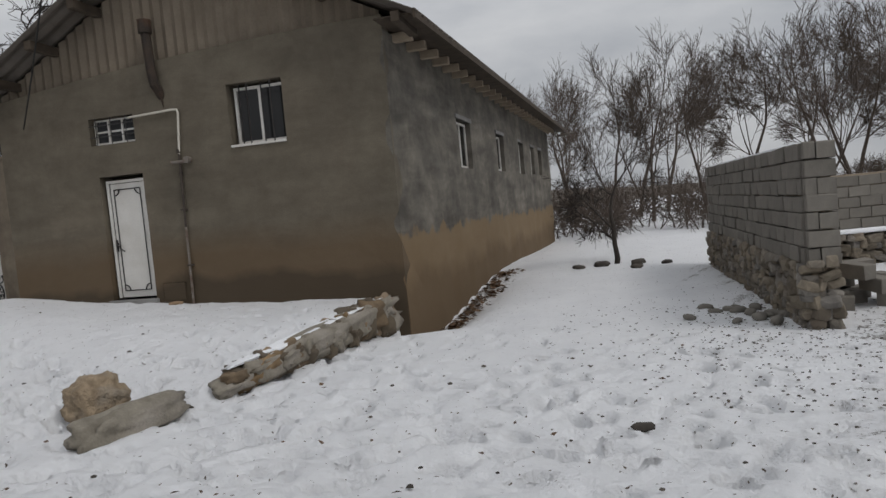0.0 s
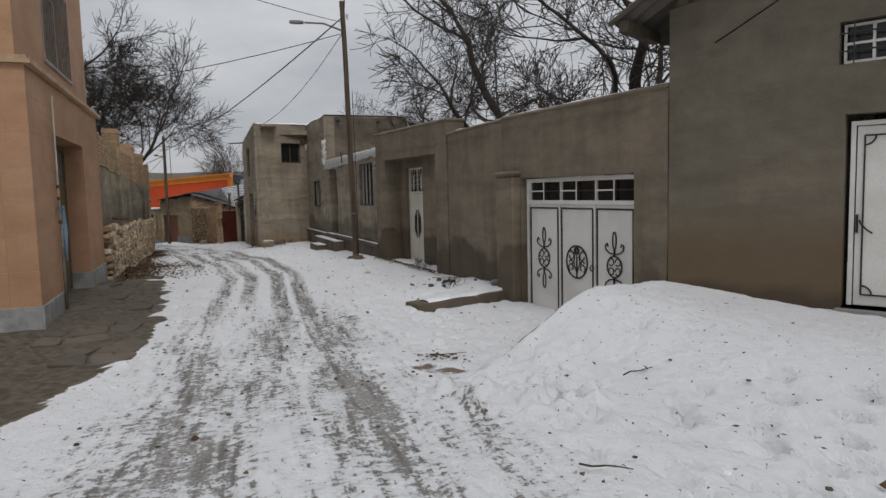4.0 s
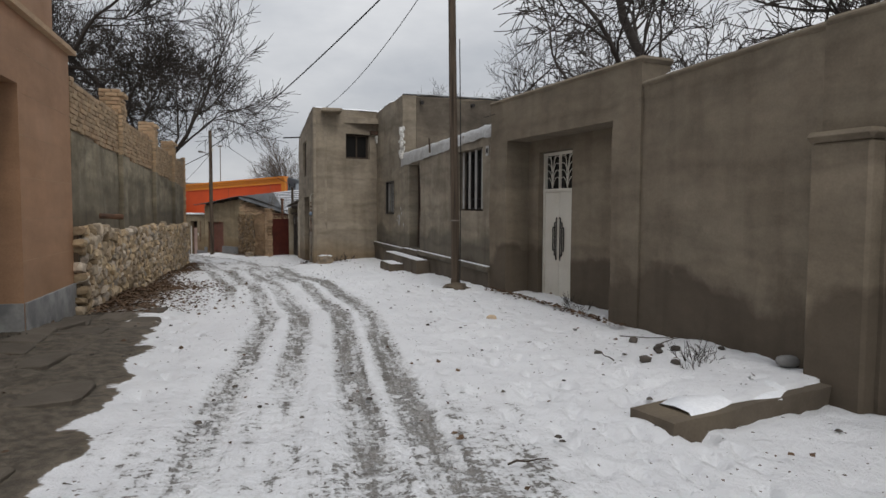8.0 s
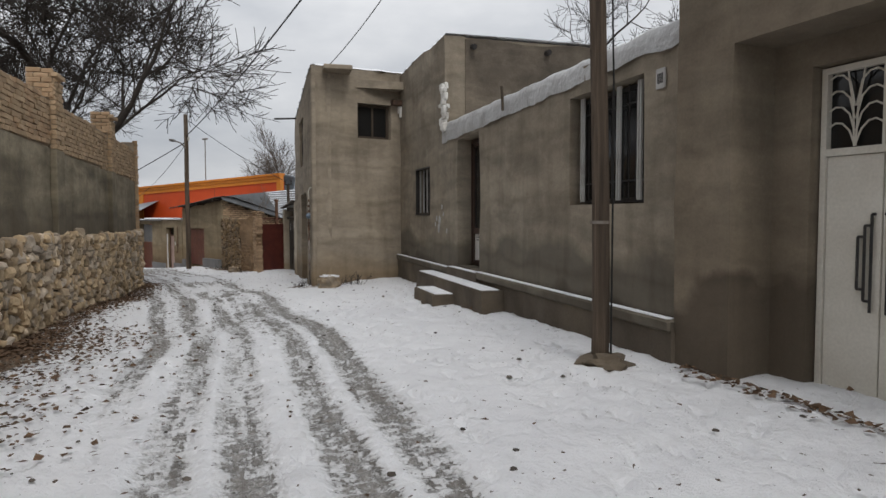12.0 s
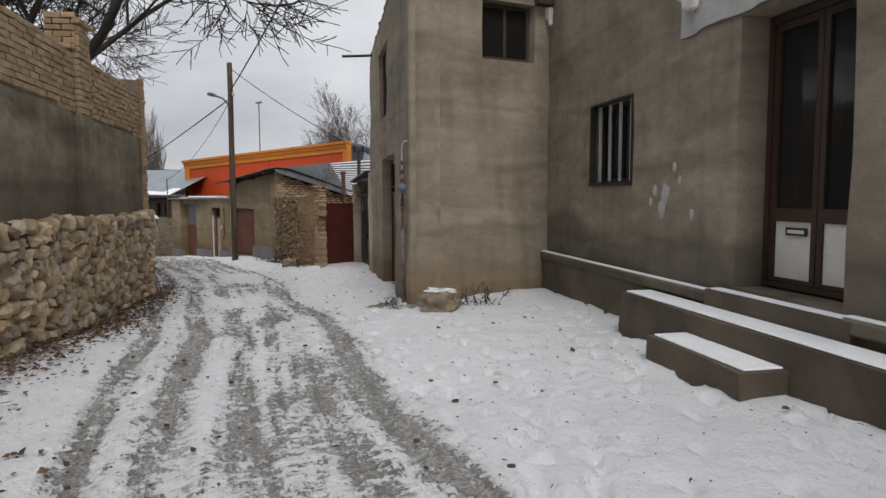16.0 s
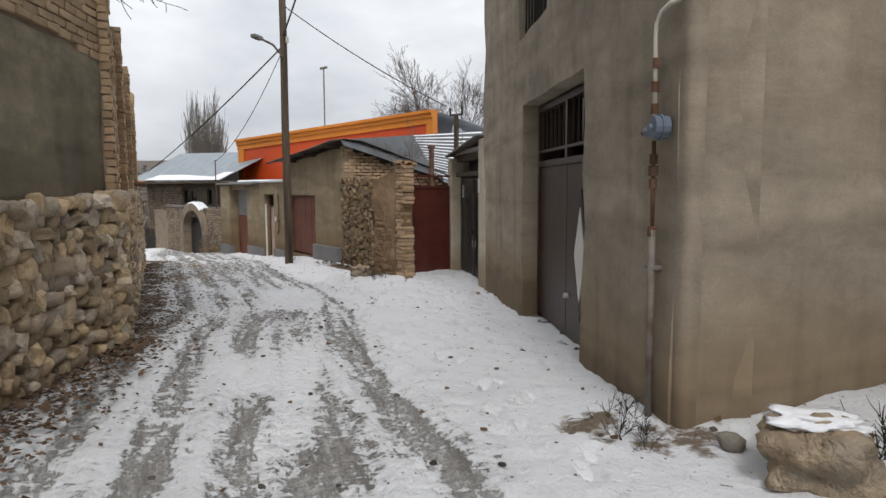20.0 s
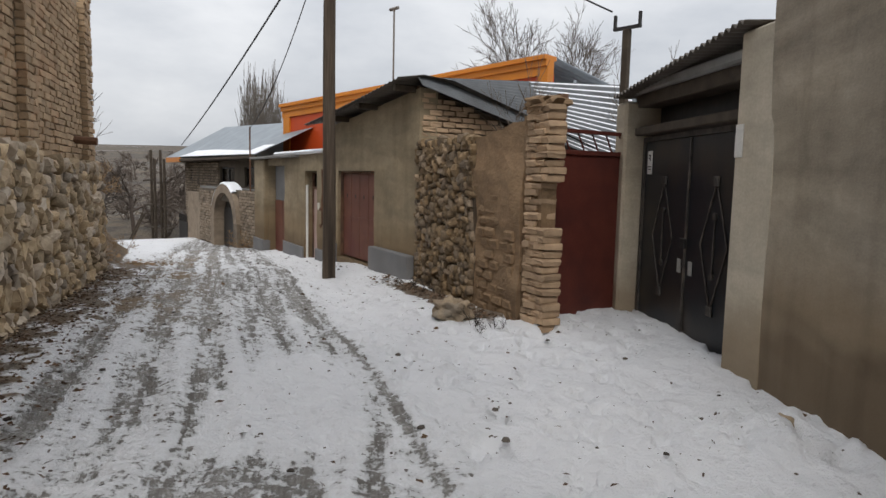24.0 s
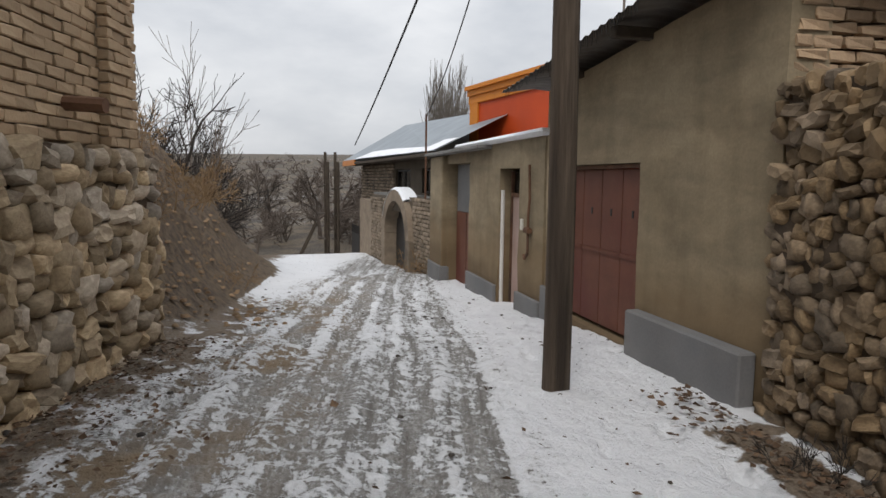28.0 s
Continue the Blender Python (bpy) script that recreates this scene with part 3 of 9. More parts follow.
STEP = 0.045
gs, gd = spaced(-4.0, 62.0, STEP, 900, 1.25), spaced(-6.5, 8.5, STEP, 700, 1.25)
GS, GD = np.meshgrid(gs, gd, indexing="ij")
GX, GY = GS * AXIS_U[0] + GD * AXIS_V[0], GS * AXIS_U[1] + GD * AXIS_V[1]
GZ = ground_base(GX, GY)
near = smooth01((GS + 12) / 8) * smooth01((74 - GS) / 8) * smooth01((GD + 12) / 5) * smooth01((15 - GD) / 5)
# the line of the wheel tracks, which swings gently to and fro along the lane
ROAD_S = np.array((-10, 0, 7, 11, 14, 16.6, 20.3, 24.5, 27, 31, 33.5, 37, 39.4, 42, 45, 47, 50, 52.2, 58, 64, 80))
ROAD_D = np.array((-2.6, -2.5, -1.9, -1.1, -0.6, -0.25, 0.3, 0.98, 1.05, 1.2, 1.0, 0.9, 0.6, 0.25, 0.1, -0.5, -1.35, -1.9, -3.6, -5.2, -8))
lane = GD - np.interp(GS, ROAD_S, ROAD_D)
wob = 0.12 * fbm(GS * 0.16, GS * 0 + 3.0, 11, 2)
rut = np.zeros_like(GS)
for off, width, begin, seed in ((-0.74, 0.2, 14, 3), (-0.22, 0.19, 16, 4), (0.4, 0.19, 12, 5), (0.84, 0.2, 13, 6), (-1.3, 0.17, 24, 7), (0.1, 0.12, 30, 8)):
    here = 0.95 + 0.35 * fbm(GS * 0.22, GS * 0 + seed * 5.0, seed, 2)
    line = lane - off - wob - 0.1 * fbm(GS * 0.1, GS * 0, seed + 20, 2)
    rut = np.maximum(rut, np.exp(-(line / width) ** 4) * np.clip(here, 0, 1.1) * smooth01((GS - begin) / 7))
tread = np.sin(GS * math.tau / 0.17 + np.where(lane > 0, 1, -1) * lane * 9) * 0.5 + 0.5
grain = fbm(GX * 5, GY * 5, 41, 4)
lumps = fbm(GX * 1.7, GY * 1.7, 47, 4)
patchy = fbm(GS * 0.45, GD * 1.1, 49, 4)
worn = smooth01((GS - 25) / 10)
young = smooth01((24 - GS) / 8)
mud = rut * (0.52 + 0.06 * worn + 0.16 * patchy)
mud = np.maximum(mud, worn * np.exp(-(np.abs(lane + 0.12) / 1.35) ** 6) * (0.36 + 0.36 * patchy))
# streaks dragged over the first stretch, and slush along the last
mud = np.maximum(mud, young * smooth01((GS - 4) / 8) * np.exp(-((lane - 0.1) / 1.9) ** 4) * (0.41 + 0.34 * fbm(GS * 0.4, lane * 2.4, 57, 4) + 0.14 * patchy))
mud = np.maximum(mud, smooth01((GS - 44) / 6) * np.exp(-(np.abs(lane + 0.3) / 1.6) ** 6) * (0.4 + 0.32 * patchy))
# drifts that the wheels left white
for cs, cd, ls, ld in ((45.5, 0.2, 1.1, 0.55), (40.0, 0.72, 1.6, 0.16), (40.4, 0.25, 0.7, 0.3), (33.2, 0.45, 2.0, 0.14), (29.0, 0.75, 2.5, 0.2), (36.5, 1.35, 1.5, 0.25)):
    mud = mud * (1 - 0.9 * np.exp(-((GS - cs) / ls) ** 4 - ((GD - cd) / ld) ** 4))
# one wheel's icy line along the outer edge
edge_line = np.exp(-((GD - np.interp(GS, (40, 42, 44.3, 45.6, 47.2, 49, 52), (1.35, 1.3, 1.18, 0.89, 0.43, -0.1, -1.2))) / 0.06) ** 2) * smooth01((GS - 40) / 1.5) * smooth01((53 - GS) / 2)
mud = np.maximum(mud, edge_line * 0.62)
# trodden and broken snow by the first house and at the slab
trod = np.exp(-(((GX + 5.3) / 1.25) ** 2 + ((GY - 6.6) / 1.35) ** 2) ** 2) + 0.8 * np.exp(-(((GX + 9.0) / 0.8) ** 2 + ((GY - 8.9) / 0.7) ** 2) ** 2) + 0.45 * np.exp(-(((GX + 33.0) / 0.5) ** 2 + ((GY - 30.3) / 0.6) ** 2) ** 2)
scuff = np.exp(-(((GX - 0.6) / 3.0) ** 2 + ((GY - 5.2) / 2.0) ** 2)) + 0.9 * np.exp(-(((GX + 12.9) / 1.3) ** 2 + ((GY - 14.4) / 1.2) ** 2)) + 0.7 * np.exp(-(((GX + 9.5) / 1.5) ** 2 + ((GY - 9.5) / 1.2) ** 2))
dents = np.minimum(0, fbm(GX * 4.2, GY * 4.2, 61, 3) + 0.16) * smooth01(scuff * 1.3 + 0.1 + 0.25 * trod)


def cells(x, y, seed):
    """Distance to the nearest of scattered points, one to a unit square, and that point's own number."""
    xi, yi = np.floor(x).astype(np.int64), np.floor(y).astype(np.int64)
    best, own = np.full(x.shape, 9.0), np.zeros(x.shape)
    def toss(a, b, k):
        v = np.sin(a * 127.1 + b * 311.7 + k * 74.7) * 43758.5453
        return v - np.floor(v)
    for i in (-1, 0, 1):
        for j in (-1, 0, 1):
            px, py = xi + i + 0.1 + 0.8 * toss(xi + i, yi + j, seed), yi + j + 0.1 + 0.8 * toss(xi + i, yi + j, seed + 1)
            r = np.hypot(x - px, y - py)
            own = np.where(r < best, toss(xi + i, yi + j, seed + 2), own)
            best = np.minimum(best, r)
    return best, own


chunks = np.zeros_like(GZ)
w = np.where((trod > 0.03).any(axis=1))[0]
for k, seed, high in ((4.2, 71, 0.15), (7.0, 75, 0.1)):
    r, own = cells(GX[w] * k, GY[w] * k, seed)
    chunks[w] += high * own * np.sqrt(np.clip(1 - (r / 0.62) ** 2, 0, 1))
# bare strip under the long wall and the paved apron of the apricot house
LW = np.where(GS < 41.9, side_of(GX, GY, -33.7, 25.0, -21.9, 14.0), side_of(GX, GY, -43.1, 29.15, -33.7, 25.0))
strip = smooth01((GS - 24.5) / 1.5) * smooth01((58 - GS) / 4) * smooth01((0.5 + 0.75 * smooth01((34 - GS) / 5) + 0.32 * lumps + 0.22 * grain + 0.35 * smooth01((GS - 41) / 5) - LW) / 0.5)
apron_edge = np.interp(GS, (11.5, 13.7, 15.2, 17.3, 20.2, 22.3, 24, 25.6, 27), (-3.9, -2.9, -2.44, -1.68, -1.36, -1.2, -1.3, -1.7, -2.7)) + 0.22 * lumps + 0.16 * grain
apron = smooth01((apron_edge - GD) / 0.22) * smooth01((26.6 - GS) / 0.8) * smooth01((GS - 10.5) / 2)
bankm = smooth01((GS - 52.0) / 1.2) * smooth01((-4.0 - GD - (GS - 52) * 0.36) / 1.2) * smooth01((74 - GS) / 8)
valley = smooth01((GS - 66) / 10)
far_mask = valley * (0.85 + 0.5 * fbm(GX * 0.03, GY * 0.03, 77)) + smooth01((GY - 0.3 * GX - 16.5) / 4) * smooth01((8 - GS) / 6)
lip = side_of(GX, GY, -9.85, 10.0, -8.5, 12.9)
lip = smooth01((0.2 - np.abs(lip + 0.02)) / 0.08) * smooth01((GY - 9.9) / 0.8) * smooth01((13.0 - GY) / 0.2)
# earth scraped bare at the wall's corner and at house doors
foot = np.exp(-(((GX + 10.35) / 0.42) ** 2 + ((GY - 9.95) / 0.28) ** 2) ** 2) * (0.6 + 0.5 * grain) + np.exp(-(((GX + 27.85) / 0.75) ** 2 + ((GY - 25.75) / 0.3) ** 2) ** 2) * (0.5 + 0.5 * grain)
foot = foot + smooth01((0.32 + 0.2 * grain - np.abs(side_of(GX, GY, -39.9, 32.6, -36.0, 31.35))) / 0.2) * smooth01((-36.3 - GX) / 0.4) * smooth01((GX + 39.6) / 0.5) * 0.9
bare = np.clip(np.maximum.reduce((lip * (0.8 + 0.3 * grain), strip * (0.62 + 0.5 * grain), apron * (0.9 + 0.15 * grain), bankm * (1.2 + 0.3 * grain), foot, far_mask)), 0, 1)
slope = np.hypot(np.gradient(GZ, axis=0) / np.gradient(GS, axis=0), np.gradient(GZ, axis=1) / np.gradient(GD, axis=1))
steep = smooth01((slope - 0.42) / 0.25) * smooth01((GS - 48) / 3) * (1 - valley)
bankm, bare = np.maximum(bankm, steep), np.maximum(bare, steep)
stonefoot = np.exp(-(side_of(GX, GY, 4.3, 7.4, 6.2, 14.9) / 1.1) ** 2) * smooth01((17 - GY) / 3) * smooth01((GY - 5) / 2)
gravel = smooth01((side_of(GX, GY, 1.2, 3.0, 4.6, 8.0) * -1 + 0.3) / 1.2) * smooth01((9 - GY) / 2) * smooth01((GX - 1.0) / 1.5) * smooth01((9 - GX) / 3)
mud = np.clip(np.maximum(mud, np.maximum(stonefoot * smooth01(grain * 1.2 + 0.15) * 0.7, gravel * (0.34 + 0.3 * lumps))), 0, 1)
# footprints: trails of oval dents along the verge and round the first house
prints = np.zeros_like(GZ)
rf = random.Random(77)
trails = [(rf.uniform(-2, 56), rf.uniform(1.2, 4.6), rf.uniform(-0.25, 0.25)) for _ in range(34)] + [(rf.uniform(-4, 7), rf.uniform(0.5, 6.0), rf.uniform(-2.5, 2.5)) for _ in range(60)] + [(rf.uniform(8, 50), rf.gauss(1.2, 1.2), rf.uniform(-0.2, 0.2)) for _ in range(34)] + [(rf.uniform(20, 33), rf.uniform(1.8, 4.2), rf.uniform(-0.6, 0.6)) for _ in range(16)] + [(rf.uniform(12, 50), rf.uniform(1.6, 4.6), rf.uniform(-1.2, 1.2)) for _ in range(46)]
s0, d0 = int(np.searchsorted(gs, -4.0 - 1e-6)), int(np.searchsorted(gd, -6.5 - 1e-6))
for ps, pd, ang in trails:
    big, press = rf.uniform(0.75, 1.15) * (1 - 0.22 * float(smooth01((ps - 5) / 4))), 1.3 - 0.55 * float(smooth01((ps - 5) / 4))
    for k in range(11):
        a = ang + rf.gauss(0, 0.16)
        ps, pd = ps + 0.62 * math.cos(ang), pd + 0.62 * math.sin(ang)
        cs, cd = ps + (k % 2 * 2 - 1) * 0.11 * math.sin(-ang), pd + (k % 2 * 2 - 1) * 0.11 * math.cos(ang)
        i0, j0 = s0 + int((cs + 4.0) / STEP), d0 + int((cd + 6.5) / STEP)
        if not (s0 + 9 < i0 < s0 + int(66 / STEP) - 9 and d0 + 9 < j0 < d0 + int(15 / STEP) - 9):
            continue
        w = (slice(i0 - 8, i0 + 9), slice(j0 - 8, j0 + 9))
        ds, dd = GS[w] - cs, GD[w] - cd
        al, ac = ds * math.cos(a) + dd * math.sin(a), -ds * math.sin(a) + dd * math.cos(a)
        q = (al / (0.15 * big)) ** 2 + (ac / (0.075 * big)) ** 2
        prints[w] = np.minimum(prints[w], -np.exp(-q * q * 0.8) * rf.uniform(0.6, 1.1) * press + 0.35 * press * np.exp(-((np.sqrt(q) - 1.4) / 0.25) ** 2))
open_snow = near * (1 - bare)
GZ = GZ + open_snow * (1 - np.clip(rut, 0, 1)) * (1 - 0.75 * np.clip(mud * 2, 0, 1)) * prints * 0.15
# each print is toned a little darker where it is deepest
mud = mud + smooth01(-prints - 0.62) * 0.12 * smooth01((GS + 6) / 4)
GZ = GZ + near * (-0.07 * rut * (1 - 0.6 * tread) + 0.036 * lumps + 0.024 * grain + 0.2 * dents * (1 - bare) - 0.03 * np.clip(mud, 0, 1) * (1 - rut))
GZ = GZ + open_snow * (0.04 * smooth01(0.9 - np.abs(lane) / 2.4) + chunks * smooth01(trod * 2.2 - 0.1))
ni, nj = GS.shape
gv = np.stack((GX, GY, GZ), -1).reshape(-1, 3)
idx = np.arange(ni * nj).reshape(ni, nj)
gf = np.stack((idx[:-1, :-1], idx[:-1, 1:], idx[1:, 1:], idx[1:, :-1]), -1).reshape(-1, 4)
gme = bpy.data.meshes.new("ground")
gme.vertices.add(len(gv))
gme.vertices.foreach_set("co", gv.astype(np.float32).ravel())
gme.loops.add(gf.size)
gme.polygons.add(len(gf))
gme.loops.foreach_set("vertex_index", gf.astype(np.int32).ravel())
gme.polygons.foreach_set("loop_start", np.arange(0, gf.size, 4, dtype=np.int32))
gme.polygons.foreach_set("use_smooth", np.ones(len(gf), dtype=bool))
dark = np.clip(np.maximum(apron, 0.75 * valley), 0, 1)
brown = smooth01((GS - 45) / 5) * smooth01((0.1 - lane) / 0.9) * smooth01((62 - GS) / 6)
for key, val in (("mud", mud), ("bare", bare), ("dark", dark), ("bank", np.maximum(bankm, valley * 0.8)), ("brown", brown), ("valley", valley), ("along", GS), ("across", lane), ("tyre", np.clip(rut, 0, 1) * (1 - 0.7 * smooth01((GS - 33) / 7)))):
    gme.attributes.new(key, "FLOAT", "POINT").data.foreach_set("value", val.astype(np.float32).ravel())
gme.update()
gme.validate()
ground = tagged(new("ground", gme), "snow-covered lane with muddy tyre ruts and bare verges", "ground", kind="structure")


def snow_ground():
    m = bpy.data.materials.new("snow_and_mud")
    m.use_nodes = True
    n, l = m.node_tree.nodes, m.node_tree.links
    b = n["Principled BSDF"]
    b.inputs["Specular IOR Level"].default_value = 0.25
    tc = n.new("ShaderNodeTexCoord")
    def tex(scale, detail=6, rough=0.6):
        k = n.new("ShaderNodeTexNoise")
        k.inputs["Scale"].default_value, k.inputs["Detail"].default_value, k.inputs["Roughness"].default_value = scale, detail, rough
        l.new(tc.outputs["Object"], k.inputs["Vector"])
        return k.outputs["Fac"]
    def mix(fac, a, c):
        k = n.new("ShaderNodeMixRGB")
        l.new(fac, k.inputs[0])
        for i, v in ((1, a), (2, c)):
            if isinstance(v, tuple):
                k.inputs[i].default_value = (*v, 1)
            else:
                l.new(v, k.inputs[i])
        return k.outputs["Color"]
    def rng(v, lo, hi, a=0.0, c=1.0):
        k = n.new("ShaderNodeMapRange")
        k.inputs["From Min"].default_value, k.inputs["From Max"].default_value = lo, hi
        k.inputs["To Min"].default_value, k.inputs["To Max"].default_value = a, c
        l.new(v, k.inputs["Value"])
        return k.outputs["Result"]
    def add(a, c, w=1.0):
        k = n.new("ShaderNodeMath")
        k.operation = "MULTIPLY_ADD"
        k.inputs[1].default_value = w
        l.new(c, k.inputs[0])
        l.new(a, k.inputs[2])
        return k.outputs[0]
    mudv, barev = n.new("ShaderNodeAttribute"), n.new("ShaderNodeAttribute")
    mudv.attribute_name, barev.attribute_name = "mud", "bare"
    sv, cv, cmb = n.new("ShaderNodeAttribute"), n.new("ShaderNodeAttribute"), n.new("ShaderNodeCombineXYZ")
    sv.attribute_name, cv.attribute_name = "along", "across"
    l.new(sv.outputs["Fac"], cmb.inputs["X"])
    l.new(cv.outputs["Fac"], cmb.inputs["Y"])
    def lane_tex(kx, ky, detail):
        mp = n.new("ShaderNodeMapping")
        mp.inputs["Scale"].default_value = (kx, ky, 1)
        l.new(cmb.outputs[0], mp.inputs["Vector"])
        k = n.new("ShaderNodeTexNoise")
        k.inputs["Scale"].default_value, k.inputs["Detail"].default_value, k.inputs["Roughness"].default_value = 1.0, detail, 0.62
        l.new(mp.outputs[0], k.inputs["Vector"])
        return k.outputs["Fac"]
    fine, mid, broad, tiny = tex(34, 5, 0.65), tex(9, 6), tex(1.1, 5), tex(120, 3)
    streak, chunk, drag = lane_tex(0.8, 9.0, 5), lane_tex(13.0, 8.0, 3), lane_tex(2.2, 3.4, 5)
    snow = mix(rng(broad, 0.35, 0.7), (0.83, 0.835, 0.848), (0.775, 0.78, 0.797))
    snow = mix(rng(mid, 0.54, 0.72, 0.0, 0.4), snow, (0.62, 0.62, 0.625))
    snow = mix(rng(tex(17, 2, 0.5), 0.71, 0.725), snow, (0.10, 0.075, 0.055))
    slush = mix(rng(fine, 0.36, 0.6), (0.5, 0.49, 0.475), (0.24, 0.226, 0.208))
    slush = mix(rng(streak, 0.5, 0.66), slush, (0.19, 0.176, 0.16))
    brownv = n.new("ShaderNodeAttribute")
    brownv.attribute_name = "brown"
    soily = n.new("ShaderNodeMath")
    soily.operation = "MULTIPLY"
    l.new(brownv.outputs["Fac"], soily.inputs[0])
    l.new(rng(broad, 0.4, 0.6), soily.inputs[1])
    slush = mix(soily.outputs[0], slush, (0.25, 0.185, 0.12))
    depth = add(add(add(add(mudv.outputs["Fac"], chunk, 1.15), streak, 0.95), drag, 0.5), fine, 0.75)
    gate_f = rng(mudv.outputs["Fac"], 0.06, 0.24)
    def gated(v):
        k = n.new("ShaderNodeMath")
        k.operation = "MULTIPLY"
        l.new(v, k.inputs[0])
        l.new(gate_f, k.inputs[1])
        return k
    soft, mul = gated(rng(depth, 1.86, 2.15, 0.0, 0.45)), gated(rng(depth, 2.09, 2.2))
    col = mix(soft.outputs[0], snow, (0.56, 0.555, 0.55))
    # lugs the tyres pressed across their tracks: grey slush, and their edges' shade coloured in
    tyre = n.new("ShaderNodeAttribute")
    tyre.attribute_name = "tyre"
    wave = n.new("ShaderNodeMath")
    wave.operation = "SINE"
    turn = n.new("ShaderNodeMath")
    turn.operation = "MULTIPLY"
    turn.inputs[1].default_value = math.tau / 0.16
    l.new(sv.outputs["Fac"], turn.inputs[0])
    l.new(add(add(turn.outputs[0], chunk, 16.0), drag, 10.0), wave.inputs[0])
    lug = n.new("ShaderNodeMath")
    lug.operation = "MULTIPLY"
    l.new(rng(tyre.outputs["Fac"], 0.25, 0.9, 0.0, 0.85), lug.inputs[0])
    l.new(rng(add(add(wave.outputs[0], fine, 3.0), streak, 2.5), 2.95, 4.0), lug.inputs[1])
    col = mix(rng(tyre.outputs["Fac"], 0.25, 0.9, 0.0, 0.35), col, (0.56, 0.555, 0.55))
    col = mix(mul.outputs[0], col, slush)
    col = mix(lug.outputs[0], col, mix(rng(mid, 0.4, 0.6), (0.42, 0.412, 0.4), (0.2, 0.19, 0.175)))
    soil = mix(rng(fine, 0.35, 0.65), (0.115, 0.082, 0.056), (0.25, 0.19, 0.135))
    soil = mix(rng(broad, 0.4, 0.62), soil, (0.21, 0.175, 0.135))
    darkv, bankv = n.new("ShaderNodeAttribute"), n.new("ShaderNodeAttribute")
    darkv.attribute_name, bankv.attribute_name = "dark", "bank"
    wet = mix(rng(mid, 0.4, 0.62), (0.075, 0.063, 0.048), (0.15, 0.125, 0.095))
    soil = mix(darkv.outputs["Fac"], soil, wet)
    grass = mix(rng(mid, 0.38, 0.62), (0.175, 0.125, 0.078), (0.085, 0.06, 0.04))
    soil = mix(bankv.outputs["Fac"], soil, grass)
    valleyv = n.new("ShaderNodeAttribute")
    valleyv.attribute_name = "valley"
    fields = mix(rng(tex(0.06, 6), 0.4, 0.6), (0.075, 0.06, 0.046), (0.15, 0.115, 0.078))
    soil = mix(valleyv.outputs["Fac"], soil, mix(rng(tex(0.5, 5), 0.45, 0.6), fields, (0.06, 0.05, 0.04)))
    fac2 = rng(add(add(barev.outputs["Fac"], mid, 0.9), fine, 0.35), 0.98, 1.16)
    col = mix(fac2, col, soil)
    l.new(col, b.inputs["Base Color"])
    l.new(rng(mudv.outputs["Fac"], 0.3, 0.8, 0.72, 0.5), b.inputs["Roughness"])
    bp = n.new("ShaderNodeBump")
    bp.inputs["Strength"].default_value, bp.inputs["Distance"].default_value = 0.8, 0.07
    l.new(add(add(add(add(mid, fine, 0.6), tiny, 0.2), mul.outputs[0], -0.5), lug.outputs[0], -0.5), bp.inputs["Height"])
    l.new(bp.outputs["Normal"], b.inputs["Normal"])
    return m


gme.materials.append(snow_ground())


# ---- large structure: the houses on the up-hill side ----
def slab(name, parent, mat, x0, x1, y0, y1, z0, z1, label="", bevel=0.0):
    return part(name, bx(x0, x1, y0, y1, z0, z1, bevel), mat, parent, label)


def roof_sheet(name, parent, p, q, r, mat, pitch=0.12, amp=0.018, label=""):
    """A corrugated sheet with corner p, edge p-q across the ridges and p-r along them, in the parent's frame."""
    p, q, r = Vector(p), Vector(q), Vector(r)
    m = plane_frame(p, q - p, r - p)
    y = m.to_3x3().col[1]
    bm = corrugated(0, (q - p).length, 0, (r - p).dot(y), pitch, amp)
    bm.transform(m)
    return part(name, bm, mat, parent, label)


def strip_bm(a, b, w, t):
    """A flat bar from a to b, of width w in the wall's plane (x, z) and thickness t out of it."""
    a, b = Vector(a), Vector(b)
    d = (b - a)
    n = Vector((0, 1, 0))
    s = d.normalized().cross(n).normalized()
    bm = bmesh.new()
    m = Matrix(((s.x, n.x, d.normalized().x, (a.x + b.x) / 2), (s.y, n.y, d.normalized().y, (a.y + b.y) / 2), (s.z, n.z, d.normalized().z, (a.z + b.z) / 2), (0, 0, 0, 1)))
    return box(bm, -w / 2, w / 2, -t / 2, t / 2, -d.length / 2, d.length / 2, 0, m)


def snow_lay(name, parent, x0, x1, y0, y1, z, thick, label="thin uneven snow", seed=0.0, m=None, mat=None, ragged=0.05):
    """Snow on a flat top: a thin lens with a ragged rim; z may be a function of x."""
    f = z if callable(z) else (lambda x: z)
    bm = bmesh.new()
    k = max(4, int((x1 - x0) / 0.14))
    cols = []
    for i in range(k + 1):
        x = x0 + (x1 - x0) * i / k
        a = y0 + ragged * noise.noise((x * 2.1, 3.0, seed))
        b = y1 + ragged * noise.noise((x * 2.6, 7.0, seed)) - 0.02
        h = thick * (0.75 + 0.55 * noise.noise((x * 1.9, 1.0, seed)))
        cols.append([bm.verts.new((x, y, f(x) + d)) for y, d in ((a, -0.02), (a + 0.03, h * 0.6), ((a + b) / 2, h), (b - 0.035, h * 0.75), (b, h * 0.2 - 0.015))])
    for a, b in zip(cols, cols[1:]):
        for q in range(4):
            bm.faces.new((a[q], b[q], b[q + 1], a[q + 1]))
    bmesh.ops.recalc_face_normals(bm, faces=bm.faces)
    return part(name, bm, mat or SNOW, parent, label, True, m)


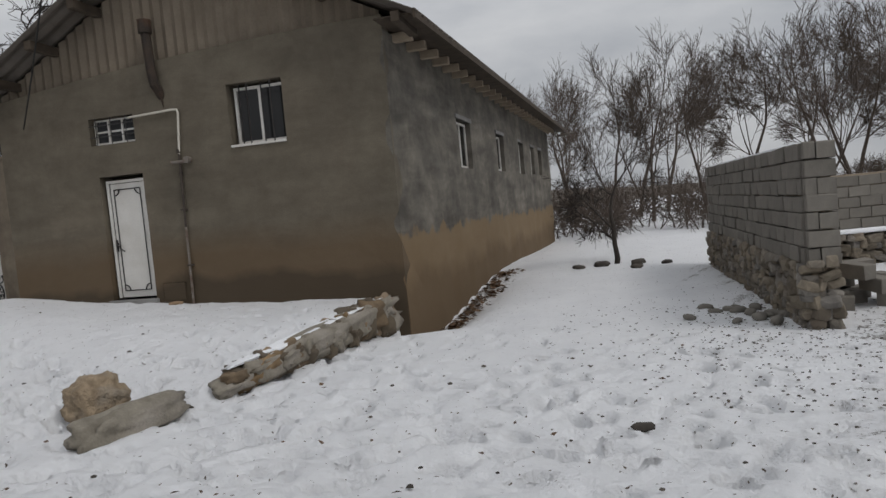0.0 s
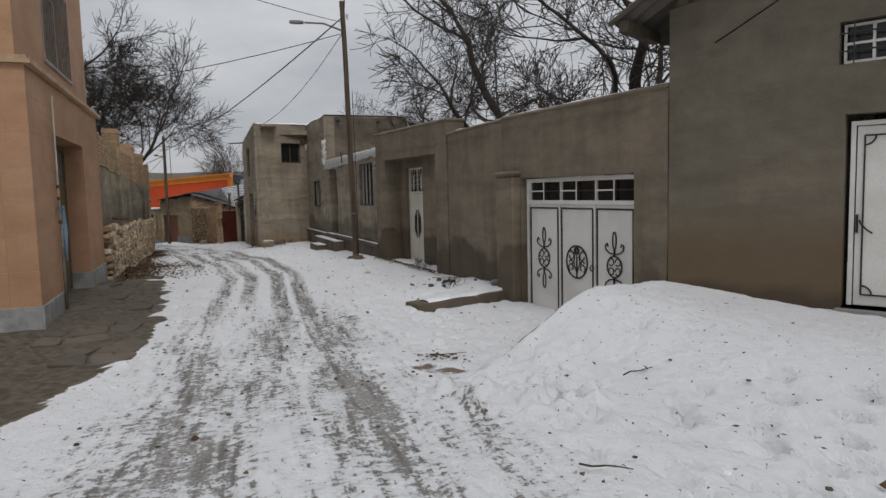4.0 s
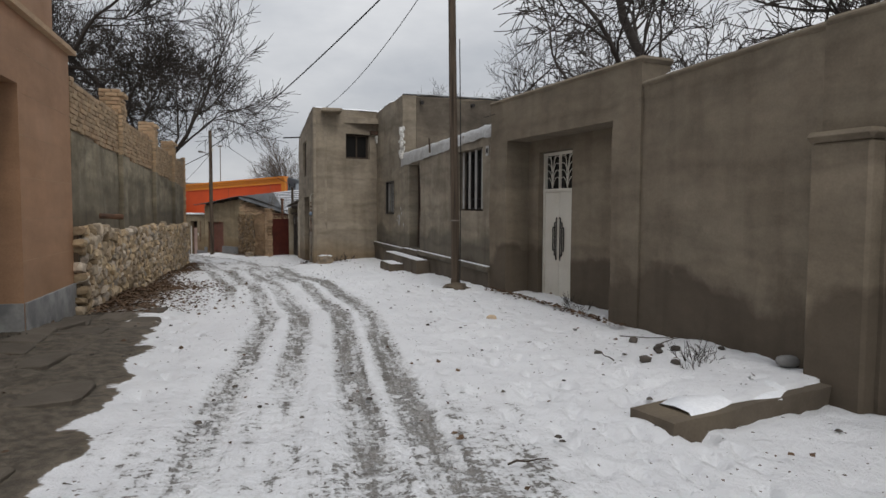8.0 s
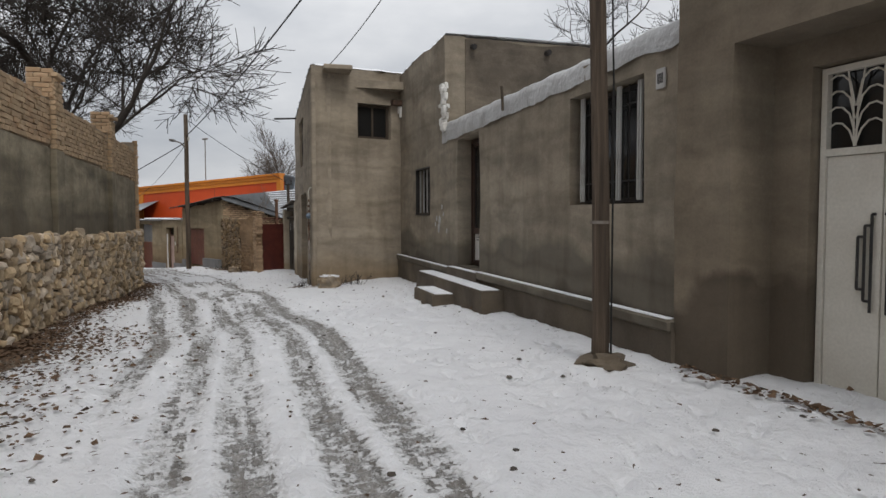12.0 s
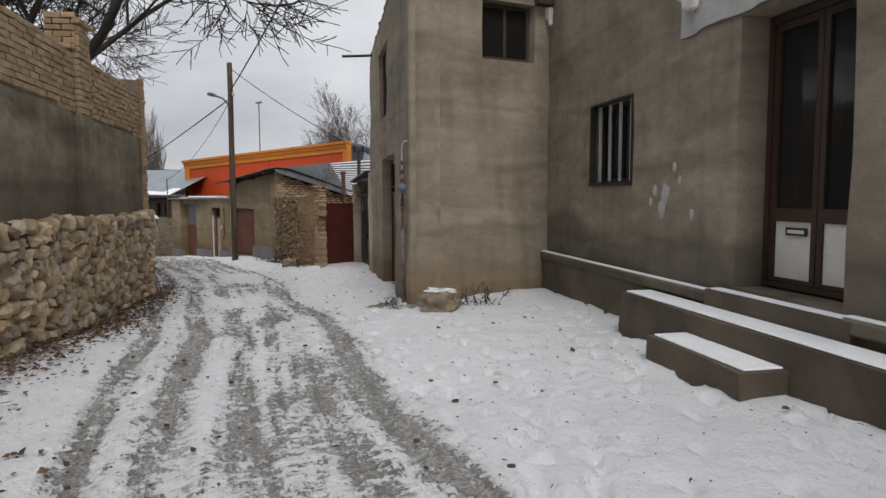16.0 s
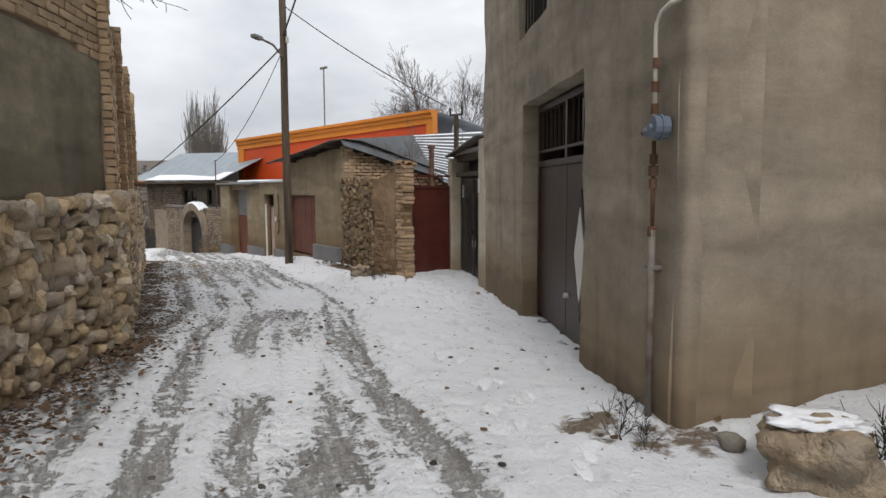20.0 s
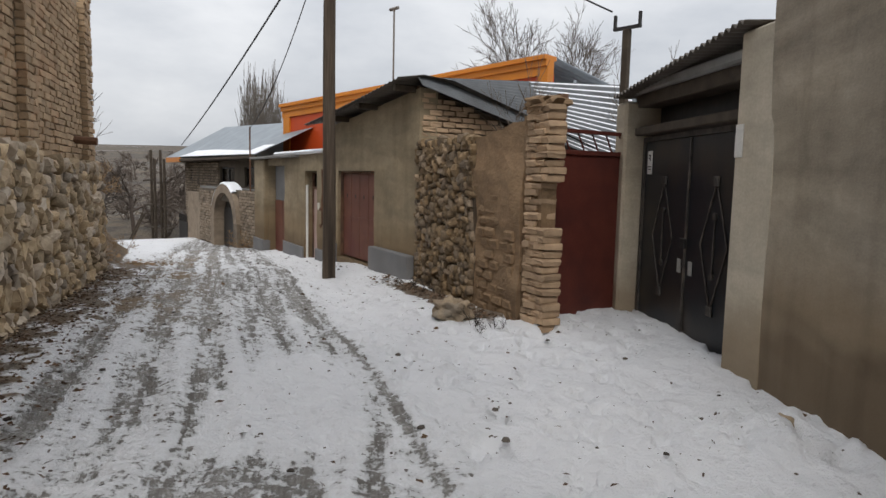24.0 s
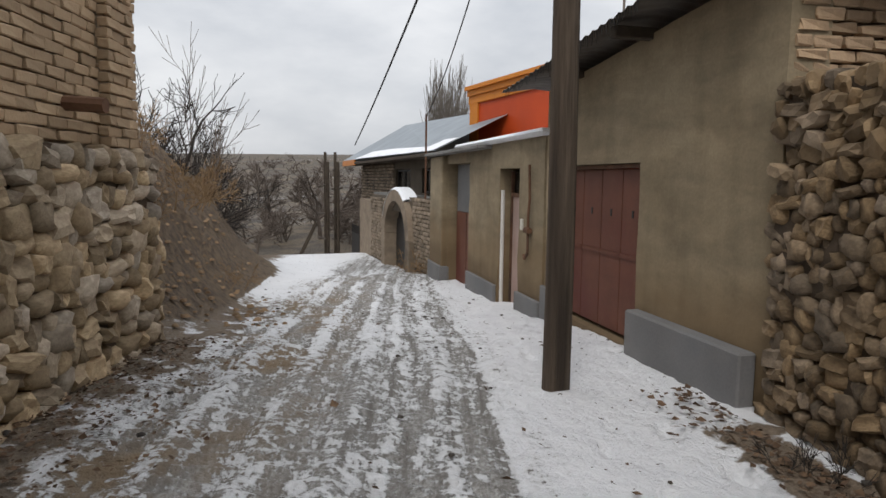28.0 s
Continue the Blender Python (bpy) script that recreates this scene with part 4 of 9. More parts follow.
def arc_pts(cx, cz, r, a0, a1, y, n=10):
    return [(cx + r * math.cos(radians(a0 + (a1 - a0) * i / n)), y, cz + r * math.sin(radians(a0 + (a1 - a0) * i / n))) for i in range(n + 1)]


# first house: plastered gable front, patched side wall, corrugated roof
A0, A1 = (-0.6, 10.95), (-8.2, 12.88)
FA, LA = face_frame(A0, A1)
A_HOLES = [(4.78, 5.72, 0.36, 2.66), (4.85, 5.8, 3.24, 3.73), (1.87, 2.92, 2.93, 3.99)]
house = root("house_1", FA, "long mud-plastered house with corrugated gable and overhanging roof", "house", kind="structure")


def gable_top(x):
    return 4.74 - 0.0078 * x * x


part("front_wall", wall_mesh(0, LA, -0.9, gable_top, 0.35, A_HOLES, seed=1.0), PLASTER_A, house, "grey-brown mud plaster with ochre damp foot")
SIDE_W = [(4.2, 5.4, 2.4, 3.5), (8.4, 9.4, 2.45, 3.5), (11.8, 12.7, 2.45, 3.5), (14.4, 15.2, 2.5, 3.5), (16.2, 17.0, 2.5, 3.5)]
FS, LS = face_frame((-0.6 + 0.3 * 19.5, 10.95 + 0.954 * 19.5), A0)
side = root("house_1_side", FS, "patched grey cement side wall with ochre damp foot", "wall", kind="structure")
part("side_wall", wall_mesh(0, LS - 0.002, -1.2, 4.5, 0.3, [(LS - b, LS - a, c, d) for a, b, c, d in SIDE_W], seed=4.0, rough=0.016), PLASTER_SIDE, side)
slab("back_wall", house, PLASTER_A, -1.0, LA, -19.75, -19.5, -1, 4.5)
slab("far_side_wall", house, PLASTER_A, LA - 0.3, LA, -19.5, -0.36, -1, 4.1)
RIDGE_X, RIDGE_Z = 3.7, 6.75
EAVE_L, EAVE_R = (8.45, 4.08), (-0.75, 4.5)
roof_sheet("roof_slope", house, (EAVE_L[0], 0.62, EAVE_L[1]), (EAVE_L[0], -20.9, EAVE_L[1]), (RIDGE_X, 0.62, RIDGE_Z), OLDZINC, 0.3, 0.03, "weathered corrugated roof sheet")
roof_sheet("roof_slope", house, (EAVE_R[0] - 1.2, -20.9, EAVE_R[1]), (EAVE_R[0], 0.62, EAVE_R[1]), (RIDGE_X - 1.2, -20.9, RIDGE_Z), OLDZINC, 0.3, 0.03, "weathered corrugated roof sheet")


def roof_under(x):
    a = EAVE_L if x > RIDGE_X else EAVE_R
    return RIDGE_Z + (a[1] - RIDGE_Z) * (x - RIDGE_X) / (a[0] - RIDGE_X) - 0.07


# gable sheeting: upright ribs between the plaster line and the roof
gb = bmesh.new()
cols, k = [], 150
for i in range(k + 1):
    x = 0.05 + (LA - 0.1) * i / k
    y = -0.1 + 0.028 * math.sin(math.tau * i / 4)
    cols.append((gb.verts.new((x, y, gable_top(x) - 0.25)), gb.verts.new((x, y, max(roof_under(x), gable_top(x) - 0.2)))))
for a, b in zip(cols, cols[1:]):
    gb.faces.new((a[0], a[1], b[1], b[0]))
part("gable_sheet", gb, GABLESHEET, house, "brown corrugated gable sheeting")
for i, x in enumerate((8.25, 7.35, 6.4, 5.4, 4.4, 3.3, 2.2, 1.0, -0.4)):
    z = roof_under(x) - 0.09
    slab("purlin", house, TIMBER, x - 0.07, x + 0.07, -0.5, 0.56, z - 0.09, z + 0.07, "dark timber purlin end", 0.01)
for i in range(26):
    y = -0.5 - i * 0.74
    sx = 0.056 * y
    slab("rafter_end", house, MORTAR, sx - 0.34, sx + 0.02, y - 0.07, y + 0.07, 4.38, 4.53, "pale sawn rafter end", 0.008)
part("fascia", box(bmesh.new(), -0.02, 0.02, -10.8, 10.8, 4.42, 4.56, 0, Matrix.Translation((-1.33, -10.15, 0)) @ Matrix.Rotation(-0.056, 4, "Z")), TIMBER, house, "dark eave board")
part("soffit", box(bmesh.new(), -0.35, 0.35, -10.6, 10.6, 4.535, 4.56, 0, Matrix.Translation((-0.95, -10.15, 0)) @ Matrix.Rotation(-0.056, 4, "Z")), TIMBER, house, "dark soffit under the eave")
part("drain_pipe", bar([(-2.2, -20.4, 4.4), (-1.4, -20.2, 4.3)], 0.05), OLDZINC, house)


def window_unit(parent, x0, x1, z0, z1, depth, frame_mat, name="window", mullions=(0.5,), transoms=(), glass=True, w=0.05, kids=None):
    """A frame with its panes, set back by depth in an opening."""
    win = part(name, bmesh.new(), frame_mat, parent)
    bm = bmesh.new()
    for a, b, c, d in ((x0, x0 + w, z0, z1), (x1 - w, x1, z0, z1), (x0 + w, x1 - w, z0, z0 + w), (x0 + w, x1 - w, z1 - w, z1)):
        box(bm, a, b, -depth - 0.05, -depth, c, d)
    for f in mullions:
        x = x0 + (x1 - x0) * f
        box(bm, x - w / 2, x + w / 2, -depth - 0.045, -depth + 0.004, z0 + w, z1 - w)
    for f in transoms:
        z = z0 + (z1 - z0) * f
        box(bm, x0 + w, x1 - w, -depth - 0.045, -depth + 0.002, z - w / 2, z + w / 2)
    bm.to_mesh(win.data)
    bm.free()
    if glass:
        xs = [x0 + w] + [x0 + (x1 - x0) * f for f in mullions] + [x1 - w]
        for a, b in zip(xs, xs[1:]):
            part("pane", bx(a + 0.02, b - 0.02, -depth - 0.032, -depth - 0.024, z0 + w, z1 - w), GLASS, win, "dark reflecting pane")
    return win


def dark_room(parent, x0, x1, z0, z1, depth=0.9, wall=0.35):
    """A small closed recess behind an opening, so that it reads as the dark inside."""
    bm = bmesh.new()
    box(bm, x0 - 0.15, x1 + 0.15, -wall - depth, -wall - 0.004, z0 - 0.1, z1 + 0.1)
    bmesh.ops.delete(bm, geom=[f for f in bm.faces if f.normal.y > 0.9], context="FACES_ONLY")
    return part("room_behind", bm, TIMBER, parent)


for name, h in (("window_1", A_HOLES[2]),):
    win = window_unit(house, h[0] + 0.02, h[1] - 0.05, h[2] + 0.02, h[3] - 0.05, 0.16, WHITE, name)
    dark_room(house, *h)
    for i, f in enumerate((0.2, 0.4, 0.62, 0.8)):
        x = h[0] + (h[1] - h[0]) * f
        part("window_bar", bar([(x, 0.02 if i in (0, 2) else -0.06, h[2] - 0.02), (x, 0.02 if i in (0, 2) else -0.06, h[3] - 0.03)], 0.012, 6), BLACK, win, "black iron bar")
    part("window_sill", bx(h[0], h[1], -0.15, 0.03, h[2] - 0.03, h[2] + 0.012, 0.006), WHITE, win)
h = A_HOLES[1]
for f in (0.3, 0.72):
    part("vent_bar", bar([(h[0], 0.01, h[2] + (h[3] - h[2]) * f), (h[1], 0.01, h[2] + (h[3] - h[2]) * f)], 0.01, 5), BLACK, house)
for f in (0.16, 0.5, 0.84):
    part("vent_bar", bar([(h[0] + (h[1] - h[0]) * f, 0.014, h[2]), (h[0] + (h[1] - h[0]) * f, 0.014, h[3])], 0.008, 5), BLACK, house)
vent = window_unit(house, h[0] + 0.03, h[1] - 0.03, h[2] + 0.02, h[3] - 0.02, 0.1, WHITE, "vent_window", (0.33, 0.66), (0.5,), w=0.03)
dark_room(house, *h)
h = A_HOLES[0]


def corner_scrolls(parent, x0, x1, z0, z1, y, r=0.11):
    for cx, cz, a in ((x0, z0, 0), (x1, z0, 90), (x1, z1, 180), (x0, z1, 270)):
        part("corner_scroll", bar(arc_pts(cx, cz, r, a, a + 90, y), 0.011, 5), BLACK, parent, "black curved trim")


door1 = root("door_1", FA @ Matrix.Translation((h[0], -0.13, h[2])), "white steel house door with black corner scrolls, shut", "door", kind="structure")
dw, dh = h[1] - h[0], h[3] - h[2]
part("door_frame", box(box(bx(0.05, 0.1, -0.06, 0.03, 0.03, dh - 0.08), dw - 0.1, dw - 0.05, -0.06, 0.03, 0.03, dh - 0.08), 0.1, dw - 0.1, -0.06, 0.03, dh - 0.13, dh - 0.08), WHITE, door1, "white steel frame")
leaf = part("leaf", bx(0.11, dw - 0.11, -0.05, 0.0, 0.03, dh - 0.14, 0.004), WHITE, door1, "white painted leaf")
for x in (0.19, dw - 0.19):
    part("trim_bar", bar([(x, 0.012, 0.16), (x, 0.012, dh - 0.25)], 0.01, 5), BLACK, leaf)
for z in (0.16, dh - 0.25):
    part("trim_bar", bar([(0.19, 0.012, z), (dw - 0.19, 0.012, z)], 0.01, 5), BLACK, leaf)
corner_scrolls(leaf, 0.19, dw - 0.19, 0.16, dh - 0.25, 0.013)
part("door_gap", bx(0.1, 0.112, -0.02, 0.004, 0.03, dh - 0.13), BLACK, door1)
part("door_gap", bx(dw - 0.112, dw - 0.1, -0.02, 0.004, 0.03, dh - 0.13), BLACK, door1)
part("handle", bar([(dw - 0.16, 0.012, 1.05), (dw - 0.17, 0.05, 1.02), (dw - 0.24, 0.055, 0.94), (dw - 0.3, 0.05, 0.9)], 0.012, 6), BLACK, leaf, "black lever handle")
part("lock", bx(dw - 0.145, dw - 0.12, 0.0, 0.03, 0.9, 1.12, 0.004), BLACK, leaf)
slab("threshold", house, CONCRETE, h[0] - 0.05, h[1] + 0.05, -0.34, 0.08, h[2] - 0.4, h[2], "", 0.01)
slab("wall_patch_board", house, PLASTER_A, 4.15, 4.62, 0.0, 0.02, 0.28, 0.62, "loose plaster board at the wall's foot", 0.02)

DARKPIPE = material("dark_bare_pipe", (0.045, 0.036, 0.03), (0.07, 0.055, 0.045), 12, 0.7, 0.2, 60)
gas = root("gas_pipe", FA, "gas riser with valve and white upper branch on the house wall", "pipe")
part("riser", bar([(4.0, 0.05, 0.2), (3.98, 0.05, 1.6)], 0.022), GASPIPE, gas)
part("riser", bar([(3.98, 0.05, 1.6), (3.95, 0.05, 2.9)], 0.02), DARKPIPE, gas, "dark threaded pipe")
part("upper_pipe", bar([(3.95, 0.05, 2.9), (3.88, 0.05, 3.62), (3.9, 0.05, 3.68), (4.0, 0.05, 3.69), (4.9, 0.05, 3.66)], 0.02), CREAM, gas, "cream branch pipe")
for z in (2.35, 2.55, 2.95):
    part("coupling", bar([(3.96, 0.05, z - 0.04), (3.96, 0.05, z + 0.04)], 0.034), DARKPIPE, gas)
part("regulator", bar([(3.8, 0.06, 2.76), (4.12, 0.06, 2.76)], 0.03), GASPIPE, gas, "grey regulator")
part("regulator_cap", bar([(3.78, 0.02, 2.78), (3.78, 0.13, 2.78)], 0.06, 10), GASPIPE, gas)
for z in (0.9, 1.9):
    part("pipe_clip", bx(3.93, 4.03, 0.0, 0.08, z, z + 0.03), DARKPIPE, gas)

SOOT = material("sooty_sheet", (0.05, 0.036, 0.027), (0.03, 0.024, 0.02), 7, 0.85, 0.3, 50, (0.09, 0.05, 0.03), 2)
flue = root("flue_pipe", FA, "sooty sheet-metal flue with cowl on the gable", "flue")
part("pipe", bar([(4.22, -0.05, 3.95), (4.25, 0.1, 4.15), (4.27, 0.12, 4.4), (4.3, 0.12, 5.1)], 0.085, 10), SOOT, flue, "sooty flue pipe")
part("cowl", bar([(4.3, 0.12, 5.05), (4.3, 0.12, 5.28)], 0.12, 10), SOOT, flue, "flared cowl")
part("drip", bar([(4.2, 0.012, 3.9), (4.18, 0.012, 3.75)], 0.02, 5, 0.004), SOOT, flue, "rust run under the flue")

for a, b, c, d in SIDE_W:
    win = window_unit(side, LS - b + 0.03, LS - a - 0.03, c + 0.02, d - 0.03, 0.12, WHITE, "window")
    part("lintel", bx(LS - b - 0.1, LS - a + 0.1, -0.1, 0.02, d, d + 0.1, 0.01), CONCRETE, win)
    dark_room(side, LS - b, LS - a, c, d, wall=0.3)

# compound wall with the three-leaf gate
FG, LG = face_frame((-8.22, 12.93), (-11.72, 15.46))
GZ0 = -0.42
cw = root("wall_compound", FG, "mud-plastered compound wall with rounded top", "wall", kind="structure")
part("wall_body", wall_mesh(0.0, LG, -0.9, lambda x: 3.26 - 0.01 * x + 0.02 * math.sin(x * 2.2), 0.4, [(0.66, 3.68, -0.95, 2.08)], seed=9.0, rough=0.014), PLASTER_G, cw)
slab("wall_coping", cw, PLASTER_G, -0.02, LG, -0.42, 0.035, 3.22, 3.3, "rounded mud coping", 0.03)
snow_lay("snow_cap", cw, 0.0, LG, -0.38, 0.0, 3.3, 0.03, "thin snow on the wall", 1.0)
slab("gate_pillar", cw, PLASTER_G, 3.72, 4.32, -0.1, 0.17, -0.9, 2.12, "plastered gate pillar", 0.03)
slab("pillar_cap", cw, PLASTER_G, 3.68, 4.36, -0.1, 0.21, 2.12, 2.22, "rounded pillar cap", 0.045)
gate = root("gate_1", FG @ Matrix.Translation((0.68, -0.14, GZ0)), "white three-leaf steel gate with black scrollwork and glazed transom, shut", "gate", kind="structure")
gw, gh = 2.98, 2.08 - GZ0
TR = gh - 0.42
part("gate_frame", box(box(box(bx(0, 0.07, -0.08, 0.02, 0.0, gh - 0.02), gw - 0.07, gw, -0.08, 0.02, 0.0, gh - 0.02), 0.07, gw - 0.07, -0.08, 0.02, gh - 0.09, gh - 0.02), 0.07, gw - 0.07, -0.08, 0.02, TR - 0.07, TR), WHITE, gate, "white steel frame")
for i in range(6):
    x0 = 0.08 + (gw - 0.16) * i / 6
    x1 = 0.08 + (gw - 0.16) * (i + 1) / 6
    light = part("transom_light", box(box(bx(x0, x0 + 0.03, -0.06, 0.012, TR, gh - 0.09), x1 - 0.03, x1, -0.06, 0.012, TR, gh - 0.09), x0, x1, -0.05, 0.014, TR + 0.155, TR + 0.18), WHITE if i % 2 else BLACK, gate)
    part("pane", bx(x0 + 0.03, x1 - 0.03, -0.04, -0.03, TR, gh - 0.09), GLASS, light)


def scroll_panel(parent, cx, cz, y, round_one=False):
    """Wrought scrollwork: a ring of curls with spear ends."""
    def oval(x, z, rx, rz):
        return [(x + rx * math.cos(math.tau * k / 16), y, z + rz * math.sin(math.tau * k / 16)) for k in range(17)]
    if round_one:
        part("ring", bar(arc_pts(cx, cz, 0.28, 0, 360, y, 26), 0.015, 5), BLACK, parent, "round black iron ornament")
        part("stem", bar([(cx, y, cz - 0.27), (cx, y, cz + 0.1)], 0.014, 5), BLACK, parent)
        part("bud", bar(oval(cx, cz + 0.19, 0.045, 0.05), 0.026, 5), BLACK, parent)
        for sx in (-1, 1):
            for z0, r, a in ((0.1, 0.085, 60), (-0.1, 0.075, 300), (-0.02, 0.05, 0)):
                part("curl", bar([(cx + sx * (0.15 + r * math.cos(radians(a + 22 * k)) * (1 - 0.03 * k)), y, cz + z0 + r * math.sin(radians(a + 22 * k)) * (1 - 0.03 * k)) for k in range(15)], 0.011, 5), BLACK, parent)
            part("tendril", bar([(cx, y, cz - 0.2), (cx + sx * 0.08, y, cz - 0.02), (cx + sx * 0.06, y, cz + 0.1), (cx + sx * 0.15, y, cz + 0.2)], 0.011, 5), BLACK, parent)
        return
    part("ring", bar(arc_pts(cx, cz, 0.17, 0, 360, y, 20), 0.013, 5), BLACK, parent, "black iron scroll ornament")
    for sz in (-1, 1):
        part("loop", bar(oval(cx, cz + sz * 0.42, 0.042, 0.14), 0.012, 5), BLACK, parent)
        part("collar", bar([(cx, y, cz + sz * 0.17), (cx, y, cz + sz * 0.29)], 0.018, 5), BLACK, parent)
        for sx in (-1, 1):
            part("curl", bar(arc_pts(cx + sx * 0.075, cz + sz * 0.075, 0.058, 0, 320, y, 12), 0.01, 5), BLACK, parent)
            part("curl", bar([(cx + sx * 0.02, y, cz + sz * 0.2), (cx + sx * 0.12, y, cz + sz * 0.22), (cx + sx * 0.2, y, cz + sz * 0.27), (cx + sx * 0.215, y, cz + sz * 0.34), (cx + sx * 0.17, y, cz + sz * 0.37), (cx + sx * 0.145, y, cz + sz * 0.32)], 0.012, 5), BLACK, parent)


for i in range(3):
    x0, x1 = 0.08 + i * 0.945, 0.08 + (i + 1) * 0.945 - 0.012
    leaf = part("leaf", bx(x0, x1, -0.06, 0.0, 0.02, TR - 0.075, 0.004), WHITE, gate, "white painted gate leaf")
    for xx in (x0 + 0.06, x1 - 0.04):
        part("trim_bar", bar([(xx, 0.008, 0.06), (xx, 0.008, TR - 0.14)], 0.016, 5), BLACK, leaf)
    part("trim_bar", bar([(x0 + 0.06, 0.008, TR - 0.14), (x1 - 0.04, 0.008, TR - 0.14)], 0.016, 5), BLACK, leaf)
    part("leaf_gap", bx(x1, x1 + 0.012, -0.05, -0.004, 0.02, TR - 0.08), BLACK, leaf)
    scroll_panel(leaf, (x0 + x1) / 2 + 0.01, 1.02, 0.014, i == 1)
part("gate_handle", bar(arc_pts(1.1, 0.95, 0.045, 0, 360, 0.02, 12), 0.01, 5), BLACK, gate, "iron ring handle")
slab("gate_sill", cw, CONCRETE, 0.6, 3.75, -0.4, 0.12, -0.9, GZ0 + 0.015, "worn concrete sill", 0.01)

# plain stretch of wall and the snow-covered concrete slab before it
FP, LP = face_frame((-11.72, 15.46), (-14.0, 17.58))
pw = root("wall_compound_2", FP, "mud-plastered wall with a dark damp foot", "wall", kind="structure")
part("wall_body", wall_mesh(0, LP, -0.9, lambda x: 3.22 + 0.03 * math.sin(x * 1.7 + 1), 0.4, seed=12.0, rough=0.016), PLASTER_G, pw)
slab("wall_coping", pw, PLASTER_G, -0.01, LP, -0.42, 0.03, 3.19, 3.27, "rounded mud coping", 0.03)
snow_lay("snow_cap", pw, 0.0, LP, -0.38, 0.0, 3.27, 0.03, "thin snow on the wall", 2.0)
FSL, LSL = face_frame((-11.5, 15.38), (-12.85, 13.05))
ramp = root("ramp_slab", FSL, "raised mud-edged slab under trodden snow beside the gate", "slab", kind="structure")
part("slab_body", wall_mesh(0.0, 2.2, -0.9, lambda x: -0.09 - 0.035 * x, 0.5, step=0.22, rough=0.04, y0=0.05, seed=3.3), MUDFOOT, ramp, "mud-plastered slab edge")
snow_lay("slab_snow", ramp, 0.04, 1.95, -0.4, 0.0, lambda x: -0.1 - 0.035 * x, 0.045, "trodden snow on the slab", 9.0, ragged=0.16)
# portal with the cream double door
FD, LD = face_frame((-13.98, 17.52), (-17.66, 20.11))
portal = root("portal", FD, "deep plastered doorway portal in the compound wall", "portal", kind="structure")
part("wall_body", wall_mesh(0.0, LD, -0.9, lambda x: 3.56 + 0.02 * math.sin(x * 3), 0.5, [(0.62, 3.84, -0.95, 2.8)], seed=15.0, rough=0.012), PLASTER_G, portal)
part("wall_back", wall_mesh(0.3, LD - 0.1, -0.9, 3.2, 0.3, [(2.38, 3.48, -0.95, 2.57)], seed=16.0, y0=-0.502), PLASTER_G, portal)
slab("wall_coping", portal, PLASTER_G, -0.05, LD + 0.02, -0.55, 0.04, 3.53, 3.62, "rounded mud coping", 0.04)
snow_lay("snow_cap", portal, 0.25, LD - 0.05, -0.5, -0.06, 3.62, 0.025, "thin snow", 3.0)
door2 = root("door_2", FD @ Matrix.Translation((2.4, -0.62, -0.16)), "cream double steel door with sunburst grille transom and stepped black handles", "door", kind="structure")
dw, dh, lt = 1.06, 2.71, 1.98
part("door_frame", box(box(box(bx(0, 0.05, -0.06, 0.02, 0, dh), dw - 0.05, dw, -0.06, 0.02, 0, dh), 0.05, dw - 0.05, -0.06, 0.02, dh - 0.05, dh), 0.05, dw - 0.05, -0.06, 0.02, lt, lt + 0.06), CREAM, door2, "cream steel frame")
part("pane", bx(0.05, dw - 0.05, -0.05, -0.04, lt + 0.06, dh - 0.05), GLASS, door2, "dark transom glass")
part("transom_post", bx(dw / 2 - 0.012, dw / 2 + 0.012, -0.03, 0.018, lt + 0.06, dh - 0.05), CREAM, door2)
for cx, sx in ((dw * 0.27, 1), (dw * 0.73, 1)):
    zb = lt + 0.07
    for sd in (-1, 1):
        for k in range(4):
            e = zb + 0.13 * k
            part("ray_bar", bar([(cx + sd * 0.006, 0.0, zb + 0.02 + 0.1 * k), (cx + sd * 0.05, 0.0, e + 0.13), (cx + sd * 0.11, 0.0, e + 0.19), (cx + sd * 0.17, 0.0, e + 0.2), (cx + sd * 0.225, 0.0, e + 0.17)], 0.008, 5), CREAM, door2, "cream curved ray bar")
        part("ray_bar", bar([(cx + sd * 0.006, 0.0, zb), (cx + sd * 0.02, 0.0, zb + 0.3), (cx + sd * 0.07, 0.0, dh - 0.05)], 0.008, 5), CREAM, door2, "cream ray bar")
for x0, x1 in ((0.055, dw / 2 - 0.006), (dw / 2 + 0.006, dw - 0.055)):
    leaf = part("leaf", bx(x0, x1, -0.05, 0.0, 0.03, lt - 0.004, 0.004), CREAM, door2, "cream painted leaf")
    s = 1 if x0 > 0.3 else -1
    base = x1 - 0.03 if s < 0 else x0 + 0.03
    for k in range(3):
        hx = base + s * (0.03 + 0.055 * k)
        part("handle_bar", bar([(hx, 0.025, 0.72 + 0.09 * k), (hx, 0.025, 1.5 - 0.09 * k)], 0.012, 5), BLACK, leaf, "stepped black handle bar")
        if k < 2:
            for z in (0.72 + 0.09 * k + 0.09, 1.5 - 0.09 * k - 0.09):
                part("handle_step", bar([(hx, 0.025, z), (hx + s * 0.055, 0.025, z)], 0.012, 5), BLACK, leaf)
    part("handle_end", bar([(base + s * 0.03, 0.025, 1.5), (base - s * 0.0, 0.025, 1.5)], 0.012, 5), BLACK, leaf)
slab("door_sill", portal, CONCRETE, 2.3, 3.55, -0.9, -0.48, -0.9, -0.15, "", 0.01)

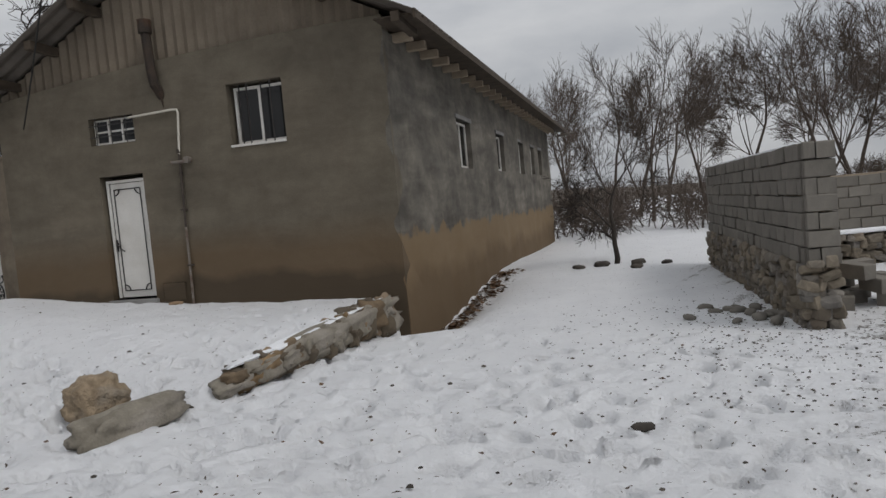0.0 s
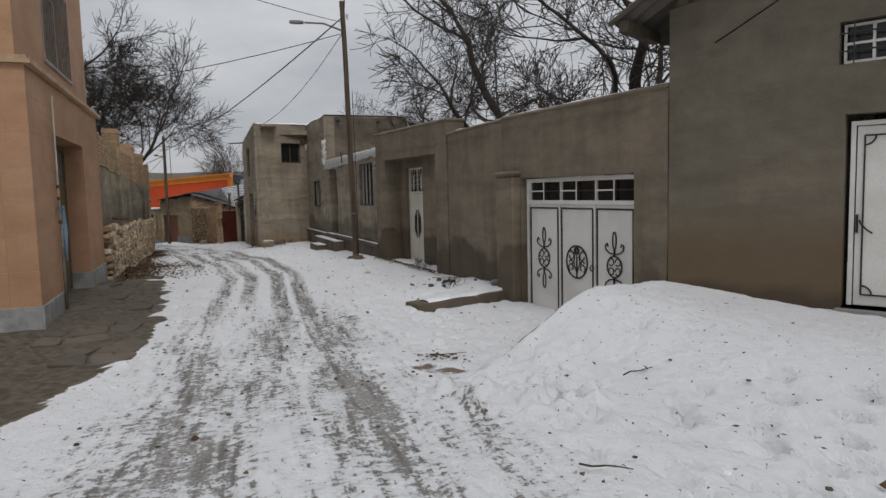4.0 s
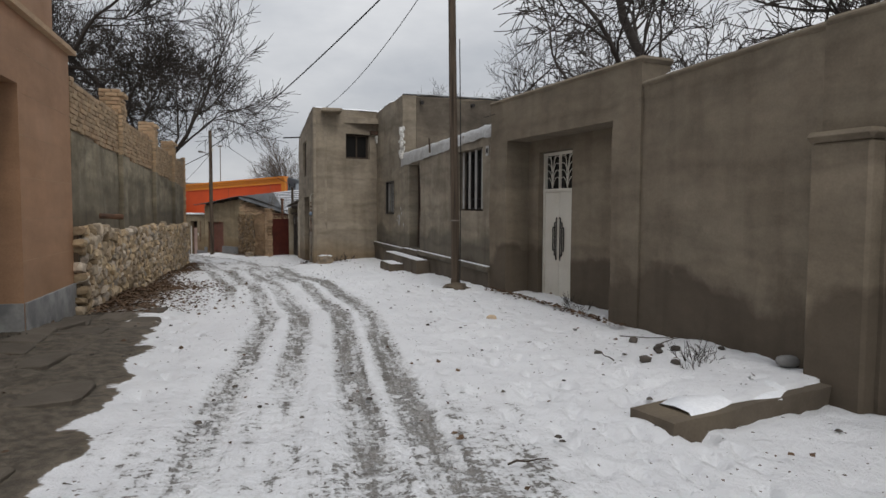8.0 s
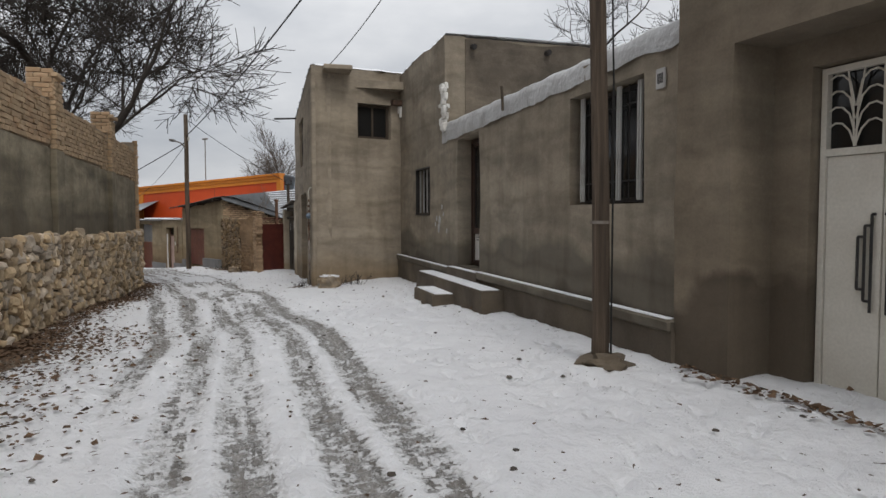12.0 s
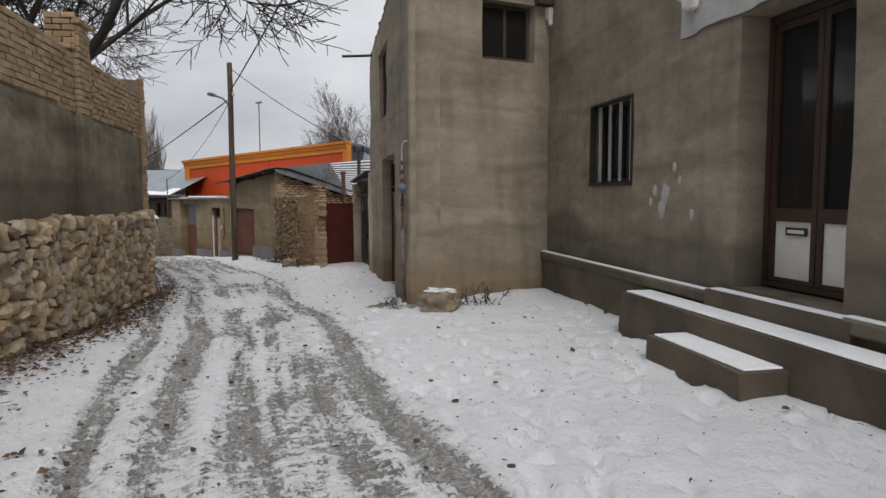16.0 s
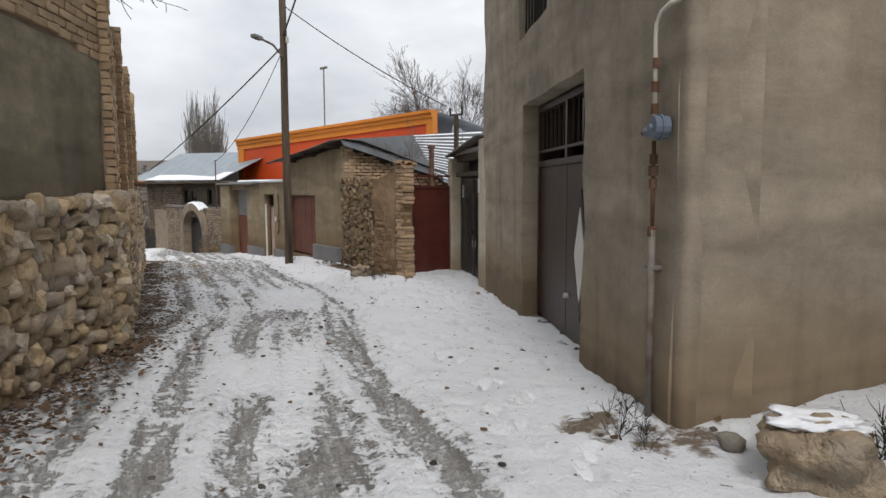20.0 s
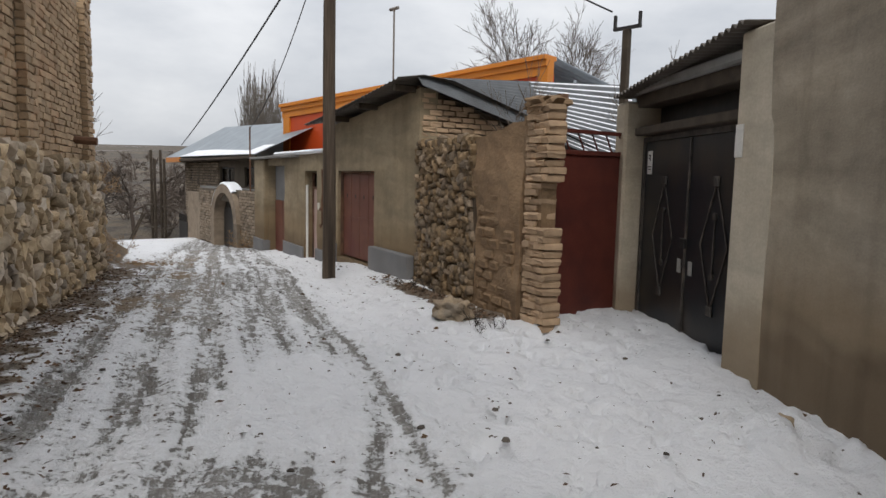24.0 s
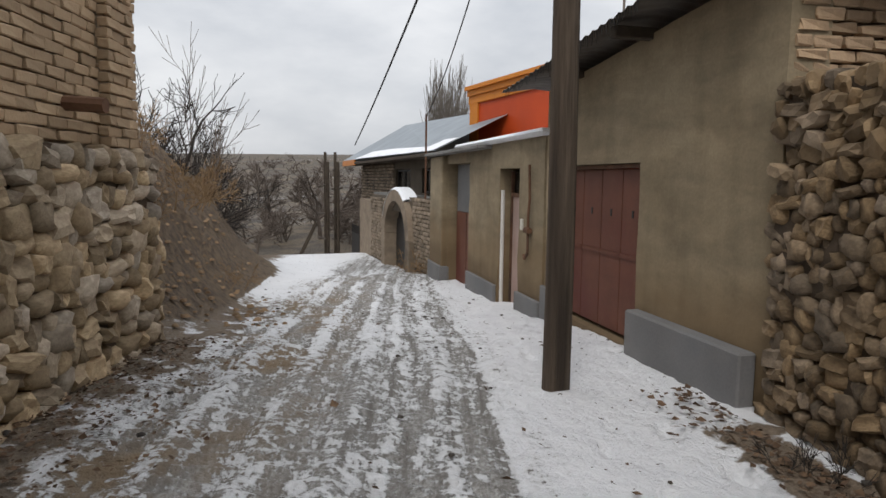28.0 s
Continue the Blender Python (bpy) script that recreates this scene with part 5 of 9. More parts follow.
# low house: plastered front with plinth, barred windows, dark door, upper block
FB, LB = face_frame((-17.6, 20.16), (-26.6, 28.12))
B_HOLES = [(0.68, 2.32, 1.46, 2.82), (5.72, 7.04, 0.34, 2.82), (9.05, 10.3, 1.34, 2.42)]
low = root("house_2", FB, "low old mud-plastered house with plastic sheeting along its roof edge", "house", kind="structure")
part("front_wall", wall_mesh(0, 7.9, 0.26, lambda x: 3.12 + 0.03 * math.sin(x), 0.45, B_HOLES[:2], seed=21.0, rough=0.02), PLASTER_B, low)
part("front_wall", wall_mesh(7.9, LB, 0.26, lambda x: 5.06 + 0.04 * math.sin(x * 2), 0.45, B_HOLES[2:], seed=21.0, rough=0.02), PLASTER_B, low)
part("plinth", wall_mesh(0, LB, -0.9, lambda x: 0.3 - 0.006 * x, 0.6, step=0.4, rough=0.02, y0=0.1, seed=23.0), MUDFOOT, low, "rough dark mud plinth")
part("plinth_ledge", bx(0, 5.6, -0.05, 0.15, 0.2, 0.32, 0.02), PLASTER_B, low, "weathered ledge")
part("plinth_ledge", bx(7.2, LB, -0.05, 0.14, 0.15, 0.27, 0.02), PLASTER_B, low, "weathered ledge")
part("ledge_snow", bx(0.05, 5.6, 0.04, 0.13, 0.32, 0.334, 0.005), SNOW, low, "thin line of snow")
part("ledge_snow", bx(7.2, LB - 0.05, 0.03, 0.12, 0.27, 0.284, 0.005), SNOW, low, "thin line of snow")
EARTHWALL = material("brown_mud_end_wall", (0.135, 0.112, 0.086), (0.1, 0.083, 0.064), 2.0, 0.97, 0.7, 30, (0.16, 0.132, 0.1), 0.7, trowel=0.15)
part("upper_side_wall", wall_mesh(0.0, 3.15, 2.9, lambda x: 5.0 + 0.04 * math.sin(x * 3), 0.3, seed=25, rough=0.02), EARTHWALL, low, "brown mud end wall", world_m=Matrix.Translation((7.88, -3.6, 0)) @ Matrix.Rotation(radians(90), 4, "Z"))
slab("low_roof", low, PLASTER_B, 0.0, 7.9, -5, -0.4, 3.0, 3.14, "flat mud roof", 0.03)
snow_lay("low_roof_snow", low, 0.05, 7.85, -4.9, -0.42, 3.14, 0.05, "snow on the flat roof", 4.0)
slab("upper_roof", low, PLASTER_B, 7.92, LB + 0.2, -3.6, -0.02, 4.95, 5.05, "flat mud roof", 0.03)
snow_lay("upper_roof_snow", low, 7.88, LB + 0.15, -3.55, 0.03, lambda x: 5.06 + 0.03 * math.sin(x * 2), 0.07, "snow and torn plastic on the upper roof", 5.0, ragged=0.09)
slab("end_wall", low, PLASTER_B, 0.0, 0.3, -5, -0.46, -0.5, 3.1)
slab("back_wall", low, PLASTER_B, 0.3, LB, -5.3, -5.0, -0.5, 3.1)
# crumpled plastic sheet along the parapet
ps = bmesh.new()
cols = []
for i in range(91):
    x = 8.0 * i / 90
    w = noise.noise((x * 2.3, 4.0, 1.0)) * 0.05
    cols.append([ps.verts.new((x, y + 0.018 * noise.noise((x * 7, y * 9, z * 9)), z + w * 0.5 + 0.014 * noise.noise((x * 9, z * 8, 3)))) for y, z in ((0.03, 2.99 + 0.05 * noise.noise((x * 1.4, 9, 2)) - 0.012 * math.floor(x / 1.1) % 2 * 2), (0.03, 3.04), (0.028, 3.12), (0.015, 3.2), (-0.03, 3.24), (-0.25, 3.25), (-0.55, 3.2))])
for a, b in zip(cols, cols[1:]):
    for k in range(6):
        ps.faces.new((a[k], b[k], b[k + 1], a[k + 1]))
part("plastic_sheet", ps, PLASTIC, low, "crumpled white plastic sheet over the parapet", True)
part("sheet_batten", bar([(4.4, 0.1, 2.98), (4.42, 0.11, 3.36)], 0.025, 6), TIMBER, low)
ps = bmesh.new()
rng = random.Random(5)
for i in range(26):
    bm2 = stone_mesh(rng, rng.uniform(0.08, 0.2), 0.1, rng.uniform(0.08, 0.2))
    bm2.transform(Matrix.Translation((7.82 + rng.uniform(-0.12, 0.1), 0.03 + rng.uniform(-0.06, 0.05), 3.1 + 1.0 * rng.random() ** 1.5)))
    me = bpy.data.meshes.new("tmp")
    bm2.to_mesh(me)
    bm2.free()
    ps.from_mesh(me)
    bpy.data.meshes.remove(me)
part("broken_plaster", ps, WHITE, low, "broken white plaster patch on the corner")
for x in (8.25, 9.9):
    part("roof_spout", bar([(x, -2.3 if x > 9 else -0.6, 4.92), (7.72, -2.3 if x > 9 else -0.6, 4.82)], 0.06), BLACK, low, "dark spout")
grille = slab("vent_plate", low, PALESTEEL, 0.3, 0.45, 0.0, 0.02, 2.6, 2.8, "small pale vent plate with upright slots", 0.004)
for i in range(6):
    part("vent_slot", bx(0.325 + i * 0.017, 0.333 + i * 0.017, 0.019, 0.023, 2.65, 2.75), BLACK, grille)

w1 = window_unit(low, 0.7, 2.3, 1.48, 2.8, 0.2, BLACK, "window_2", (0.25, 0.5, 0.75))
dark_room(low, *B_HOLES[0], wall=0.45)
for i in range(4):
    x = 0.86 + i * 0.42
    for e in (-0.034, 0.014):
        part("window_slat", bx(x + e, x + e + 0.02, -0.09, -0.06, 1.5, 2.79), PALESTEEL, w1, "pale steel upright bar")
for i in range(9):
    part("window_bar", bar([(0.78 + i * 0.18, -0.12, 1.5), (0.78 + i * 0.18, -0.12, 2.79)], 0.008, 5), BLACK, w1)
for z in (1.72, 2.58):
    part("window_bar", bar([(0.7, -0.13, z), (2.3, -0.13, z)], 0.01, 5), BLACK, w1)
w2 = window_unit(low, 9.08, 10.27, 1.37, 2.4, 0.16, BLACK, "window_3", (0.5,))
dark_room(low, *B_HOLES[2], wall=0.45)
for i in range(4):
    x = 9.22 + i * 0.3
    for e in (-0.026, 0.012):
        part("window_slat", bx(x + e, x + e + 0.015, -0.07, -0.05, 1.38, 2.39), PALESTEEL, w2, "pale steel upright bar")
part("window_frame", box(box(box(bx(9.05, 9.09, -0.06, 0.02, 1.34, 2.42), 10.26, 10.3, -0.06, 0.02, 1.34, 2.42), 9.05, 10.3, -0.06, 0.02, 2.4, 2.43), 9.05, 10.3, -0.06, 0.03, 1.32, 1.36), BLACK, w2, "dark steel frame")
rs = random.Random(33)
for x, z, r in ((3.9, 1.5, 0.05), (4.08, 1.2, 0.11), (4.15, 1.05, 0.09), (4.3, 1.25, 0.06), (4.4, 1.12, 0.05), (3.55, 1.0, 0.05), (3.8, 1.35, 0.045)):
    part("plaster_chip", stone_mesh(rs, r * 1.3, 0.012, r * 2.0, 2, 0.5), PALESTEEL, low, "pale scar in the plaster", world_m=Matrix.Translation((x + 4.2, 0.004, z)))
door3 = root("door_3", FB @ Matrix.Translation((5.74, -0.3, 0.36)), "dark brown double door with white lower panels and glass above", "door", kind="structure")
dw, dh = 1.28, 2.44
part("door_frame", box(box(box(bx(0, 0.06, -0.07, 0.02, 0, dh), dw - 0.06, dw, -0.07, 0.02, 0, dh), 0.06, dw - 0.06, -0.07, 0.02, dh - 0.07, dh), 0.06, dw - 0.06, -0.07, 0.02, 0, 0.05), BROWNDOOR, door3, "dark brown frame")
for x0, x1 in ((0.065, dw / 2 - 0.005), (dw / 2 + 0.005, dw - 0.065)):
    leaf = part("leaf", box(box(box(box(bx(x0, x0 + 0.06, -0.06, 0.0, 0.055, dh - 0.075), x1 - 0.06, x1, -0.06, 0.0, 0.055, dh - 0.075), x0 + 0.06, x1 - 0.06, -0.06, 0.0, 0.055, 0.09), x0 + 0.06, x1 - 0.06, -0.06, 0.0, 0.6, 0.72), x0 + 0.06, x1 - 0.06, -0.06, 0.0, dh - 0.14, dh - 0.075), BROWNDOOR, door3, "dark brown leaf frame")
    part("lower_panel", bx(x0 + 0.055, x1 - 0.055, -0.035, -0.02, 0.085, 0.605), WHITE, leaf, "white lower panel")
    part("pane", bx(x0 + 0.055, x1 - 0.055, -0.035, -0.025, 0.715, dh - 0.135), GLASS, leaf, "dark glass")
part("letter_slot", box(bx(dw / 2 + 0.1, dw / 2 + 0.36, -0.005, 0.01, 0.48, 0.55, 0.004), 0, 0.001, 0, 0.001, 0, 0.001), BLACK, door3, "black letter slot")
part("slot_plate", bx(dw / 2 + 0.13, dw / 2 + 0.33, 0.008, 0.014, 0.5, 0.53), WHITE, door3)
dark_room(low, 5.74, 7.02, 0.36, 2.8, wall=0.45)

steps = root("entrance_steps", FB, "rough concrete entrance steps dusted with snow", "steps", kind="structure")
part("threshold", wall_mesh(5.5, 7.25, -0.5, 0.3, 0.6, step=0.3, rough=0.012, y0=0.16, seed=31), MUDFOOT, steps)
part("upper_step", wall_mesh(4.3, 8.3, -0.6, 0.13, 0.7, step=0.3, rough=0.03, y0=0.5, seed=32), MUDFOOT, steps, "long upper step")
part("lower_step", wall_mesh(5.65, 7.0, -0.6, -0.07, 0.4, step=0.3, rough=0.03, y0=0.88, seed=33), MUDFOOT, steps, "short lower step")
part("snow_layer", bx(4.35, 8.25, 0.17, 0.47, 0.13, 0.15, 0.01), SNOW, steps)
part("snow_layer", bx(5.69, 6.96, 0.52, 0.85, -0.07, -0.05, 0.009), SNOW, steps)
part("snow_layer", bx(5.6, 7.2, 0.02, 0.14, 0.3, 0.315, 0.007), SNOW, steps)

# two-storey tower house
T0, T1, T2 = (-26.58, 28.1), (-27.72, 25.88), (-33.62, 31.36)
FT, LT = face_frame(T0, T1)
FU, LU = face_frame(T1, T2)
tower = root("house_3", FU, "two-storey mud-plastered house at the bend of the lane", "house", kind="structure")
near_wall = part("near_wall", wall_mesh(-0.2, LT - 0.12, -1.2, lambda x: 5.1 - 0.02 * x, 0.35, [(0.28, 1.24, 3.32, 4.22)], seed=41, rough=0.02), PLASTER_T, tower, world_m=FU.inverted() @ FT)
U_HOLES = [(2.02, 4.72, -0.75, 1.97), (3.42, 5.05, 2.82, 4.25)]
part("lane_wall", wall_mesh(0.12, LU, -1.4, lambda x: 5.06 - 0.03 * x, 0.5, U_HOLES, seed=43, rough=0.02), PLASTER_T, tower)
cb = bmesh.new()
rings = []
ctr = FU.inverted() @ Vector((T1[0], T1[1], 0))
for z in np.linspace(-1.3, 5.06, 16):
    ring = []
    for a, fr, lx in ((0, FU.inverted() @ FT, LT - 0.12),):
        p0 = fr @ Vector((lx, 0, 0))
        p2 = Vector((0.12, 0, 0))
        for k in range(7):
            t = k / 6
            q = p0 * (1 - t) ** 2 + ctr * 2 * t * (1 - t) + p2 * t * t
            ring.append(cb.verts.new((q.x, q.y + 0.012 * noise.noise((k, z * 1.5, 2)), z)))
    rings.append(ring)
for a, b in zip(rings, rings[1:]):
    for k in range(6):
        cb.faces.new((a[k], a[k + 1], b[k + 1], b[k]))
part("rounded_corner", cb, PLASTER_T, tower, "rounded plaster corner", True)
slab("far_wall", tower, PLASTER_T, LU - 0.35, LU, -6, -0.502, -1.4, 4.8)
snow_lay("roof_snow", tower, 0.1, LU, -0.48, 0.03, lambda x: 5.06 - 0.03 * x, 0.05, "thin snow on the parapet", 6.0)
slab("flat_roof", tower, PLASTER_T, 0.3, LU - 0.2, -4.8, -0.502, 4.6, 4.8)
snow_lay("roof_snow", tower, -0.2, LT - 0.1, -0.36, 0.04, lambda x: 5.1 - 0.02 * x, 0.06, "snow and torn plastic along the roof edge", 7.0, FU.inverted() @ FT, ragged=0.08)
slab("corner_roof", tower, PLASTER_T, -0.35, 0.4, -1.0, -0.3, 4.9, 5.02, "", 0.02)
part("roof_spout", bar([(LU - 0.6, -0.3, 4.78), (LU - 0.6, 0.75, 4.72)], 0.035, 6), BLACK, tower, "iron roof spout")
window_unit(near_wall, 0.3, 1.22, 3.34, 4.2, 0.14, TIMBER, "window_4", (0.5,))
dark_room(near_wall, 0.28, 1.24, 3.32, 4.22)
wlane = window_unit(tower, 3.44, 5.03, 2.84, 4.23, 0.2, TIMBER, "window_5", (0.33, 0.66))
dark_room(tower, *U_HOLES[1], wall=0.5)
for i in range(9):
    x = 3.56 + i * 0.17
    part("window_bar", bar([(x, -0.08, 2.83), (x, -0.08, 4.24)], 0.012, 5), BLACK, wlane)
part("wall_box", bx(0.02, 0.3, 0.0, 0.18, 4.22, 4.36, 0.01), RUST, near_wall, "rusty lamp box")
cam_box = part("security_lamp", bx(0.0, 0.1, 0.02, 0.14, 4.02, 4.2, 0.01), WHITE, near_wall, "white lamp housing")
part("lamp_bulb", bar([(0.05, 0.1, 4.02), (0.05, 0.12, 3.92)], 0.04), WHITE, cam_box)
door4 = root("door_4", FU @ Matrix.Translation((2.04, -0.22, -0.7)), "dark brown steel double door with barred transom and white diamond panels", "door", kind="structure")
dw, dh, lt = 2.66, 2.64, 1.9
part("door_frame", box(box(box(box(bx(0, 0.07, -0.07, 0.02, 0, dh), dw - 0.07, dw, -0.07, 0.02, 0, dh), 0.07, dw - 0.07, -0.07, 0.02, dh - 0.07, dh), 0.07, dw - 0.07, -0.07, 0.02, lt, lt + 0.07), 0.07, dw - 0.07, -0.07, 0.02, lt + 0.17, lt + 0.2), BROWNDOOR, door4, "dark brown frame")
part("pane", bx(0.07, dw - 0.07, -0.06, -0.05, lt + 0.2, dh - 0.07), GLASS, door4)
for i in range(13):
    x = 0.16 + i * 0.195
    part("transom_bar", bar([(x, -0.01, lt + 0.2), (x, -0.01, dh - 0.07)], 0.014, 5), BROWNDOOR, door4)
part("transom_post", bx(dw / 2 - 0.04, dw / 2 + 0.04, -0.06, 0.018, lt, dh), BROWNDOOR, door4)
for x0, x1 in ((0.075, dw / 2 - 0.006), (dw / 2 + 0.006, dw - 0.075)):
    leaf = part("leaf", bx(x0, x1, -0.06, 0.0, 0.04, lt - 0.004, 0.005), BROWNDOOR, door4, "dark brown leaf")
    cx, cz, hw, hh = (x0 + x1) / 2, 0.98, 0.26, 0.66
    for mat, k, y0, y1, nm in () if x0 > 1 else ((BLACK, 1.0, 0.0, 0.03, "diamond_frame"), (WHITE, 0.72, 0.03, 0.04, "diamond_panel")):
        dm = bmesh.new()
        f = [dm.verts.new((cx + px * k, y1, cz + pz * k)) for px, pz in ((0, -hh), (hw, 0), (0, hh), (-hw, 0))]
        g = [dm.verts.new((cx + px * k, y0, cz + pz * k)) for px, pz in ((0, -hh), (hw, 0), (0, hh), (-hw, 0))]
        dm.faces.new(f[::-1])
        for i in range(4):
            dm.faces.new((f[i], f[(i + 1) % 4], g[(i + 1) % 4], g[i]))
        part(nm, dm, mat, leaf, "black diamond moulding" if mat is BLACK else "white diamond panel")
part("knob", bar([(dw / 2 - 0.1, 0.0, 0.5), (dw / 2 - 0.1, 0.05, 0.5)], 0.03), WHITE, door4)
dark_room(tower, *U_HOLES[0], wall=0.5)
slab("door_sill", tower, CONCRETE, 2.03, 4.71, -0.6, -0.14, -1.3, -0.69, "", 0.01)

gas2 = root("gas_riser", FU, "gas riser with blue-grey regulator on the plastered corner", "pipe")
part("riser", bar([(0.32, 0.06, -0.5), (0.33, 0.06, 0.7)], 0.023, 10), GASPIPE, gas2, "grey painted pipe", True)
part("riser", bar([(0.33, 0.06, 0.7), (0.335, 0.06, 1.24)], 0.014, 8), RUST, gas2, "bare threaded pipe", True)
part("riser", bar([(0.335, 0.06, 1.36), (0.35, 0.06, 1.86), (0.345, 0.058, 1.93), (0.3, 0.05, 1.99), (0.22, 0.03, 2.02), (0.13, 0.0, 2.02)], 0.014, 8), CREAM, gas2, "flaking white pipe", True)
for z, r in ((0.69, 0.028), (0.98, 0.026), (1.06, 0.032), (1.13, 0.026), (1.43, 0.024), (1.56, 0.026), (1.7, 0.02)):
    part("coupling", bar([(0.335, 0.06, z - 0.03), (0.335, 0.06, z + 0.03)], r, 8), RUST, gas2)
part("regulator", bar([(0.25, 0.07, 1.3), (0.43, 0.07, 1.3)], 0.03, 10), METERBLUE, gas2, "blue-grey regulator body", True)
disc = part("regulator_disc", bar([(0.22, 0.03, 1.31), (0.22, 0.07, 1.31), (0.22, 0.085, 1.31), (0.22, 0.12, 1.31)], 0.068, 14), METERBLUE, gas2, "round regulator housing")
part("disc_flange", bar([(0.22, 0.066, 1.31), (0.22, 0.082, 1.31)], 0.078, 14), METERBLUE, disc)
part("disc_bolt", bar([(0.22, 0.12, 1.31), (0.22, 0.145, 1.31)], 0.02, 8), METERBLUE, disc)
part("valve_nut", bar([(0.45, 0.06, 1.3), (0.5, 0.06, 1.3)], 0.022, 6), RUST, gas2)
part("pipe_clip", bx(0.3, 0.42, 0.0, 0.07, 0.45, 0.48, 0.004), GASPIPE, gas2)

# ---- the yard gates, ruined wall and sheds beyond the bend ----
FK, LK = face_frame((-33.55, 31.42), (-36.15, 33.32))
yard = root("yard_gateway", FK, "pale plastered gateway with a corrugated canopy", "gateway", kind="structure")
slab("gate_post", yard, PALEPOST, -0.05, 0.5, -0.35, 0.1, -1.4, 1.82, "pale plaster post", 0.02)
slab("gate_post", yard, PALEPOST, 2.88, 3.2, -0.35, 0.12, -1.4, 1.55, "pale plaster post", 0.03)
slab("lintel", yard, TIMBER, 0.45, 2.95, -0.3, -0.02, 1.48, 1.62, "dark timber lintel", 0.01)
slab("lintel", yard, TIMBER, 0.45, 2.95, -0.25, 0.0, 1.16, 1.25, "dark timber lintel", 0.01)
slab("back_panel", yard, BLACK, 0.45, 2.9, -0.34, -0.3, 1.1, 1.62)
roof_sheet("canopy", yard, (0.3, 0.2, 1.86), (3.1, 0.2, 1.6), (0.3, -1.6, 1.95), OLDZINC, 0.1, 0.02, "weathered corrugated canopy")
slab("canopy_edge", yard, CONCRETE, 0.45, 2.95, -0.2, 0.05, 1.62, 1.72, "", 0.02)
DARKIRON = material("worn_dark_iron", (0.075, 0.066, 0.058), (0.045, 0.04, 0.037), 12, 0.6, 0.2, 60, (0.13, 0.11, 0.09), 5)
TAG = material("grey_paper", (0.33, 0.32, 0.3), (0.27, 0.26, 0.245), 8, 0.8, 0.1)
gate2 = root("gate_2", FK @ Matrix.Translation((0.52, -0.12, -1.0)), "blackened steel double gate with worn diamond mouldings, shut", "gate", kind="structure")
gw, gh = 2.34, 2.14
part("gate_frame", box(box(bx(0, 0.06, -0.07, 0.02, 0, gh), gw - 0.06, gw, -0.07, 0.02, 0, gh), 0.06, gw - 0.06, -0.07, 0.02, gh - 0.05, gh), DARKIRON, gate2, "dark worn frame")
for k, (x0, x1) in enumerate(((0.065, gw / 2 - 0.008), (gw / 2 + 0.008, gw - 0.065))):
    leaf = part("leaf", bx(x0, x1, -0.06, 0.0, 0.03, gh - 0.055, 0.004), DARKDOOR, gate2, "black painted leaf")
    cx, cz, hw, hh = (x0 + x1) / 2, 1.05, 0.25, 0.6
    pts = [(cx, 0.012, cz - hh), (cx + hw, 0.012, cz), (cx, 0.012, cz + hh), (cx - hw, 0.012, cz)]
    for i in range(4):
        part("diamond_bar", strip_bm(pts[i], pts[(i + 1) % 4], 0.016, 0.01), DARKIRON, leaf, "worn grey moulding")
    for z in (cz - hh, cz + hh):
        part("diamond_boss", bx(cx - 0.05, cx + 0.05, 0.0, 0.025, z - 0.05, z + 0.05, 0.01), DARKIRON, leaf)
    part("centre_bar", strip_bm((cx, 0.01, cz - 0.26), (cx, 0.01, cz + 0.26), 0.02, 0.012), DARKIRON, leaf)
    for z in (cz - 0.28, cz + 0.28):
        part("bar_end", bar([(cx, 0.0, z), (cx, 0.022, z)], 0.035, 8), DARKIRON, leaf)
    part("paper_tag", bx(gw / 2 - 0.17 if k == 0 else gw / 2 + 0.07, gw / 2 - 0.09 if k == 0 else gw / 2 + 0.15, 0.008, 0.013, 0.72, 0.86), TAG, leaf, "hanging paper tag")
part("meeting_bar", bx(gw / 2 - 0.016, gw / 2 + 0.016, 0.0, 0.02, 0.03, gh - 0.06), DARKIRON, gate2)
part("lock_box", bx(gw / 2 - 0.05, gw / 2 + 0.05, 0.018, 0.05, 0.98, 1.08, 0.006), BLACK, gate2)
plate = part("house_plate", bx(gw - 0.25, gw - 0.13, 0.002, 0.012, 1.72, 1.98, 0.003), WHITE, gate2, "white house number plate")
for z0, z1, x0, x1 in ((1.87, 1.94, gw - 0.21, gw - 0.19), (1.92, 1.94, gw - 0.21, gw - 0.165), (1.89, 1.91, gw - 0.2, gw - 0.165), (1.8, 1.81, gw - 0.235, gw - 0.145), (1.77, 1.78, gw - 0.235, gw - 0.16)):
    part("plate_bar", bx(x0, x1, 0.012, 0.0145, z0, z1), BLACK, plate)
part("wall_plate", bx(0.375, 0.485, 0.1, 0.11, 0.84, 1.1, 0.003), WHITE, yard, "white plate on the post")
slab("gate_sill", yard, CONCRETE, 0.45, 2.95, -0.4, 0.05, -1.4, -0.985, "", 0.01)

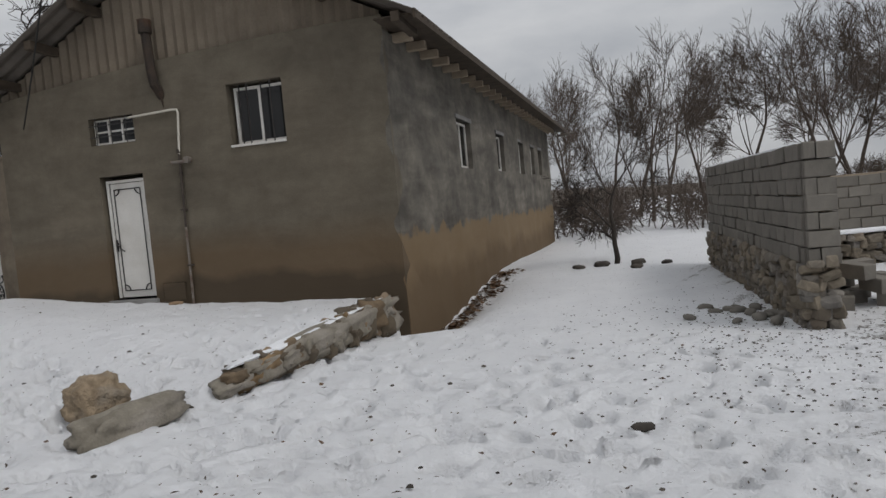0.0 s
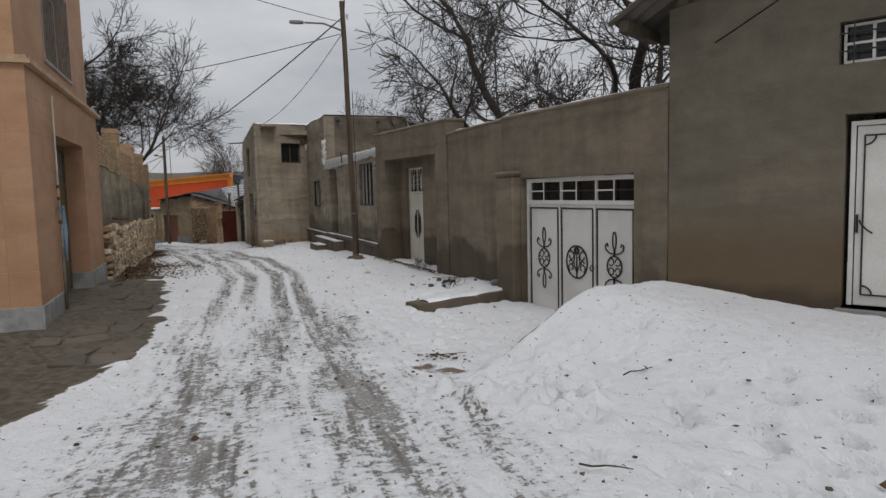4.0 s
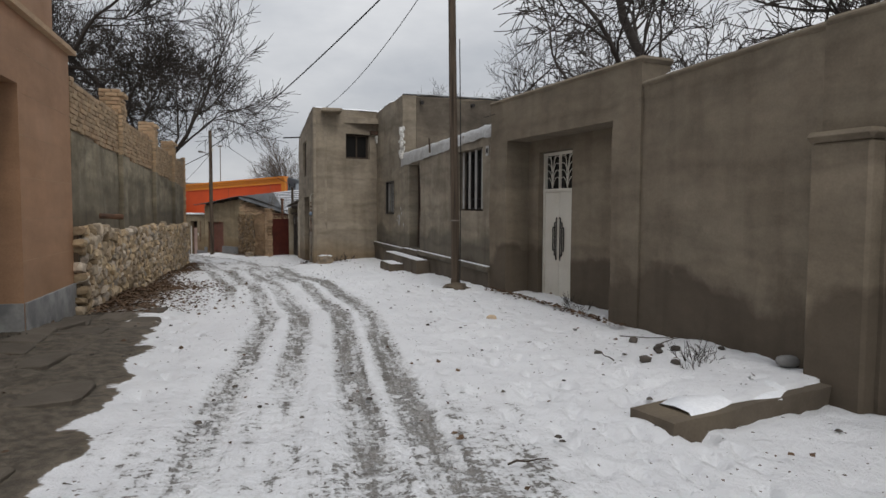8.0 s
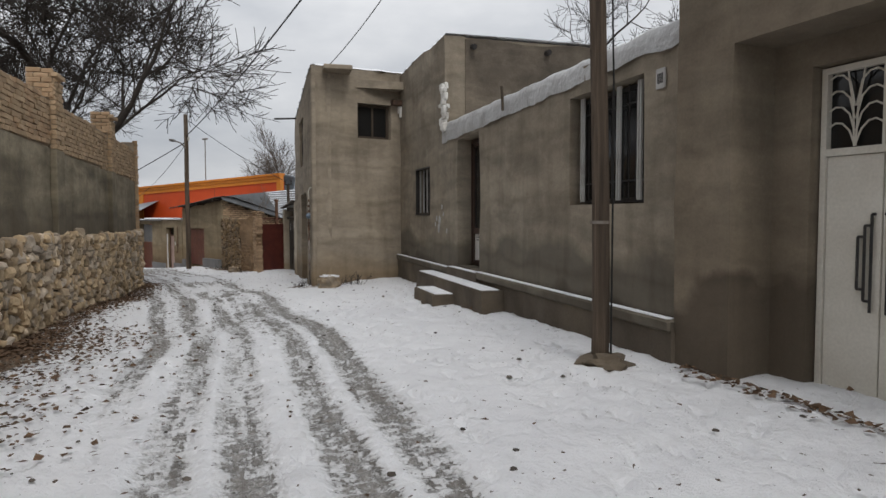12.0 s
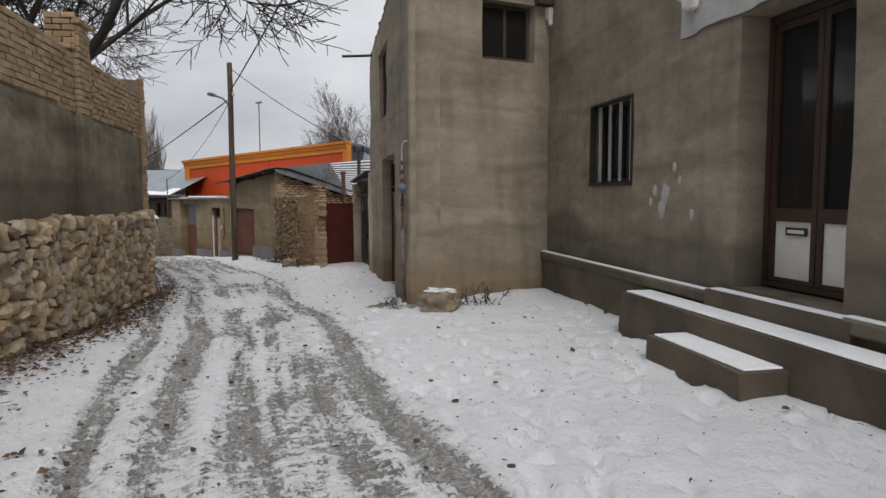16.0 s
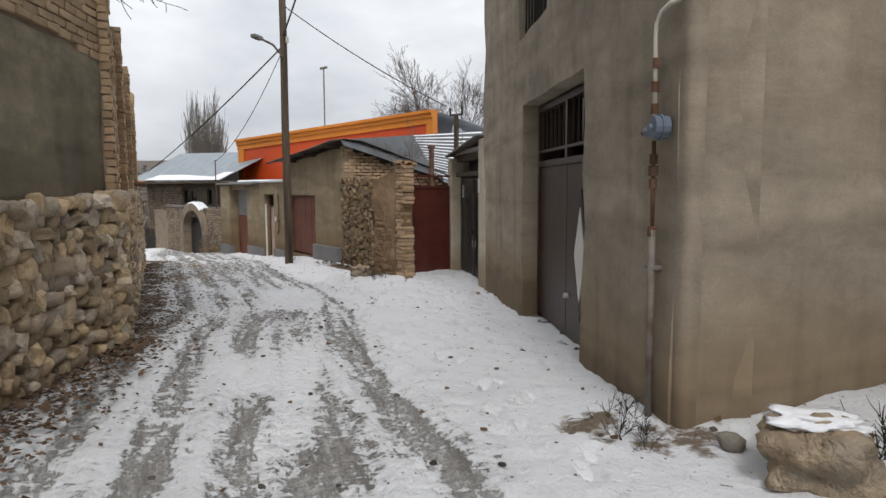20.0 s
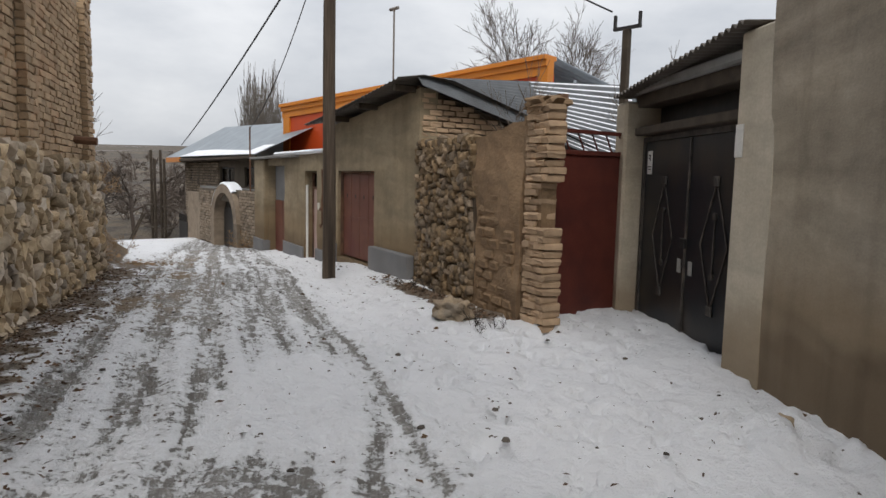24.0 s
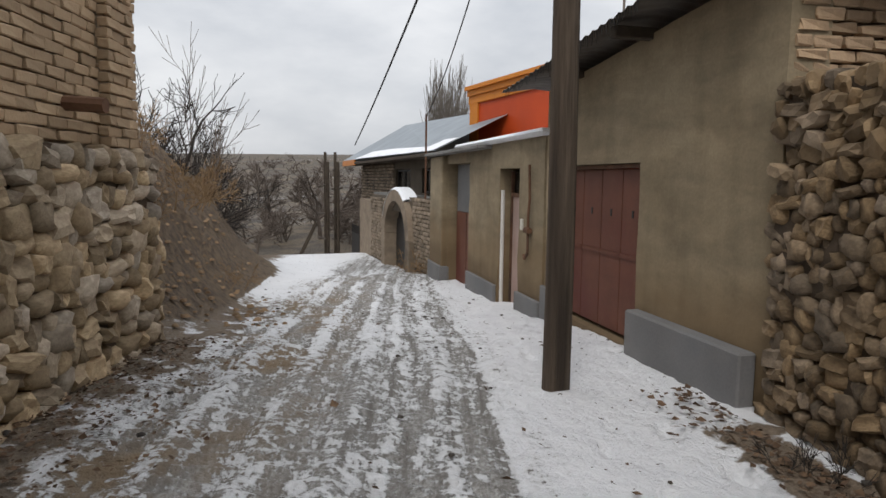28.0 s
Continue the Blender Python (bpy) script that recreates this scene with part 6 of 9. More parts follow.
FR, LR = face_frame((-36.02, 33.3), (-36.28, 31.75))
red = root("gate_3", FR, "dark red sheet-steel yard gate with an open grille on top", "gate", kind="structure")
part("leaf", bx(0.05, LR - 0.1, -0.05, 0.0, -1.05, 0.92, 0.004), DEEPRED, red, "dark red sheet leaf")
part("top_rail", bx(0.0, LR, -0.06, 0.02, 0.92, 0.97), DEEPRED, red)
part("top_rail", bx(0.0, LR, -0.06, 0.02, 1.16, 1.2), DEEPRED, red)
for i in range(7):
    part("grille_bar", bar([(0.1 + i * 0.22, -0.02, 0.97), (0.2 + i * 0.22, -0.02, 1.16)], 0.01, 5), DEEPRED, red)
part("gate_post", bx(-0.04, 0.04, -0.05, 0.04, -1.1, 1.25), DEEPRED, red)
part("hook", stone_mesh(random.Random(3), 0.22, 0.14, 0.2), CONCRETE, red, "lump of mortar on the post", world_m=Matrix.Translation((0.02, 0.08, 1.3)))

iron = root("service_pole", Matrix.Translation((-36.6, 33.95, 0)), "dark iron service pole with a forked bracket", "pole")
part("shaft", bx(-0.045, 0.045, -0.045, 0.045, -1.0, 2.6, 0.008), TIMBER, iron, "dark iron shaft")
part("bracket", bx(-0.2, 0.2, -0.025, 0.025, 2.6, 2.64), BLACK, iron)
for x in (-0.185, 0.185):
    part("insulator_pin", bx(x - 0.015, x + 0.015, -0.02, 0.02, 2.64, 2.8), BLACK, iron)

# ruined wall: brick pier, adobe stretch and river-stone stretch
W0, W1, W2 = (-35.95, 31.55), (-37.45, 32.02), (-39.42, 32.8)
FM, LM = face_frame(W0, W1)
FN, LN = face_frame(W1, W2)


def pieces(parent, name, mat, spots, limit=300, rest_name="rest", seed=1):
    """Small pieces from (matrix, shared mesh) pairs: the first ones as parts, the others joined."""
    for m, me in spots[:limit]:
        ob = bpy.data.objects.new(name, me)
        scene.collection.objects.link(ob)
        ob.parent = parent
        ob.matrix_basis = m
    if len(spots) > limit:
        vs, fs = [], []
        for m, me in spots[limit:]:
            o = len(vs)
            vs += [m @ v.co for v in me.vertices]
            fs += [tuple(o + i for i in p.vertices) for p in me.polygons]
        ob = raw(rest_name, vs, fs, mat, parent)
        tagged(ob, kind="stuff")


def mesh_of(name, bm, mat, smooth=False):
    me = bpy.data.meshes.new(name)
    bm.to_mesh(me)
    bm.free()
    me.materials.append(mat)
    if smooth:
        me.shade_smooth()
    return me


def brick_mesh(name, l, d, hgt, mat, seed, rough=0.006, bevel=0.008):
    bm = bx(-l / 2, l / 2, -d / 2, d / 2, -hgt / 2, hgt / 2, bevel)
    r = random.Random(seed)
    for v in bm.verts:
        v.co += Vector((r.uniform(-1, 1), r.uniform(-1, 1), r.uniform(-1, 1))) * rough
    return mesh_of(name, bm, mat)


def brick_spots(rng, meshes, x0, x1, z0, top, l, hgt, y=0.0, joint=0.012, jitter=0.006, dy=0.012, skip=None):
    out, row, z = [], 0, z0
    while True:
        zc = z + hgt / 2
        x = x0 + (0 if row % 2 else -l / 2)
        any_in = False
        while x < x1 - 0.03:
            a, b = max(x, x0), min(x + l, x1)
            if b - a > 0.05:
                xc = (a + b) / 2
                t = top(xc) if callable(top) else top
                if zc + hgt / 2 <= t and not (skip and skip(xc, zc)):
                    any_in = True
                    m = Matrix.Translation((xc, y + rng.uniform(-dy, dy), zc + rng.uniform(-jitter, jitter))) @ Matrix.Rotation(rng.uniform(-0.02, 0.02), 4, "Y") @ Matrix.Rotation(rng.uniform(-0.03, 0.03), 4, "Z") @ Matrix.Diagonal(((b - a - joint) / l, 1, 1, 1))
                    out.append((m, rng.choice(meshes)))
            x += l
        z += hgt + joint
        row += 1
        if z > (max(top(x0 + (x1 - x0) * i / 10) for i in range(11)) if callable(top) else top):
            return out


def stone_meshes(count, mat, seed):
    r = random.Random(seed)
    return [mesh_of("stone", stone_mesh(r, 1, 1, 1, 2, r.uniform(0.24, 0.46), r.uniform(0.5, 0.8), r.uniform(0.0, 0.35)), mat, k % 3 > 0) for k in range(count)]


def stone_spots(rng, meshes, x0, x1, bottom, top, size, y=0.0, depth=0.22, spread=0.35):
    """Rounded stones packed in wavering courses."""
    out = []
    row, done = 0, False
    hgt = size * 0.78
    z = 0.0
    while not done:
        done = True
        x = x0 + rng.uniform(-0.4, 0.1) * size
        while x < x1:
            l = size * rng.choice((0.45, 0.7, 1.0, 1.3, 1.7)) * rng.uniform(1 - spread * 0.5, 1.0 + spread * 0.5)
            xc = x + l / 2
            lo = bottom(xc) if callable(bottom) else bottom
            hi = top(xc) if callable(top) else top
            zc = lo + z + hgt / 2
            if zc + hgt * 0.3 < hi and x0 - 0.02 < xc < x1 + 0.02:
                done = False
                hh = hgt * rng.uniform(0.7, 1.45)
                m = Matrix.Translation((xc, y + rng.uniform(-0.02, 0.025), zc + rng.uniform(-0.25, 0.25) * hgt)) @ Matrix.Rotation(rng.uniform(-0.35, 0.35), 4, "Y") @ Matrix.Rotation(rng.uniform(-0.3, 0.3), 4, "Z") @ Matrix.Diagonal((l * rng.uniform(0.98, 1.12), depth * rng.uniform(0.85, 1.3), hh * rng.uniform(0.95, 1.15), 1))
                out.append((m, rng.choice(meshes)))
            x += l * 0.97
        z += hgt * 0.93
        row += 1
        if row > 60:
            done = True
    return out


pier = root("ruined_wall", FM, "crumbling yard wall of adobe with a fired-brick pier", "wall", kind="structure")
def adobe_top(x):
    return 1.28 - 0.12 * x + 0.05 * noise.noise((x * 3, 0, 4))
part("adobe_core", wall_mesh(0.36, LM, -1.2, adobe_top, 0.42, seed=51, rough=0.035, step=0.2), ADOBE, pier, "weathered mud adobe")
part("pier_core", bx(0.0, 0.4, -0.2, -0.03, -1.2, 1.3), ADOBE, pier, "mud packing")
part("pier_cap", stone_mesh(random.Random(8), 0.46, 0.34, 0.16, 3, 0.5), ADOBE, pier, "mud cap on the pier", world_m=Matrix.Translation((0.14, -0.12, 1.4)))
rng = random.Random(21)
OB = [brick_mesh("brick", 0.23, 0.11, 0.068, OLDBRICK, i, 0.009, 0.009) for i in range(6)]
PB = [brick_mesh("brick", 0.23, 0.22, 0.068, OLDBRICK, 20 + i, 0.012, 0.012) for i in range(6)]
def missing(x, z):
    return 0.12 < z < 0.62 and x < 0.06 + 0.06 * noise.noise((z * 9, 1, 1))
spots = brick_spots(rng, PB, -0.1, 0.26, -0.95, 1.38, 0.135, 0.064, y=-0.1, joint=0.014, dy=0.016, jitter=0.006, skip=missing)
AB = [brick_mesh("adobe_brick", 0.24, 0.07, 0.1, ADOBE, 40 + i, 0.012, 0.02) for i in range(4)]
pieces(pier, "brick", OLDBRICK, spots)
pieces(pier, "adobe_brick", ADOBE, brick_spots(rng, AB, 0.45, 1.35, -0.95, lambda x: 0.55 + 0.3 * noise.noise((x * 2, 5, 1)), 0.24, 0.1, y=-0.015, joint=0.03, dy=0.015, skip=lambda x, z: noise.noise((x * 2.1, z * 1.7, 8)) < -0.15))

stonew = root("stone_wall", FN, "yard wall of rounded river stones in mud mortar, darkened for the shade between stones", "wall", kind="structure")
def stone_top(x):
    return 1.12 + 0.05 * noise.noise((x * 2.5, 3, 3)) + 0.03 * x
part("mud_core", wall_mesh(-0.15, LN, -1.2, lambda x: stone_top(x) - 0.03, 0.4, seed=53, rough=0.03, step=0.2, y0=-0.015), SHADEDMORTAR, stonew, "mud mortar, darkened for the shade between stones")
DS = stone_meshes(14, DARKSTONE, 31)
pieces(stonew, "stone", DARKSTONE, stone_spots(random.Random(32), DS, -0.1, LN, -1.1, lambda x: stone_top(x) + 0.04, 0.135, y=-0.045, depth=0.17))

# plastered shed with red doors and a wavy sheet roof
FH, LH = face_frame((-39.42, 32.82), (-43.35, 33.73))
shed = root("shed", FH, "pale plastered shed with rusty red doors and a corrugated roof", "shed", kind="structure")
def shed_top(x):
    return 1.98 - 0.1 * x + 0.004 * x * x
part("front_wall", wall_mesh(0, LH, -1.5, shed_top, 0.3, [(1.78, 3.66, -1.0, 0.72)], seed=61, rough=0.012), PLASTER_E, shed)
slab("foot_plinth", shed, GREYPLINTH, 0.12, 1.7, 0.0, 0.14, -1.4, -0.6, "blue-grey rendered plinth block", 0.015)
slab("foot_plinth", shed, GREYPLINTH, 3.7, LH, 0.0, 0.05, -1.5, -0.75, "blue-grey rendered plinth", 0.01)
reddoor = root("door_5", FH @ Matrix.Translation((1.8, -0.1, -0.98)), "rusty oxide-red steel folding doors on the shed, shut", "door", kind="structure")
dw, dh = 1.84, 1.69
part("door_frame", box(box(bx(0, 0.035, -0.05, 0.05, 0, dh), dw - 0.035, dw, -0.05, 0.05, 0, dh), 0, dw, -0.05, 0.05, dh - 0.035, dh), RUST, reddoor, "rusty frame")
for i in range(4):
    x0 = 0.04 + i * (dw - 0.08) / 4
    x1 = x0 + (dw - 0.08) / 4 - 0.012
    leaf = part("leaf", bx(x0, x1, -0.03, 0.0, 0.02, dh - 0.04, 0.004), REDDOOR, reddoor, "oxide-red sheet leaf")
    part("rail", bx(x0, x1, 0.0, 0.012, 0.78, 0.82), REDDOOR, leaf)
    part("pull_slot", bx((x0 + x1) / 2 - 0.015, (x0 + x1) / 2 + 0.015, 0.0, 0.006, 1.18, 1.25), BLACK, leaf)
    part("leaf_gap", bx(x1, x1 + 0.012, -0.03, -0.01, 0.02, dh - 0.04), BLACK, leaf)
# wavering eave of the sheet roof
rf = bmesh.new()
cols = []
for i in range(121):
    x = -0.12 + 4.75 * i / 120
    z = 2.1 - 0.105 * x + 0.004 * x * x + 0.014 * math.sin(math.tau * i / 4.0)
    cols.append([rf.verts.new((x, y, z + e)) for y, e in ((0.42, -0.03), (0.0, 0.04), (-0.5, 0.0), (-1.8, -0.4), (-3.4, -0.9))])
for a, b in zip(cols, cols[1:]):
    for k in range(4):
        rf.faces.new((a[k], b[k], b[k + 1], a[k + 1]))
part("sheet_roof", rf, OLDZINC, shed, "corrugated roof sheet with a sagging eave", True)
for x in (0.2, 1.7, 3.1):
    z = 2.06 - 0.105 * x + 0.004 * x * x
    part("roof_beam", bx(x - 0.05, x + 0.05, -0.4, 0.36, z - 0.12, z - 0.02, 0.01), TIMBER, shed, "dark roof beam")
rng = random.Random(12)
ic = bmesh.new()
for i in range(70):
    x = 1.2 + 3.3 * i / 70
    z = 2.07 - 0.105 * x + 0.004 * x * x
    tube(ic, [(x, 0.41, z), (x, 0.41, z - rng.uniform(0.05, 0.13))], 0.008, 4, 0.001)
tagged(part("eave_fringe", ic, BLACK, shed, "dark icicle fringe along the eave"), kind="stuff")
# brick gable side and its sloping metal roof
FX, LX = face_frame((-39.42 + 0.225 * 4.6, 32.82 + 0.974 * 4.6), (-39.42, 32.82))
gs_wall = root("shed_side", FX, "old yellow brick side wall of the shed", "wall", kind="structure")
def side_top(x):
    return 0.62 + (2.0 - 0.62) * x / LX
part("brick_core", wall_mesh(0, LX - 0.01, -1.2, lambda x: side_top(x) + 0.02, 0.25, seed=71, step=0.3, y0=-0.05), SHADEDMORTAR, gs_wall)
pieces(gs_wall, "brick", OLDBRICK, brick_spots(random.Random(5), OB, 0.3, LX - 0.02, 0.3, side_top, 0.23, 0.068, y=-0.05, joint=0.018, dy=0.014))
rm = bmesh.new()
lines = []
for i in range(97):
    v = i / 96
    a = Vector((LX + 0.1, 0.26, 1.98)).lerp(Vector((LX + 0.06, 0.02, 2.13)), v)
    b = Vector((-1.5, 0.26, 0.26)).lerp(Vector((-1.3, -2.0, 2.74)), v)
    w = 0.035 * math.sin(math.tau * i / 6)
    lines.append((rm.verts.new((a.x, a.y, a.z + w * 0.4)), rm.verts.new((b.x, b.y + w * 0.5, b.z + w))))
for a, b in zip(lines, lines[1:]):
    rm.faces.new((a[0], a[1], b[1], b[0]))
part("metal_roof", rm, ROOFGREY, gs_wall, "galvanised corrugated roof")
sn = bmesh.new()
for i in range(2, 96, 6):
    q = [Vector((LX + 0.1, 0.26, 1.98)).lerp(Vector((LX + 0.06, 0.02, 2.13)), (i + e) / 96) + Vector((0, 0, 0.012)) for e in (0, 2.4)]
    p = [Vector((-1.5, 0.26, 0.26)).lerp(Vector((-1.3, -2.0, 2.74)), (i + e) / 96) + Vector((0, 0, 0.012)) for e in (0, 2.4)]
    q = [a.lerp(b, 0.45) for a, b in zip(q, p)]
    sn.faces.new([sn.verts.new(v) for v in (q[0], p[0], p[1], q[1])])
tagged(part("furrow_snow", sn, SNOW, gs_wall, "thin snow lying in the roof's furrows"), kind="stuff")
stove = root("stove_pipe", Matrix.Translation((-38.6, 35.2, 0)), "thin rusty stove pipe above the shed roof", "pipe")
part("pipe", bar([(0, 0, 0.5), (0, 0, 1.95)], 0.07), RUST, stove)
part("cap", bar([(0, 0, 1.95), (0, 0, 2.05)], 0.1), RUST, stove)

# low row with two doorways
FE, LE = face_frame((-43.37, 33.72), (-49.62, 35.18))
row = root("house_4", FE, "low pale-plastered row with snow along its roof edge", "house", kind="structure")
E_HOLES = [(0.92, 1.85, -1.4, 0.72), (3.6, 5.25, -1.55, 0.86)]
part("front_wall", wall_mesh(0, LE, -2.0, lambda x: 1.16 - 0.02 * x + 0.02 * math.sin(x * 2), 0.3, E_HOLES, seed=81, rough=0.012), PLASTER_E, row)
slab("roof_edge", row, CONCRETE, 2.3, LE + 0.2, -1.4, 0.22, 1.04, 1.1, "thin roof slab", 0.01)
slab("roof_snow", row, SNOW, -0.1, 4.3, -1.3, 0.12, 1.1, 1.19, "snow on the roof edge", 0.04)
slab("roof_snow", row, SNOW, 0.0, LE, -5, -0.2, 1.0, 1.12, "", 0.03)
for a, b in ((0.0, 0.9), (1.9, 3.55)):
    slab("foot_plinth", row, GREYPLINTH, a, b, 0.0, 0.06, -2, -0.98 - 0.04 * a, "blue-grey rendered plinth", 0.01)
slab("side_pier", row, PLASTER_E, 5.28, LE, -0.05, 0.12, -2, 1.02, "pale pier", 0.02)
slab("pier_foot", row, GREYPLINTH, 5.25, LE + 0.03, -0.05, 0.16, -2, -1.2, "", 0.01)
d6 = root("door_6", FE @ Matrix.Translation((0.94, -0.2, -1.32)), "narrow pinkish-white door with a small pane above, in a deep recess", "door", kind="structure")
part("door_frame", box(box(bx(0, 0.05, -0.05, 0.02, 0, 2.0), 0.84, 0.89, -0.05, 0.02, 0, 2.0), 0.05, 0.84, -0.05, 0.02, 1.62, 1.68), RUST, d6)
part("leaf", bx(0.06, 0.83, -0.04, 0.0, 0.02, 1.62, 0.004), material("faded_pink_paint", (0.42, 0.3, 0.26), (0.36, 0.25, 0.21), 3, 0.6, 0.1, 40), d6, "faded pink leaf")
part("pane", bx(0.06, 0.83, -0.03, -0.02, 1.68, 1.98), GLASS, d6)
part("door_post", bar([(0.9, 0.14, 0.0), (0.9, 0.14, 1.72)], 0.03), WHITE, d6, "white pipe post beside the door")
dark_room(row, *E_HOLES[0], wall=0.3)
d7 = root("door_7", FE @ Matrix.Translation((3.62, -0.18, -1.5)), "rusty red steel door with a grey sheet panel above", "door", kind="structure")
part("leaf", bx(0.02, 1.58, -0.05, 0.0, 0.02, 1.42, 0.005), REDDOOR, d7, "rusty red leaf")
part("seam", bx(0.78, 0.8, 0.0, 0.008, 0.02, 1.42), RUST, d7)
part("upper_panel", bx(0.02, 1.58, -0.06, -0.01, 1.43, 2.34, 0.004), GREYPLINTH, d7, "grey sheet panel")
bell = root("gas_meter", FE, "small gas riser and valve on the plaster", "pipe")
part("riser", bar([(0.42, 0.05, -0.4), (0.42, 0.05, 0.1), (0.38, 0.05, 0.3), (0.42, 0.05, 0.75)], 0.018), RUST, bell)
part("valve", bar([(0.36, 0.05, -0.1), (0.5, 0.05, -0.1)], 0.04), RUST, bell)
part("elbow", bar([(0.42, 0.05, -0.4), (0.5, 0.06, -0.48), (0.56, 0.05, -0.44)], 0.02), RUST, bell)
part("bell_box", bx(0.72, 0.8, 0.0, 0.03, -0.12, 0.03, 0.005), CREAM, bell)

# orange-clad hall behind the row
FO, LO = face_frame((-41.7, 38.5), (-52.15, 37.42))
hall = root("orange_hall", FO, "orange-clad hall with a yellow cornice and grey metal side", "hall", kind="structure")
def hall_top(x):
    return 3.5 - 0.05 * x
part("facade", wall_mesh(0, LO, -2, lambda x: hall_top(x) - 0.42, 0.3, seed=91, step=1.0, rough=0.0), ORANGE, hall, "orange facade panels")
cm = bmesh.new()
for y0, y1, a, b in ((-0.2, 0.06, -0.44, -0.24), (-0.2, 0.12, -0.24, -0.1), (-0.3, 0.2, -0.1, 0.0)):
    vs = [cm.verts.new((x, y, hall_top(x) + z)) for x in (-0.05, LO + 0.1) for y in (y0, y1) for z in (a, b)]
    for f in ((0, 1, 3, 2), (4, 6, 7, 5), (0, 4, 5, 1), (2, 3, 7, 6), (1, 5, 7, 3), (0, 2, 6, 4)):
        cm.faces.new([vs[i] for i in f])
part("cornice", cm, YELLOWTRIM, hall, "stepped yellow-orange cornice")
slab("corner_trim", hall, YELLOWTRIM, LO - 0.3, LO + 0.06, -0.2, 0.05, -2, 2.6, "yellow corner trim")
slab("corner_trim", hall, YELLOWTRIM, -0.04, 0.22, -0.2, 0.05, 1, 3.1, "yellow corner trim")
slab("panel_joint", hall, RUST, 4.6, 4.62, 0.0, 0.006, -2, 2.85)
sidebm = corrugated(0, 6.0, -2.0, 3.2, 0.2, 0.04)
part("metal_side", sidebm, ZINC, hall, "grey ribbed metal side wall", world_m=plane_frame((0.0, -0.25, 0.0), (-0.05, -1, -0.28), (0, 0.0, 1)) @ Matrix.Rotation(0, 4, "X"))
roof_sheet("metal_roof", hall, (-0.1, -0.3, 3.45), (LO, -0.3, 2.9), (-0.1, -8, 2.5), ZINC, 0.2, 0.03, "galvanised roof")
slab("end_wall", hall, ORANGE, LO - 0.3, LO, -8, -0.3, -2, 2.5)

# brick house with a hipped metal roof and an arched gateway
FV, LV = face_frame((-49.64, 35.22), (-63.4, 37.3))
far_house = root("house_5", FV, "brick house with a hipped metal roof, balcony and arched gate", "house", kind="structure")
part("yard_wall", wall_mesh(0.0, 7.4, -3.0, lambda x: 0.12 - 0.012 * x, 0.3, [(2.0, 4.9, -2.4, -0.32)], seed=95, step=0.5), MUDFOOT, far_house, "dark mud-mortared wall")
FARBRICK = material("weathered_brown_brick", (0.255, 0.2, 0.145), (0.2, 0.155, 0.112), 5, 0.93, 0.4, 50, (0.15, 0.118, 0.088), 1.5, vary=0.3)
FBK = [brick_mesh("brick", 0.26, 0.05, 0.075, FARBRICK, 70 + i, 0.006, 0.008) for i in range(4)]
pieces(far_house, "brick", FARBRICK, brick_spots(random.Random(41), FBK, 0.0, 2.0, -1.6, 0.1, 0.26, 0.075, y=0.01, joint=0.02) + brick_spots(random.Random(42), FBK, 4.95, 7.3, -1.9, 0.02, 0.26, 0.075, y=0.01, joint=0.02), 300)
am = bmesh.new()
ring = []
for i in range(15):
    a = math.pi * i / 14
    for r, yy in ((1.22, 0.16), (1.6, 0.16), (1.6, -0.22), (1.22, -0.22)):
        ring.append(am.verts.new((3.45 + r * math.cos(a), yy, -0.98 + r * 0.78 * math.sin(a))))
for i in range(14):
    for k in range(4):
        am.faces.new((ring[i * 4 + k], ring[i * 4 + (k + 1) % 4], ring[i * 4 + 4 + (k + 1) % 4], ring[i * 4 + 4 + k]))
part("arch", am, FARBRICK, far_house, "brick arch over the gateway")
sm = bmesh.new()
ring = []
for i in range(11):
    a = math.pi * (0.12 + 0.6 * i / 10)
    for r, yy in ((1.6, 0.17), (1.68, 0.1), (1.68, -0.22), (1.6, -0.22)):
        ring.append(sm.verts.new((3.45 + r * math.cos(a), yy, -0.97 + r * 0.78 * math.sin(a))))
for i in range(10):
    for k in range(4):
        sm.faces.new((ring[i * 4 + k], ring[i * 4 + (k + 1) % 4], ring[i * 4 + 4 + (k + 1) % 4], ring[i * 4 + 4 + k]))
part("arch_snow", sm, SNOW, far_house, "snow on the arch")
for x0 in (1.83, 4.67):
    slab("gate_pier", far_house, FARBRICK, x0, x0 + 0.4, -0.22, 0.16, -3, -0.98, "brick gate pier", 0.02)
d8 = root("gate_4", FV @ Matrix.Translation((2.25, -0.2, -2.3)), "white and black steel gate leaves under the brick arch", "gate", kind="structure")
for k in (0, 1):
    x0 = 0.02 + k * 1.2
    leaf = part("leaf", bx(x0, x0 + 1.17, -0.04, 0.0, 0.0, 1.75), BLACK, d8, "black steel leaf")
    for x, z in ((0.3, 0.5), (0.85, 0.5), (0.3, 1.2), (0.85, 1.2)):
        if k == 0:
            part("panel", bx(x0 + x - 0.13, x0 + x + 0.13, 0.0, 0.015, z - 0.24, z + 0.24, 0.01), WHITE, leaf, "white panel")
# flat black panel stands in for the shade in the arch head
part("arch_light", bx(0.02, 2.39, -0.05, -0.03, 1.77, 2.25), BLACK, d8, "black panel for the shade in the arch")
# dark slab added behind the gate so the opening looks shaded
slab("gate_shadow_wall", far_house, SHADEDMORTAR, 1.9, 5.0, -0.6, -0.4, -3, 0.0)
